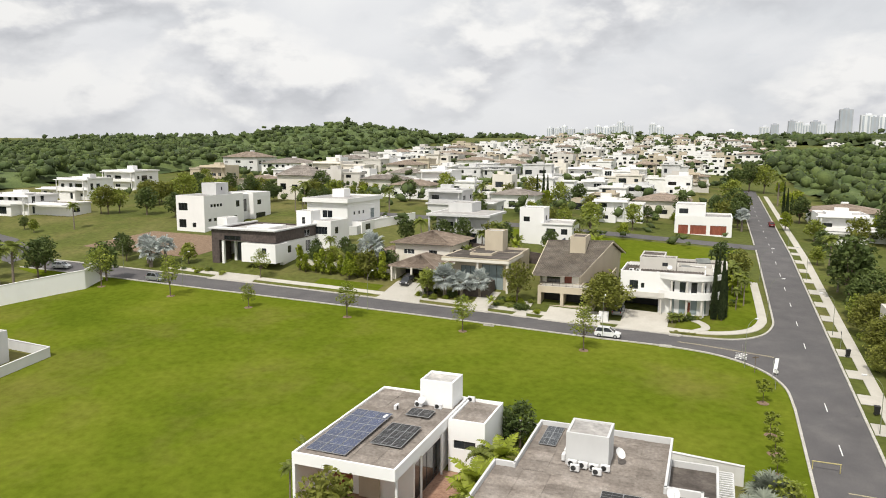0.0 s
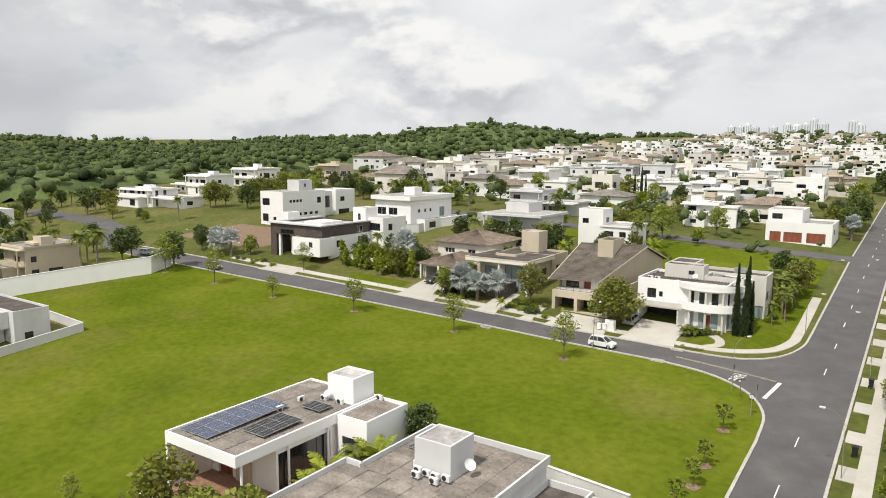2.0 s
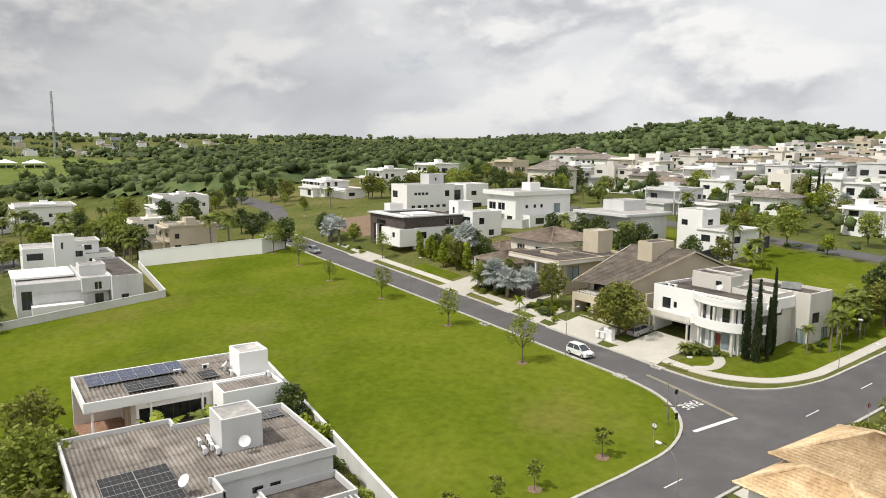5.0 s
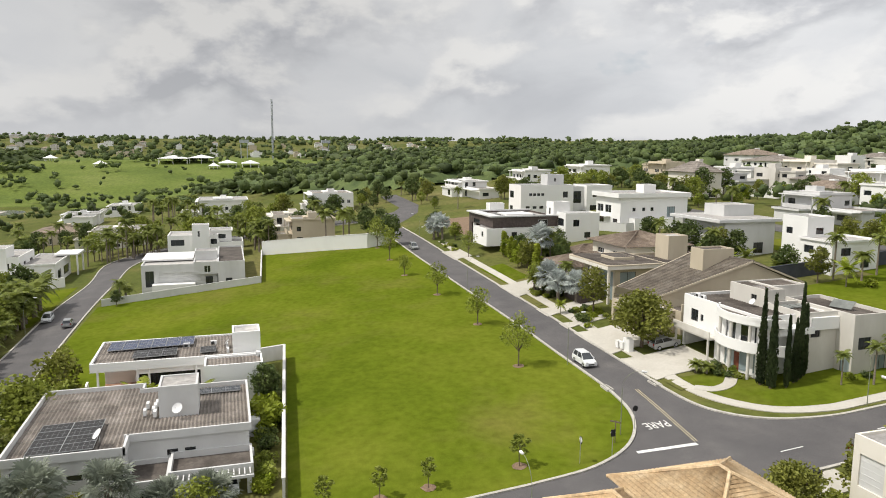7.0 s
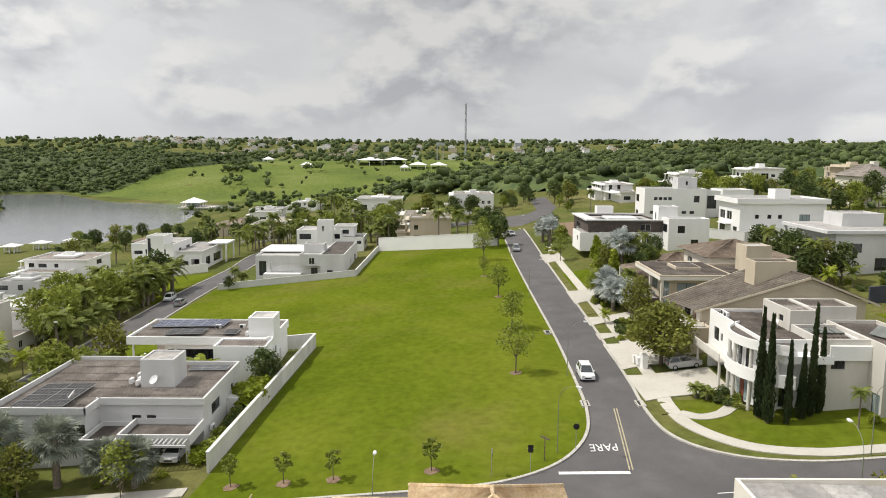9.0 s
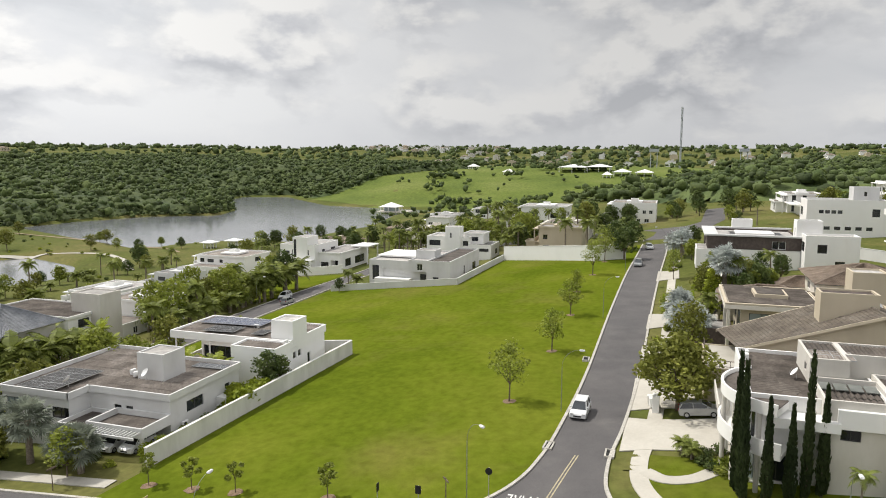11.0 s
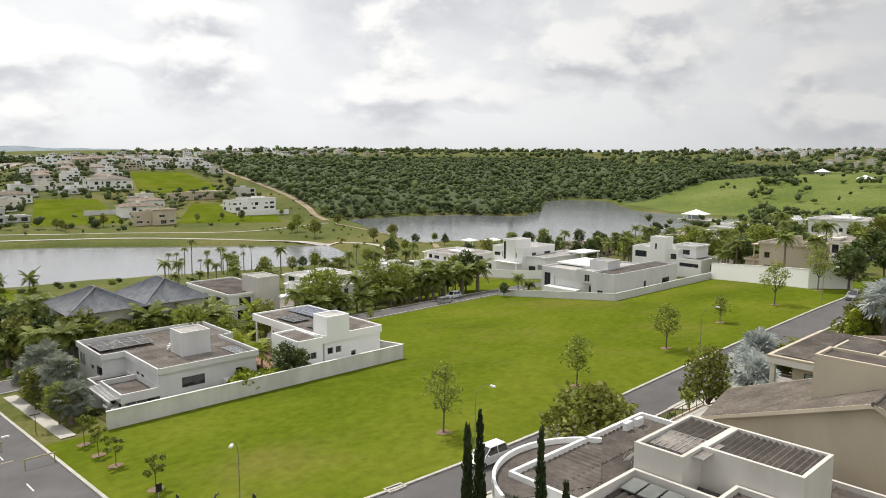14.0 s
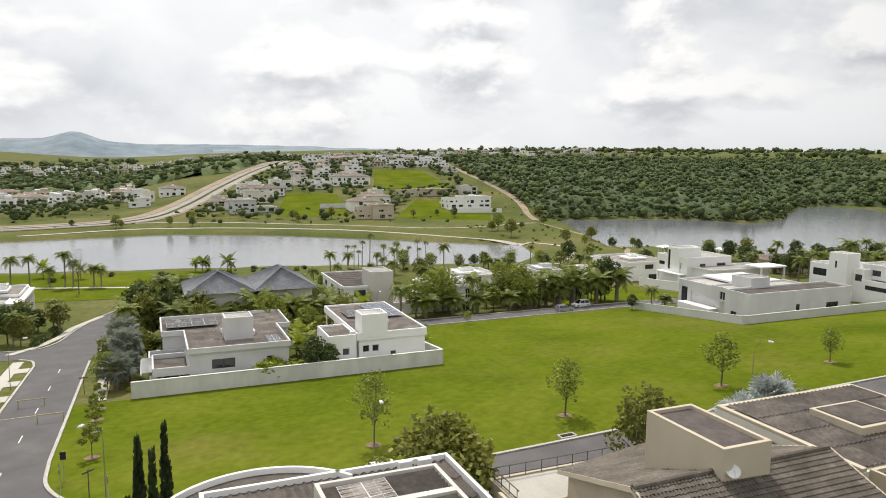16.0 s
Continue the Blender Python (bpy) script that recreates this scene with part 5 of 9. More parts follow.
def villa_beige_modern():
    h = House(-45, 138, "beige modern villa with canopy roofs and a square tower", BEIGE, z=8.3)
    h.block(-47.0, 131.6, -36.4, 141.0, 0, 6.2, {"S": [(0.8, 0.2, 2.4, 2.6, "c", 2), (5.6, 0.0, 4.4, 5.6, "c", 3), (1.2, 3.4, 3.0, 1.8, "c", 3)], "E": [(1.0, 3.0, 3.0, 2.6, "c", 2), (6, 3.2, 2.0, 1.4, "w", 2)], "W": [(3, 3.2, 2.0, 1.4, "w", 2)]}, roof=None)
    h.slab(-49.2, 129.6, -35.4, 141.0, 6.2, 6.75, OFFWHITE, name="roof_slab")
    sheet_roof(h.ob, -48.7 - h.x, 130.1 - h.y, -35.9 - h.x, 140.6 - h.y, 6.85, FIBRE_DARK, 0.42, "y", 0.22)
    for a, b, c, d in ((-49.2, 129.6, -35.4, 130.0), (-35.8, 130.0, -35.4, 141.0), (-49.2, 130.0, -48.8, 141.0)):
        h.slab(a, b, c, d, 6.76, 7.0, BEIGE, name="roof_edge")
    h.block(-47.4, 141.0, -36.0, 148.5, 0, 6.9, {"E": [(2, 3.2, 2.0, 1.4, "w", 2)], "N": [(3, 3.2, 2.0, 1.4, "w", 2)]}, "sheet", par=0.6, along="y", pitch=0.42, roofmat=FIBRE_DARK)
    h.slab(-42.0, 129.9, -41.6, 130.3, -1, 6.2, OFFWHITE, name="pillar")
    h.slab(-36.0, 129.9, -35.6, 130.3, -1, 6.2, OFFWHITE, name="pillar")
    h.slab(-44.6, 133.5, -40.0, 137.5, 6.76, 7.5, BEIGE, name="roof_light")
    h.slab(-44.3, 133.8, -40.3, 137.2, 7.51, 7.56, FIBRE_DARK, name="roof_light_cover")
    h.block(-45.0, 144.9, -41.0, 148.9, 5.6, 10.8, {}, "flat", par=0.25, name="water_tank_tower")
    h.block(-44.5, 126.5, -38.5, 131.0, 0, 2.8, {}, "flat", par=0.3, mat=BROWNWALL, name="garage")
    h.block(-51.4, 136, -47.4, 147, 0, 4.6, {"S": [(1, 1, 2, 1.4, "w", 2)]}, "flat", name="side_wing")
    return h


def villa_tile():
    h = House(-58, 142, "cream villa with hipped brown tile roofs and open garage", OFFWHITE, z=9.6)
    h.block(-65.5, 143.5, -52.5, 157.0, 0, 6.0, {"S": [(2.0, 3.6, 2.6, 1.1, "W", 3), (8, 3.6, 2.0, 1.1, "W", 2)], "E": [(2.0, 3.4, 2.0, 1.2, "w", 2), (7.0, 3.4, 2.0, 1.2, "w", 2)]}, "hip", rise=2.3, eave=1.0, roofmat=TILE_BROWN, pitch=0.5)
    h.block(-60.5, 131.0, -51.5, 143.4, 0, 2.9, {"S": [(0.8, 0.0, 6.6, 2.5, "o", 1, 5.0)], "E": [(3, 0.8, 2, 1.2, "w", 2)]}, "hip", rise=1.9, eave=1.1, roofmat=TILE_BROWN, pitch=0.5)
    for x in (-60.4, -56, -51.8):
        h.slab(x, 129.8, x + 0.35, 130.15, -1.0, 2.9, name="pillar")
    h.block(-70.5, 140.0, -65.5, 150.0, 0, 3.2, {}, "hip", rise=1.4, eave=0.8, roofmat=TILE_BROWN, pitch=0.5)
    return h


def villa_dark():
    h = House(-94, 137, "dark brown clad modern villa over a white base", WHITE, z=10.0)
    h.block(-100.5, 132.2, -87.6, 146.0, 0, 5.9, {"S": [(0.6, 0.2, 5.6, 5.2, "w", 4, 0.5), (7.0, 0.0, 5.0, 1.7, "o", 1, 3.0)], "E": [(2.0, 3.2, 1.4, 1.6, "w", 1), (9.4, 2.6, 2.2, 2.6, "W", 2)], "W": [(4, 3.2, 4, 1.6, "w", 3)]}, roof=None)
    h.block(-95.0, 127.4, -86.3, 132.2, 1.8, 5.9, {"S": [(5.2, 2.0, 1.2, 1.2, "w", 1)]}, "flat", par=0.2, name="white_box")
    h.block(-104.4, 129.4, -87.5, 146.1, 5.95, 8.4, {"E": [(11.6, 0.2, 2.4, 1.5, "W", 2)], "S": [(3.4, 0.1, 4.4, 1.0, "w", 3)]}, "flat", mat=BROWNWALL, par=0.45, name="upper_block")
    h.slab(-104.4, 129.4, -102.4, 133.6, -1.0, 5.94, BROWNWALL, name="fin_wall")
    h.slab(-101.9, 129.6, -101.3, 130.2, -1.0, 5.94, WHITE, name="pillar")
    h.slab(-93.4, 131.9, -88.0, 132.15, 5.0, 5.9, REDWOOD, name="wood_panel")
    h.slab(-104.9, 128.8, -87.2, 131.4, 8.42, 8.75, GREYWALL, name="roof_edge")
    h.slab(-104.9, 131.4, -104.1, 146.6, 8.42, 8.75, GREYWALL, name="roof_edge")
    h.slab(-88.0, 131.4, -87.2, 146.6, 8.42, 8.75, GREYWALL, name="roof_edge")
    h.slab(-99.0, 135.0, -93.0, 142.0, 8.0, 8.6, name="roof_upstand")
    h.block(-107.2, 135.0, -104.4, 139.0, 0, 10.4, {}, "flat", par=0.2, name="water_tank_tower")
    h.block(-92.2, 145.2, -88.2, 149.6, 0, 11.7, {"S": [(1.5, 8.6, 0.9, 1.6, "w", 1)]}, "flat", par=0.3, name="rear_block")
    h.block(-88.2, 146.1, -83.4, 155.0, 0, 9.4, {"S": [(0.6, 6.2, 3.2, 1.8, "w", 4)], "E": [(2, 6.2, 1.6, 1.6, "w", 2), (5, 3.4, 1.6, 1.4, "w", 2)]}, "flat", par=0.4, name="rear_wing")
    for k in range(6):
        h.slab(-101.6 + k * 0.7, 122.4 + k * 0.85, -99.8 + k * 0.7, 123.6 + k * 0.85, -2.4 + 0.4 * k - 0.5, -2.4 + 0.4 * k, CONCRETE, name="step")
    return h


def villa_grey_low():
    h = House(-112, 63, "pale grey cubic villa behind a low wall", GREYWALL, z=2.9)
    h.block(-118, 51.3, -100.6, 66.0, 0, 5.4, {"E": [(0.8, 0.4, 1.8, 3.6, "w", 2), (3.6, 0.9, 7.4, 2.6, "g", 1, 0.4)], "S": [(3, 0.3, 3, 2.4, "w", 2), (9, 2.9, 3, 1.2, "w", 2)]}, "flat", par=0.45)
    h.slab(-100.8, 53.6, -98.4, 62.6, -0.6, 1.2, WHITE, name="planter")
    h.block(-118, 62.4, -98.8, 67.55, 3.2, 6.0, {"E": [(2.2, 0.3, 1.4, 1.6, "W", 2)]}, "flat", par=0.4, name="upper_block")
    h.block(-106, 63.4, -100.4, 67.4, 0, 3.2, {"E": [(1.4, 0.2, 1.6, 2.2, "w", 2)]}, roof=None)
    h.block(-123.4, 67.6, -97.2, 73.4, 0, 6.2, {"E": [(1.6, 0.4, 1.4, 2.0, "w", 2)], "N": [(3.4, 1.4, 3.2, 2.0, "w", 3), (13.5, 1.4, 1.0, 2.2, "w", 1)]}, "flat", par=0.4, roofmat=FIBRE_DARK)
    h.block(-108.4, 62.6, -103.6, 67.5, 5.6, 7.8, {}, "flat", par=0.25, name="water_tank_tower")
    h.slab(-118.4, 50.9, -107.0, 62.0, 5.3, 5.7, WHITE, name="canopy")
    g = House(-140, 62, "white cubic villa with a tall water tower", WHITE, z=4.2)
    g.block(-145, 54.5, -134.6, 67.5, 0, 6.6, {"E": [(0.8, 3.8, 3.4, 1.6, "w", 3), (11.0, 4.0, 1.6, 1.4, "w", 2)], "N": [(3, 4, 3, 1.4, "w", 3)], "S": [(3, 4, 3, 1.4, "w", 3)]}, "flat", par=0.5)
    g.block(-136.2, 60.9, -132.4, 65.2, -1, 9.6, {"E": [(1.4, 7.4, 0.5, 1.5, "w", 1)]}, "flat", par=0.3, name="water_tank_tower")
    g.block(-144, 67.5, -134.0, 74, 0, 4.6, {"E": [(0.8, 2.6, 5.0, 0.9, "w", 4)], "N": [(2, 1.4, 3, 1.6, "w", 3)]}, "flat", par=0.5, name="side_wing")
    g.block(-143.6, 65.4, -137, 71.0, 4.4, 7.6, {"E": [(0.6, 0.8, 3.4, 1.2, "w", 3)]}, "flat", par=0.4, over=0.3, name="upper_block")
    return h


villa_solar(); villa_grey_roof(); villa_curved()
villa_gable(); villa_beige_modern(); villa_tile(); villa_dark(); villa_grey_low()

# near the main street's far side
east = House(30, 100, "cream house with tan clay tile roofs", OFFWHITE, z=4.6)
east.block(26.8, 90.2, 35, 95.2, 0, 6.4, {"W": [(2, 3.6, 2.0, 1.4, "w", 2)], "S": [(3, 3.6, 2, 1.4, "w", 2)]}, "hip", rise=1.7, eave=0.8, roofmat=TILE_TAN, pitch=0.4)
east.block(26.4, 95.2, 36, 103.8, 0, 7.2, {"W": [(2, 3.8, 2.0, 1.4, "w", 2), (5.4, 3.8, 2.0, 1.4, "w", 2)]}, "hip", rise=2.4, eave=0.8, roofmat=TILE_TAN, pitch=0.4)
cream = House(33, 118, "cream box-shaped villa with parapet roof", OFFWHITE, z=5.4)
cream.block(26.0, 115.8, 40, 126.4, 0, 7.2, {"W": [(2, 3.4, 2.6, 1.4, "w", 2), (7, 0.4, 2.4, 2.2, "w", 2), (1.4, 0.6, 1.2, 2.4, "W", 1)], "S": [(0.6, 3.2, 2.2, 2.6, "g", 1)]}, "sheet", par=0.5, along="y", pitch=0.5, roofmat=ROOFGREY)
dark = House(36, 84, "villa with dark corrugated roof and white parapet", WHITE, z=3.2)
dark.block(26.4, 76, 44, 89.5, 0, 6.2, {"W": [(2, 3, 2.4, 1.2, "w", 2), (7, 3, 2.4, 1.2, "w", 2)], "N": [(2, 3, 2.4, 1.2, "w", 2)]}, "sheet", par=0.4, along="x", pitch=0.5, roofmat=BROWNWALL)

VILLAS = [
    (-144.5, 215.6, -130, 226, 11.6, "OFFWHITE", "hip"), (-104, 250, -86, 264, 9.5, "WHITE", "flat"),
    (-228, 186, -204, 200, 7.4, "WHITE", "flat"), (-209, 242, -190, 256, 8.6, "BEIGE", "flat"), (-130, 278, -117, 290, 7.2, "WHITE", "hip"),
    (-69, 229, -54, 241, 6.0, "WHITE", "hip"), (-54, 272, -38, 284, 6.8, "WHITE", "flat"), (-33, 216, -18.7, 228, 6.6, "WHITE", "flat"),
    (-31, 270, -15, 282, 6.4, "GREYWALL", "flat"), (28, 212, 49, 232, 7.6, "WHITE", "flat"), (-64, 334, -40, 346, 7.0, "WHITE", "flat"), (-42, 350, -24, 362, 7.0, "WHITE", "flat"), (-11, 340, -2, 352, 7.0, "BEIGE", "flat"),
    (-214, 155, -181, 168.4, 6.0, "WHITE", "flat"), (-242, 219, -214, 234, 7.6, "WHITE", "flat"), (-250, 322, -228, 340, 10.0, "GREYWALL", "hip"),
    (-232, 98, -204, 117, 8.0, "WHITE", "flat"), (-282, 52, -246, 80, 8.4, "WHITE", "flat"), (-318, -6, -296, 12, 6.0, "WHITE", "flat"), (-368, 6, -340, 26, 6.0, "WHITE", "flat"), (-149, 83.5, -135, 100, 7.6, "BEIGE", "flat"), (-178, 78, -158, 98, 6.4, "OFFWHITE", "flat"), (-146, -27, -124, -5, 6.4, "WHITE", "flat"),
    (-92, -20, -70, 0, 6.0, "WHITE", "flat"), (-67, 8, -47.4, 22.6, 6.4, "WHITE", "flat"), (-250, 0, -232, 16, 6.6, "BEIGE", "hip"), (28, -22, 46, -3, 7.4, "WHITE", "flat"), 
    (-218, -292, -186, -272, 8.0, "WHITE", "flat"), (-139, -264, -116, -248, 8.6, "BEIGE", "flat"), (-74, -306, -46, -289, 8.0, "GREYWALL", "flat"), (-214, -346, -172, -332, 5.0, "BEIGE", "flat"), (-92, -376, -62, -360, 8.0, "WHITE", "hip"), (-168, -412, -138, -395, 9.5, "WHITE", "hip"),
    (-110, -16, -96, 2, 6.2, "GREYWALL", "flat"), (-214, 20, -194, 44, 7.0, "OFFWHITE", "flat"), (-206, -16, -188, 2, 5.5, "BEIGE", "hip"),
    (-84, 205, -62, 220, 7.2, "GREYWALL", "flat"), (-176, 290, -150, 306, 8.0, "OFFWHITE", "flat"), (-210, 300, -186, 318, 8.4, "WHITE", "hip"), (30, 240, 50, 262, 7.0, "WHITE", "hip"),
]
for k, (a, b, c, d, h, wall, style) in enumerate(VILLAS):
    villa(a, b, c, d, h, 100 + k, wall, style)


def villa_long():
    """Two white villas and a grey pavilion up the slope, built as staggered blocks."""
    h = House(-95, 173, "white two-storey villa with long parapet roof on the slope", WHITE, z=14.4, group="houses of the estate")
    h.block(-100.5, 163.6, -88.4, 183.0, 0, 8.0, {"S": [(0.7, 3.9, 3.0, 2.0, "W", 2), (4.6, 3.9, 3.0, 2.0, "W", 2), (0.7, 0.4, 3.4, 2.4, "w", 3), (8.6, 0.4, 2.2, 2.2, "w", 2)], "E": [(3.4, 4.6, 0.9, 0.9, "w", 1), (6.2, 4.6, 0.9, 0.9, "w", 1), (8.6, 4.6, 0.9, 0.9, "w", 1), (4.6, 1.2, 2.4, 1.0, "w", 2), (13.4, 1.0, 2.4, 4.6, "c", 3)]}, roof=None)
    h.block(-101.3, 162.6, -87.8, 183.6, 8.0, 9.1, {}, "flat", par=0.5, name="roof_band")
    h.block(-98.9, 174.4, -95.2, 178.0, 8.6, 10.9, {}, "flat", par=0.2, name="water_tank_tower")
    h.slab(-98.0, 162.2, -93.0, 163.5, 2.9, 3.1, WHITE, name="canopy")
    h.block(-88.4, 166.0, -85.4, 182.0, 0, 3.0, {"E": [(2, 0.6, 3, 1.6, "w", 3), (9, 0.6, 3, 1.6, "w", 3)]}, "flat", par=0.3, name="side_wing")
    g = House(-130, 164, "white two-storey villa with a row of small windows", WHITE, z=14.2, group="houses of the estate")
    g.block(-134.4, 152.6, -125.2, 169.6, 0, 9.6, {"S": [(0.8, 5.6, 3.0, 2.0, "w", 3), (0.8, 1.0, 2.4, 2.2, "w", 2), (5.2, 1.2, 1.2, 1.2, "w", 1)], "E": [(2.6 + 1.3 * k, 6.4, 1.0, 0.8, "w", 1) for k in range(4)] + [(13.6, 5.8, 1.6, 1.8, "w", 2)] + [(1.6 + 2.2 * k, 2.6, 1.3, 0.8, "w", 1) for k in range(6)]}, "flat", par=0.5)
    g.block(-133.0, 169.6, -126.6, 174.0, 0, 9.0, {"E": [(0.8, 4.0, 2.6, 3.6, "w", 2)]}, "flat", par=0.4, mat=GREYWALL, name="middle_block")
    g.block(-134.0, 174.0, -125.0, 182.6, 0, 9.4, {"E": [(2.0, 5.8, 2.0, 1.4, "w", 2), (1.2, 1.4, 4.8, 2.0, "w", 4)]}, "flat", par=0.4, name="rear_wing")
    g.block(-134.3, 163.0, -129.4, 168.4, 9.2, 12.5, {"E": [(2.2, 1.2, 0.6, 1.0, "w", 1)]}, "flat", par=0.25, mat=GREYWALL, name="upper_block")
    p = House(-58, 169, "pale grey pavilion house with a broad slab roof", GREYWALL, z=13.2, group="houses of the estate")
    p.block(-63.6, 164.0, -50.0, 176.0, 0, 6.9, {"S": [(1, 3.6, 3.4, 1.8, "w", 3), (6.6, 0.4, 4.0, 2.4, "w", 3)], "E": [(2, 3.6, 2.6, 1.6, "w", 2), (7, 0.5, 2.4, 2.2, "w", 2)]}, roof=None)
    p.slab(-65.6, 162.0, -49.2, 177.0, 6.9, 7.5, name="roof_slab")
    p.slab(-64.8, 162.6, -50.0, 176.4, 7.5, 7.56, ROOFGREY, name="roof_cover")
    p.block(-61.9, 168.0, -55.6, 175.4, 7.0, 9.9, {}, "flat", par=0.25, name="water_tank_tower")
    for x in (-65.2, -58.0):
        p.slab(x, 162.4, x + 0.4, 162.8, -1.5, 6.9, name="pillar")
    w = House(-40, 178, "white house with a tall block over a low wing", WHITE, z=13.2, group="houses of the estate")
    w.block(-44.6, 172.9, -38.4, 179.0, 0, 8.9, {"S": [(1.0, 5.4, 1.6, 1.2, "w", 2)], "E": [(2.0, 5.6, 1.8, 1.2, "w", 2)]}, "flat", par=0.4)
    w.block(-38.4, 171.4, -31.0, 182.0, 0, 5.4, {"S": [(1.0, 2.6, 2.2, 1.4, "w", 2), (4.6, 2.6, 1.6, 1.4, "w", 2)], "E": [(2, 2.6, 2.2, 1.4, "w", 2), (6.6, 0.3, 2.0, 2.2, "w", 2)]}, "flat", par=0.4, over=0.3, name="low_wing")
    a = House(-42, 13, "white villa with a tall stone-clad tower by the lower street", WHITE, z=-0.6, group="houses of the estate")
    a.block(-47.0, 2.0, -36.2, 22.0, 0, 6.0, {"N": [(1, 3.4, 2.6, 1.6, "w", 2), (6, 3.4, 2.6, 1.6, "w", 2), (5.4, 0, 3.6, 2.4, "o", 1, 3.0)], "E": [(2, 3.4, 2.4, 1.4, "w", 2), (8, 3.4, 2.4, 1.4, "w", 2), (14, 3.4, 2.4, 1.4, "w", 2)]}, "sheet", par=0.5, along="y", pitch=0.45, over=0.3, roofmat=FIBRE_DARK)
    a.block(-46.4, 17.6, -41.4, 24.4, 0, 9.2, {}, "flat", par=0.3, mat=PLASTER, name="stone_tower")
    w = House(-140, 16, "white cubic villa with a dark window slit above the lake", WHITE, z=-0.4, group="houses of the estate")
    w.block(-146.0, 8.0, -130.6, 20.0, 0, 7.4, {"E": [(0.8, 4.4, 2.4, 1.0, "w", 2), (4.0, 4.2, 0.9, 1.6, "w", 1), (8.4, 4.2, 1.4, 1.6, "w", 1), (5.0, 0.4, 3.4, 2.2, "w", 3)], "N": [(2, 4.2, 3.0, 1.4, "w", 3), (9, 4.2, 2.0, 1.4, "w", 2)]}, "flat", par=0.5)
    w.block(-137.6, 12.6, -130.2, 17.4, 0, 9.7, {"E": [(0.3, 3.6, 0.9, 5.4, "w", 1)]}, "flat", par=0.3, name="stair_tower")
    w.block(-152.0, 20.0, -132.6, 27.4, 0, 5.2, {"E": [(0.8, 0.3, 2.6, 1.8, "w", 2), (4.2, 0.3, 2.4, 2.4, "o", 1, 3.0)], "N": [(2, 0.4, 7.0, 2.4, "w", 4), (12, 0.4, 4.0, 2.4, "w", 3)]}, "flat", par=0.4, over=0.4, name="low_wing")
    w.slab(-132.6, 10.4, -128.4, 19.6, 2.7, 3.0, name="canopy")
    w.slab(-155.0, 24.6, -146.0, 30.6, 5.3, 5.7, name="canopy")
    for x, y in ((-154.6, 30.0), (-146.6, 30.0), (-128.9, 19.0), (-128.9, 10.8)):
        w.slab(x, y, x + 0.4, y + 0.4, -2.0, 5.3 if x < -140 else 2.7, name="pillar")
    return h


villa_long()
garage = House(-1, 214, "white villa with a row of red garage gates", WHITE)
garage.block(-9, 208, 6, 222, 0, 5.0, {"S": [(1.0, 0, 2.6, 2.5, "r", 1), (4.2, 0, 4.2, 2.5, "r", 1), (9.4, 0, 4.2, 2.5, "r", 1)], "E": [(3, 2, 3, 1.3, "w", 2)]}, "flat")
garage.block(-9, 210, -1, 222, 4.5, 8.0, {"S": [(1, 1, 2.4, 1.4, "w", 2)]}, "flat", name="upper_block")
# blue-grey hipped roofs by the lake
blue = House(-15, 22, "large villa with blue-grey hipped roofs below the lower street", PLASTER, z=-0.8)
blue.block(-16.0, 15.4, -4.8, 28.6, 0, 7.7, {"N": [(2, 3.6, 3, 1.6, "w", 3), (7, 3.6, 2.4, 1.6, "w", 2), (2, 0.4, 3, 2.2, "w", 3)], "E": [(2, 3.6, 2.4, 1.6, "w", 2), (8, 3.6, 2.4, 1.6, "w", 2)]}, "hip", rise=3.3, eave=1.0, roofmat=SLATE, pitch=0.5)
blue.block(-28.0, 14.0, -17.6, 28.0, 0, 7.7, {"N": [(1, 3.6, 3, 1.6, "w", 3), (6, 3.6, 3, 1.6, "w", 3)], "E": [(9, 3.6, 2.4, 1.6, "w", 2)]}, "hip", rise=3.5, eave=1.0, roofmat=SLATE, pitch=0.5)
blue.block(-17.6, 17.0, -16.0, 27.0, 0, 6.0, {}, "flat")
blue.slab(-27.0, 28.0, -5.0, 30.6, 3.1, 3.5, name="porch_roof")
for bx in (-26.4, -21.0, -15.4, -10.4, -5.6):
    blue.slab(bx, 30.0, bx + 0.4, 30.4, -1.0, 3.1, name="pillar")

def villa_colonnade():
    """White house with a tall open porch of columns beside the lower junction."""
    h = House(34, -6, "white villa with a tall columned porch near the lake", WHITE)
    h.block(29.5, -16.0, 42.0, 3.0, 0, 6.4, {"W": [(2, 0.2, 3, 2.6, "c", 3), (7, 0.2, 3, 2.6, "c", 3), (12, 3.2, 3, 2.0, "w", 3)], "N": [(2, 1, 3, 1.6, "w", 3), (7, 1, 3, 1.6, "w", 3)], "S": [(3, 3, 3, 1.4, "w", 2)]}, "flat", par=0.4, over=0.3)
    h.slab(26.4, -16.2, 29.5, 3.2, 5.7, 6.2, name="porch_roof")
    for k in range(7):
        h.slab(26.6, -16.0 + k * 3.1, 27.0, -15.6 + k * 3.1, -2, 5.7, name="pillar")
    return h


villa_colonnade()

# the town on the hill and the town beyond the lake
rng = random.Random(7)


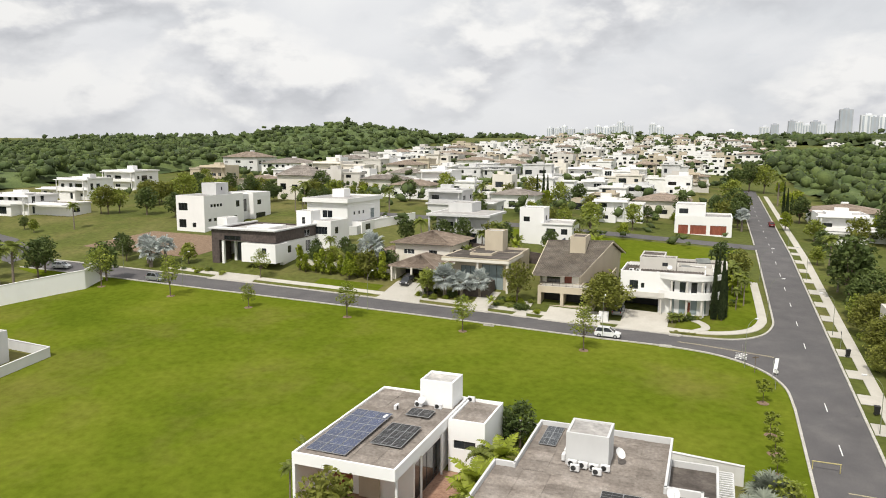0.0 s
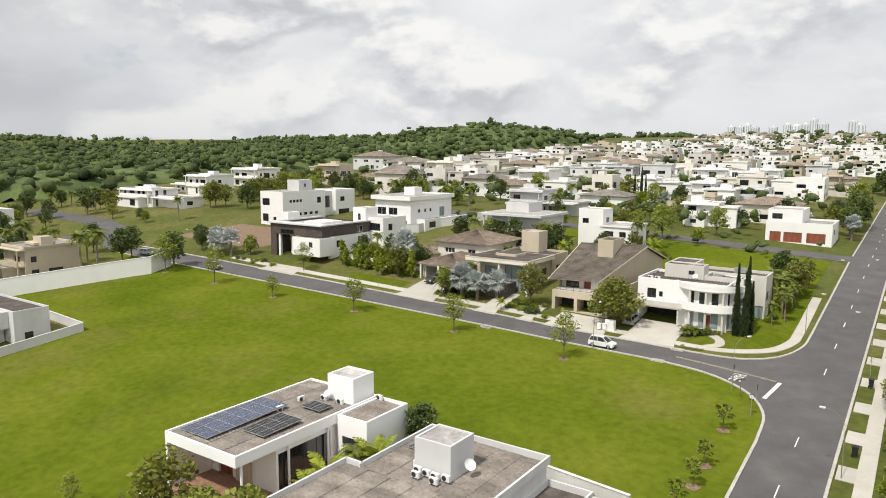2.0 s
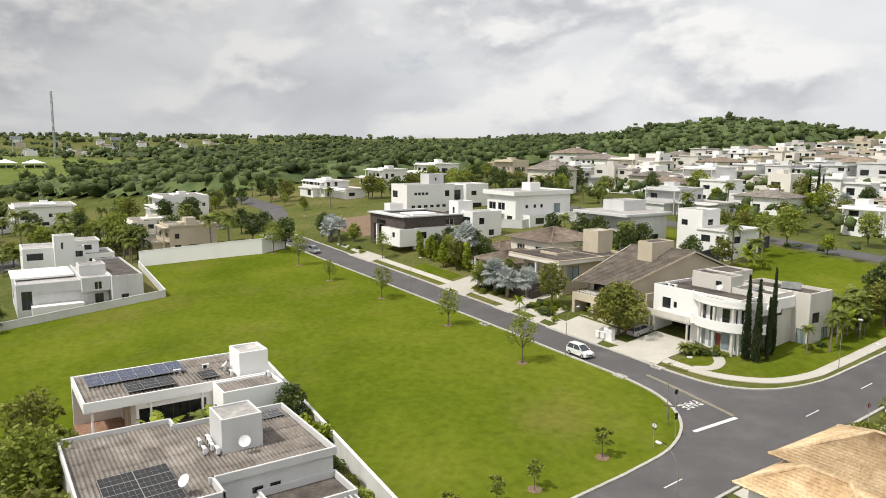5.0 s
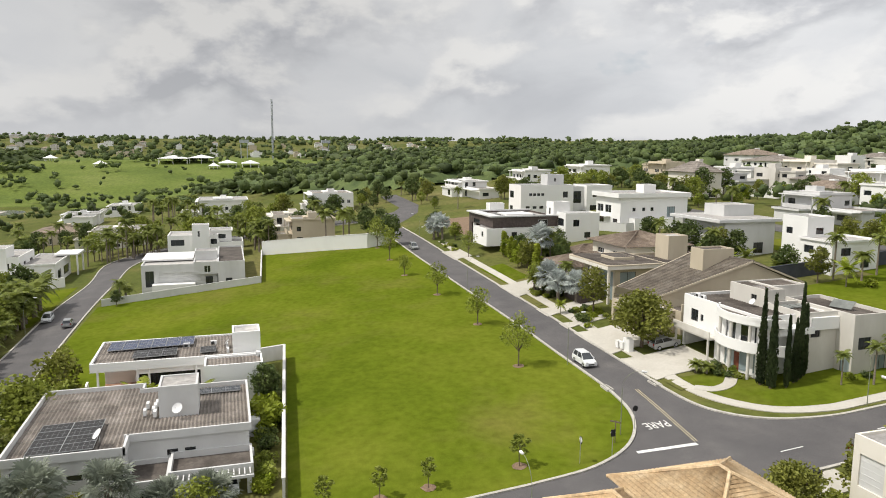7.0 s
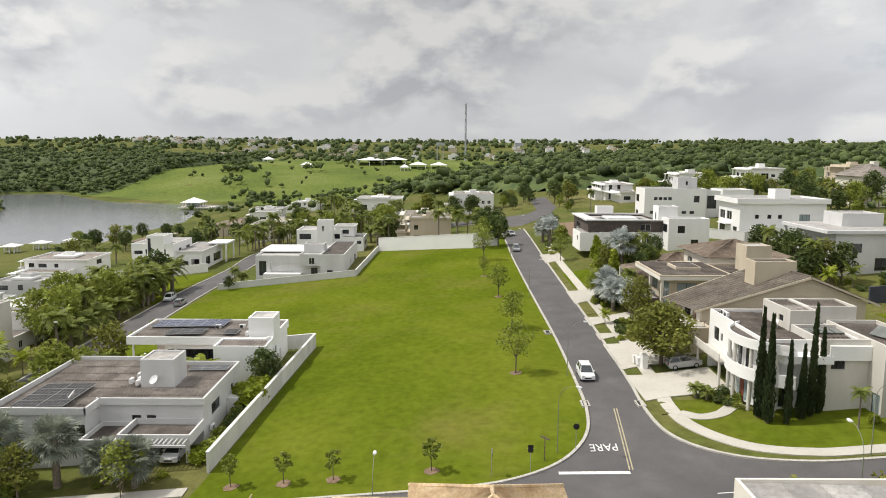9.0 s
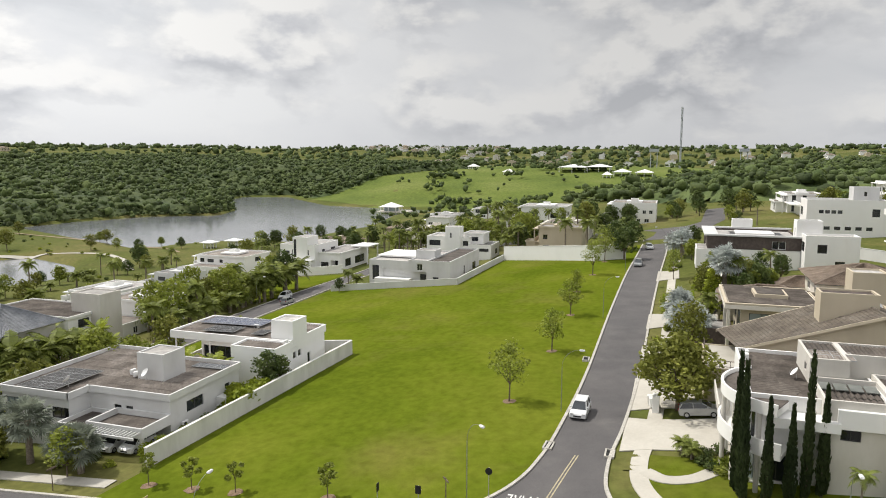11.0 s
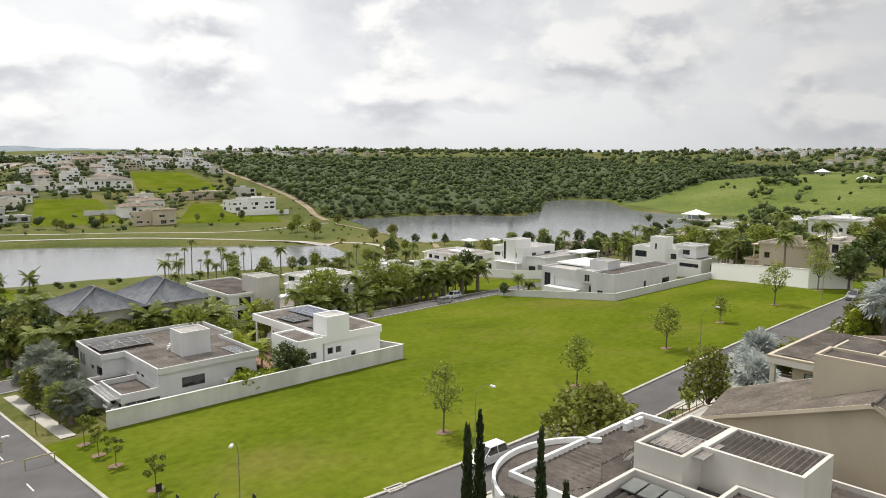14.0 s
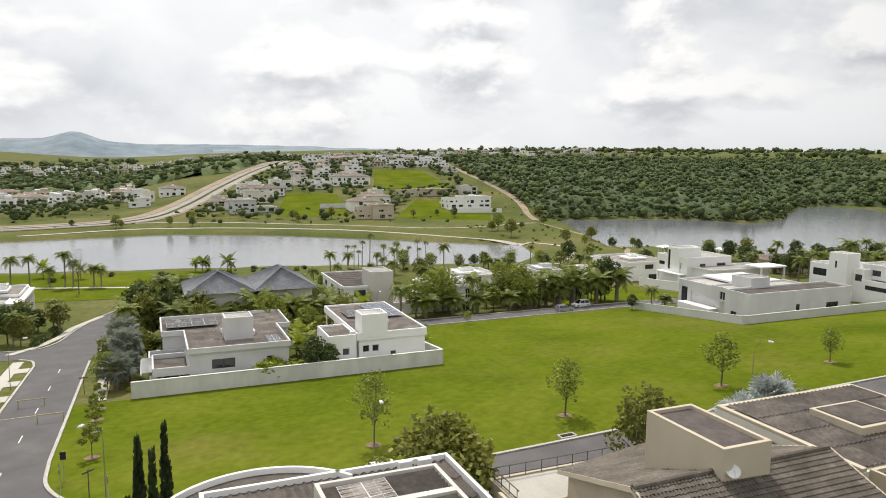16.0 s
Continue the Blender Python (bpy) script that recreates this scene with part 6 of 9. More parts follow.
def town(x0, x1, y0, y1, dx, dy, skip=0.15, keep=lambda x, y: True, hip=0.3, on="SE"):
    y = y0
    while y < y1:
        x = x0 + rng.uniform(0, 6)
        while x < x1:
            w, d = rng.uniform(13, 21), rng.uniform(11, 16)
            if rng.random() > skip and keep(x, y) and not any(a < x + w and x < c and b < y + d and y < e for a, b, c, e in SOLIDS):
                villa(x, y, x + w, y + d, rng.uniform(5.5, 8.5), rng.randrange(10 ** 6), rng.choice(["WHITE"] * 5 + ["OFFWHITE"] * 2 + ["PLASTER", "BEIGE", "GREYWALL"]), "hip" if rng.random() < hip else "flat", detail=False, on=on, gap=2.4)
            x += dx + rng.uniform(-2, 4)
        y += dy + rng.uniform(-2, 5)


town(-200, -14, 236, 330, 21, 21, 0.06, lambda x, y: not (-100 < x < -48 and 268 < y < 322) and x > -200 + (y - 240) * 0.3, hip=0.16)
town(-205, -10, 336, 400, 22, 23, 0.06, lambda x, y: x > -215 + (y - 300) * 0.1, hip=0.16)
PLOTS = [[(-180, -319), (-228, -295), (-195, -223), (-137, -247)], [(-96, -378), (-133, -356), (-118, -264), (-65, -270)], [(-205, -500), (-249, -494), (-237, -373), (-159, -366)]]


def open_land(x, y):
    """True off the highway, the forest track and the empty plots."""
    if y > -262 - 0.25 * max(0.0, x + 190) * (x < 0):
        return False
    if y < -432 and x > -64 + (y + 436) * 0.46:
        return False
    return abs(x + 64 - (y + 436) * 0.46) > 30 and x > -236 + (y + 333) * 0.3 and all(poly_dist(p, x + 8, y + 6) > 9 for p in PLOTS)


town(-240, 10, -425, -262, 25, 27, 0.06, open_land, on="N")


def far_town(name, spots, label):
    """Houses too far off to tell apart one by one, joined."""
    bms = [bmesh.new() for _ in range(6)]
    for x, y, w, d, h in spots:
        z = ground_z(x, y)
        SOLIDS.append((x, y, x + w, y + d))
        kind = rng.random()
        wall = bms[rng.choice((0, 0, 0, 3, 4))]
        box(wall, x, y, z - 4, x + w, y + d, z + h)
        box(wall, x + w * 0.2, y + d * 0.2, z + h, x + w * 0.55, y + d * 0.7, z + h + rng.uniform(0.8, 2.2))
        box(wall, x - w * 0.3, y + d * 0.1, z - 4, x, y + d * 0.8, z + h * 0.5)
        if kind >= 0.28:
            box(bms[5], x + 0.4, y + 0.4, z + h - 0.2, x + w - 0.4, y + d - 0.4, z + h + 0.05)
            box(bms[5], x - w * 0.3 + 0.3, y + d * 0.1 + 0.3, z + h * 0.5 - 0.2, x - 0.1, y + d * 0.8 - 0.3, z + h * 0.5 + 0.05)
        if kind < 0.28:
            e = 0.8
            a, b = [(x - e, y - e), (x + w + e, y - e), (x + w + e, y + d + e), (x - e, y + d + e)], (x + w / 2, y + d / 2, z + h + 2.4)
            for k in range(4):
                p, q = a[k], a[(k + 1) % 4]
                f = bms[1].faces.new([bms[1].verts.new(c) for c in ((*p, z + h + 0.1), (*q, z + h + 0.1), b)])
        for yy in (y - 0.05, y + d + 0.05):
            for v in range(2):
                u = 0.8
                while u < w - 2:
                    ww = rng.uniform(1.2, 3.0)
                    z0 = z + 0.9 + v * h * 0.48
                    box(bms[2], x + u, min(yy, yy + 0.02), z0, x + u + ww, max(yy, yy + 0.02), z0 + 1.3)
                    u += ww + rng.uniform(1.2, 3)
    for bm, mt in zip(bms, (WHITE, TILE_BROWN, GLASS, PLASTER, BEIGE, FIBRE_DARK)):
        tagged(finish(name, bm, mt), label, "houses", kind="stuff")


def spots_in(x0, x1, y0, y1, dx, dy, skip, keep=lambda x, y: True):
    out = []
    y = y0
    while y < y1:
        x = x0 + rng.uniform(0, 8)
        while x < x1:
            if rng.random() > skip and keep(x, y):
                out.append((x, y + rng.uniform(-3, 3), rng.uniform(10, 18), rng.uniform(9, 14), rng.uniform(4, 7.5)))
            x += dx + rng.uniform(-3, 6)
        y += dy
    return out


far_town("far_houses", spots_in(-205, 0, 408, 560, 22, 24, 0.08) + spots_in(-190, 40, 562, 1000, 27, 32, 0.1) + spots_in(30, 200, 900, 1100, 40, 60, 0.2), "pale houses of the far hilltop district")
far_town("far_houses", spots_in(-330, 20, -900, -432, 23, 25, 0.06, open_land) + spots_in(10, 340, -520, -420, 21, 22, 0.06) + spots_in(60, 340, -420, -375, 24, 24, 0.3) + spots_in(-900, 200, -1250, -960, 40, 50, 0.2), "pale houses of the district beyond the lake")
far_town("far_houses", spots_in(-1300, -960, -250, 420, 48, 60, 0.3) + spots_in(-1480, -1330, -520, -220, 34, 30, 0.2), "pale houses on the far horizon")


# ---- plants ----
def frame_of(d):
    d = d / np.linalg.norm(d)
    u = np.cross(d, (0.0, 0.0, 1.0)) if abs(d[2]) < 0.95 else np.array((1.0, 0.0, 0.0))
    u = u / np.linalg.norm(u)
    return d, u, np.cross(d, u)


def leaf_cloud(rs, centres, radii, per, size, flat=0.75):
    """Small four-cornered leaves scattered through round clumps, thickest near their skin."""
    P = []
    for c, r in zip(centres, radii):
        v = rs.normal(size=(per, 3)); v /= np.linalg.norm(v, axis=1)[:, None]
        rr = r * (0.55 + 0.5 * rs.random(per)) 
        P.append(np.array(c) + v * rr[:, None] * np.array((1, 1, flat)))
    P = np.vstack(P)
    n = len(P)
    a = rs.normal(size=(n, 3)); a[:, 2] *= 0.6; a /= np.linalg.norm(a, axis=1)[:, None]
    b = rs.normal(size=(n, 3)); b -= a * (a * b).sum(1)[:, None]; b /= np.linalg.norm(b, axis=1)[:, None]
    s = size * (0.6 + 0.8 * rs.random(n))[:, None]
    V = np.stack([P - a * s, P - b * s * 0.6, P + a * s, P + b * s * 0.6], 1).reshape(-1, 3)
    return V, np.arange(4 * n).reshape(-1, 4)


def broadleaf(name, seed, height, crown_r, mat, label, trunk=0.35, leaves=1300, size=0.2, clumps=18, category="tree", flat=0.8, stem=0.16, tall=None):
    """A tapered trunk with forking limbs under a crown of many small leaves in uneven clumps."""
    rs = np.random.RandomState(seed)
    e = thing(name, 0, 0, -500, label, category)
    base = height * trunk
    bm = bmesh.new()
    tube(bm, (0, 0, -0.5), (0.05, 0.03, base), stem, stem * 0.7, 7)
    tall = tall or (height - base) / 2
    C, Rr = [], []
    for k in range(clumps):
        ang = 2.4 * k + rs.uniform(-.4, .4)
        t = (k + 0.5) / clumps
        zc = base + (height - base) * (0.12 + 0.78 * t) + rs.uniform(-.2, .2)
        w = crown_r * math.sqrt(max(0.05, 1 - (2 * t * 0.92 - 0.75) ** 2)) * (0.3 + 0.5 * rs.random())
        c = (w * math.cos(ang), w * math.sin(ang), zc)
        C.append(c); Rr.append(crown_r * rs.uniform(0.26, 0.46))
        if k % 2 == 0:
            tube(bm, (0.05, 0.03, base * (0.75 + 0.25 * rs.random())), (c[0] * 0.9, c[1] * 0.9, c[2]), stem * 0.42, stem * 0.12, 5, cap=False)
    part("trunk", bm, BARK, e)
    V, F = leaf_cloud(rs, C, Rr, leaves // clumps, size, flat)
    place("crown", quick_mesh("crown", V, F, mat), e)
    return e


def frond(V, F, o, az, length, lift, droop, width, pairs, rs):
    """One feather frond: a rachis that arches, with leaflet blades on either side."""
    ca, sa = math.cos(az), math.sin(az)
    pts = []
    for k in range(pairs + 1):
        t = k / pairs
        r = length * t * (1 - 0.25 * droop * t)
        pts.append(np.array((o[0] + ca * r, o[1] + sa * r, o[2] + length * (lift * t - droop * t * t))))
    side = np.array((-sa, ca, 0.0))
    for k in range(pairs):
        a, b = pts[k], pts[k + 1]
        w = width * math.sin(math.pi * min(0.97, 0.12 + 0.85 * (k + 1) / pairs))
        for s in (1, -1):
            i = len(V)
            tip = side * s * w + (b - a) * 0.9 + np.array((0, 0, -0.28 * w + rs.uniform(-.05, .05)))
            V += [a, b, b * 0.5 + a * 0.5 + tip * 1.0 + (b - a) * 0.2, a + tip * 0.9]
            F.append((i, i + 1, i + 2, i + 3))
    i = len(V)
    up = np.array((0, 0, 0.04))
    for a, b in zip(pts, pts[1:]):
        i = len(V); V += [a - up, b - up, b + up, a + up]; F.append((i, i + 1, i + 2, i + 3))


def palm(name, seed, height, mat, label, fronds=18, length=3.0, stem=0.2, droop=0.75, lift=0.75, bulge=0.0):
    rs = np.random.RandomState(seed)
    e = thing(name, 0, 0, -500, label, "palm")
    bm = bmesh.new()
    lean = rs.uniform(-0.3, 0.3, 2)
    prev = None
    n = 7
    for k in range(n):
        t0, t1 = k / n, (k + 1) / n
        f = lambda t: (lean[0] * t * t, lean[1] * t * t, -0.5 + (height + 0.5) * t)
        tube(bm, f(t0), f(t1), stem * (1.25 - 0.4 * t0 + bulge * math.sin(3 * t0)), stem * (1.15 - 0.4 * t1 + bulge * math.sin(3 * t1)), 7)
    part("trunk", bm, PALMBARK, e)
    V, F = [], []
    for k in range(fronds):
        q = k / fronds
        frond(V, F, (lean[0], lean[1], height - 0.05), 2.4 * k + rs.uniform(-.2, .2), length * rs.uniform(0.85, 1.1), lift * (1.35 - 1.5 * q), droop * rs.uniform(0.8, 1.2), length * 0.24, 9, rs)
    place("crown", quick_mesh("crown", V, F, mat), e)
    return e


def fan_palm(name, seed, height, mat, label, leaves=58, length=1.6):
    """A silver fan palm: deeply cut fans on stalks in a full round head on a stout trunk."""
    rs = np.random.RandomState(seed)
    e = thing(name, 0, 0, -500, label, "palm")
    bm = bmesh.new(); tube(bm, (0, 0, -0.5), (0, 0, height), 0.30, 0.24, 9); part("trunk", bm, PALMBARK, e)
    V, F = [], []
    for k in range(leaves):
        az = 2.4 * k + rs.uniform(-.3, .3)
        elev = 1.35 - 2.05 * k / leaves + rs.uniform(-.15, .15)
        d, u, w = frame_of(np.array((math.cos(az) * math.cos(elev), math.sin(az) * math.cos(elev), math.sin(elev))))
        tw = rs.uniform(-0.7, 0.7)
        u, w = u * math.cos(tw) + w * math.sin(tw), w * math.cos(tw) - u * math.sin(tw)
        o = np.array((0, 0, height - 0.25 + rs.uniform(0, 0.4)))
        hub = o + d * length * rs.uniform(0.5, 0.95)
        i = len(V); V += [o - u * 0.03, hub - u * 0.02, hub + u * 0.02, o + u * 0.03]; F.append((i, i + 1, i + 2, i + 3))
        nb = 15
        for j in range(nb):
            am = -1.95 + 3.9 * (j + 0.5) / nb + rs.uniform(-.05, .05)
            ln = length * 0.62 * (0.72 + 0.28 * math.cos(am * 0.7)) * rs.uniform(0.85, 1.1)
            side = d * math.cos(am) + u * math.sin(am)
            perp = u * math.cos(am) - d * math.sin(am)
            i = len(V)
            tip = hub + side * ln - np.array((0, 0, 0.22 * ln)) + w * rs.uniform(-.08, .08)
            mid = hub + side * ln * 0.55 + w * 0.04 * (1 if j % 2 else -1)
            V += [hub, mid - perp * ln * 0.085, tip, mid + perp * ln * 0.085]
            F.append((i, i + 1, i + 2, i + 3))
    place("crown", quick_mesh("crown", V, F, mat), e)
    return e


def cypress(name, seed, height, r, label):
    """A narrow column of upright feathery sprays with two or three spires."""
    rs = np.random.RandomState(seed)
    e = thing(name, 0, 0, -500, label, "tree")
    bm = bmesh.new(); tube(bm, (0, 0, -0.5), (0, 0, height * 0.5), 0.14, 0.06, 6); part("trunk", bm, BARK, e)
    V, F = [], []
    for ox, oy, hh, n in ((0, 0, height, 1500), (r * 0.45, -r * 0.25, height * 0.82, 800), (-r * 0.4, r * 0.35, height * 0.7, 700)):
        for k in range(n):
            t = rs.uniform(0, 1) ** 1.15
            w = r * 0.72 * min(1.0, 0.5 + 2.5 * t) * max(0.0, 1 - t ** 1.9) ** 0.8 * (1 + 0.16 * math.sin(9 * t * hh / 3 + ox * 9)) + 0.03
            a, q = rs.uniform(0, 6.283), w * rs.uniform(0.45, 1.0)
            p = np.array((ox * (1 - 0.5 * t) + q * math.cos(a), oy * (1 - 0.5 * t) + q * math.sin(a), 0.15 + (hh - 0.5) * t))
            up = np.array((0.22 * math.cos(a) + rs.uniform(-.1, .1), 0.22 * math.sin(a) + rs.uniform(-.1, .1), 1.0)) * rs.uniform(0.22, 0.5)
            b = rs.uniform(0, 6.283)
            sd = np.array((math.cos(b), math.sin(b), 0.0)) * rs.uniform(0.05, 0.1)
            i = len(V); V += [p, p + up * 0.5 - sd, p + up, p + up * 0.45 + sd]; F.append((i, i + 1, i + 2, i + 3))
    place("crown", quick_mesh("crown", V, F, LEAF_CYPRESS), e)
    return e


def bush(name, seed, r, h, mat, label, leaves=420, size=0.13):
    rs = np.random.RandomState(seed)
    e = thing(name, 0, 0, -500, label, "shrub")
    C = [(rs.uniform(-.5, .5) * r, rs.uniform(-.5, .5) * r, h * rs.uniform(0.25, 0.65)) for _ in range(9)]
    V, F = leaf_cloud(rs, C, [min(r, h) * rs.uniform(0.35, 0.55) for _ in C], leaves // 9, size, 0.8)
    bm = bmesh.new()
    for c in C[:5]:
        tube(bm, (c[0] * .2, c[1] * .2, -0.2), c, 0.04, 0.02, 5)
    part("stems", bm, BARK, e)
    place("foliage", quick_mesh("foliage", V, F, mat), e)
    return e


KINDS = {
    "street": [broadleaf("street_tree", 11 + k, 5.6 + 0.5 * k, 2.1 + 0.15 * k, LEAF, "young street tree with an open airy crown on the lawn", 0.34, 1000, 0.15, 17, stem=0.10) for k in range(3)],
    "airy": [broadleaf("garden_tree", 36, 7.0, 3.1, LEAF_OLIVE, "open-crowned olive-green tree on a forked trunk", 0.3, 1700, 0.2, 20, stem=0.17)],
    "sapling": [broadleaf("sapling", 31 + k, 2.3 + 0.3 * k, 0.75, LEAF, "young sapling with a thin stem", 0.45, 380, 0.12, 8, stem=0.04) for k in range(2)],
    "round": [broadleaf("round_tree", 41 + k, 7.2, 4.0, LEAF_OLIVE, "dense round-crowned olive-green tree beside a driveway", 0.24, 4400, 0.22, 34, stem=0.26) for k in range(2)],
    "garden": [broadleaf("garden_tree", 51 + k, 6.0 + k, 2.7 + 0.3 * k, (LEAF, LEAF_DARK, LEAF_OLIVE, LEAF)[k], "leafy green garden tree between the villas", 0.26, 1150, 0.29, 20, stem=0.18) for k in range(4)],
    "dark": [broadleaf("shade_tree", 61 + k, 7.5 + k, 3.1, LEAF_DARK, "dark dense shade tree with a broad crown", 0.24, 1350, 0.29, 24, stem=0.22) for k in range(2)],
    "lime": [broadleaf("lime_tree", 71 + k, 5.0, 2.2, LEAF_LIGHT, "bright yellow-green leafy tree in a garden", 0.22, 1100, 0.24, 16, stem=0.14) for k in range(2)],
    "spire": [broadleaf("lime_tree", 171 + k, 5.2, 0.95, LEAF_LIGHT, "slim upright yellow-green tree in a planted row", 0.1, 900, 0.2, 18, flat=1.3, stem=0.08) for k in range(2)],
    "silver": [fan_palm("fan_palm", 81 + k, 3.0 + 1.3 * k, LEAF_SILVER, "silver-blue fan palm with stiff pleated leaves") for k in range(2)],
    "grey": [fan_palm("fan_palm", 85 + k, 2.6 + 1.0 * k, LEAF_GREY, "grey-green fan palm with deeply cut leaves") for k in range(2)],
    "palm": [palm("palm_tree", 91 + k, 5.5 + 1.6 * k, PALM_LEAF, "feathery green palm with arching fronds") for k in range(3)],
    "date": [palm("date_palm", 101 + k, 2.8 + k, PALM_LEAF, "stout palm with a wide spray of fronds", 26, 3.1, 0.3, 0.6, 0.8) for k in range(2)],
    "areca": [palm("clump_palm", 111 + k, 2.6, LEAF_LIGHT if k else PALM_LEAF, "slender clump palm with upright yellow-green fronds", 14, 2.2, 0.08, 0.7, 1.15) for k in range(2)],
    "royal": [palm("royal_palm", 121 + k, 10.0 + 2 * k, PALM_LEAF, "tall slender palm with a small crown", 13, 2.3, 0.17, 0.8, 0.6) for k in range(2)],
    "cypress": [cypress("cypress_tree", 131 + k, (9.4, 11.8)[k], (0.46, 0.5)[k], "tall slender dark cypress beside a white villa") for k in range(2)],
    "bush": [bush("shrub", 141 + k, 1.0, 1.1, (LEAF_DARK, LEAF, LEAF_LIGHT)[k], ("low dark green garden shrub", "low mid-green garden shrub", "bright yellow-green garden shrub")[k]) for k in range(3)],
    "limebush": [bush("shrub", 146, 1.25, 1.5, LEAF_LIGHT, "full yellow-green shrub along a garden wall", 900, 0.15)],
    "red": [broadleaf("tree", 151, 5.5, 2.6, LEAF_RED, "dark red-leaved garden tree", 0.2, 1700, 0.2, 18, stem=0.15)],
    "bare": [broadleaf("tree", 152, 11.0, 3.4, DRYBRUSH, "nearly leafless pale tree beside the lake", 0.45, 500, 0.10, 16, stem=0.15)],
}
USED = set()
trng = random.Random(5)


def plant(kind, x, y, s=1.0, which=None, dz=0.0):
    protos = KINDS[kind]
    p = protos[trng.randrange(len(protos)) if which is None else which]
    m = pose(x, y, ground_z(x, y) + dz, 0, 0, trng.uniform(0, 360))
    sc = s * trng.uniform(0.9, 1.1)
    if p not in USED:
        USED.add(p)
        p.matrix_basis = m @ Matrix.Diagonal((sc, sc, sc * trng.uniform(0.92, 1.08), 1))
        return p
    o = copy_thing(p, m)
    o.scale = (sc, sc, sc * trng.uniform(0.92, 1.08))
    return o


def clear(x, y, m=0.0):
    if y < 40 and 6.0 < x < 18.6 and y > -18:
        return False
    if MAIN_L - 1 - m < x < MAIN_R + 1 + m and 20 < y < 340:
        return False
    if -150 < x < 11 and 111.5 - m < y < 120.5 + m:
        return False
    if -170 < x < 11 and 33 - m < y < 47 + m:
        return False
    return not any(a - m < x < c + m and b - m < y < e + m for a, b, c, e in SOLIDS)


def scatter(x0, x1, y0, y1, n, kinds, smin=0.8, smax=1.2, m=0.3):
    k = tries = 0
    while k < n and tries < n * 12:
        tries += 1
        x, y = trng.uniform(x0, x1), trng.uniform(y0, y1)
        if clear(x, y, m):
            plant(trng.choice(kinds), x, y, trng.uniform(smin, smax)); k += 1


for k, (x, y, s) in enumerate(((-16.9, 106.0, 1.08), (-37.0, 107.5, 0.98), (-58.2, 107.1, 1.05), (-77.6, 105.6, 0.82), (-96.2, 106.6, 1.15), (-114.4, 107.4, 1.2))):
    plant("street", x, y, s)
    d = bmesh.new()
    bmesh.ops.create_circle(d, cap_ends=True, radius=0.8, segments=14)
    for v in d.verts:
        v.co = Vector((x + v.co.x * trng.uniform(.85, 1.1), y + v.co.y * trng.uniform(.85, 1.1), 0)); v.co.z = ground_z(v.co.x, v.co.y) + 0.05
    tagged(finish("soil_patch", d, SOIL), "bare reddish soil round a tree's foot", kind="structure")
plant("dark", -117.5, 111.8, 1.05, 0); plant("dark", -136, 112.8, 1.1)
for x, y, s in ((8.0, 77.1, 1.35), (8.1, 82.0, 1.2), (8.0, 86.6, 1.25), (7.7, 95.7, 1.35)):
    plant("sapling", x, y, s)
    d = bmesh.new()
    bmesh.ops.create_circle(d, cap_ends=True, radius=0.75, segments=14)
    for v in d.verts:
        v.co = Vector((x + v.co.x * trng.uniform(.8, 1.1), y + v.co.y * trng.uniform(.8, 1.1), 0)); v.co.z = ground_z(v.co.x, v.co.y) + 0.06
    tagged(finish("soil_patch", d, SOIL), "bare reddish soil round a sapling's foot", kind="structure")
for x, y, s, w in ((1.6, 128.5, 1.02, 1), (2.9, 128.8, 1.08, 0), (3.4, 130.5, 0.92, 0), (2.2, 133.4, 1.06, 1), (2.7, 132.2, 0.98, 0), (1.6, 134.6, 1.0, 0)):
    plant("cypress", x, y, s, w)
plant("round", -16.4, 124.2, 1.12)
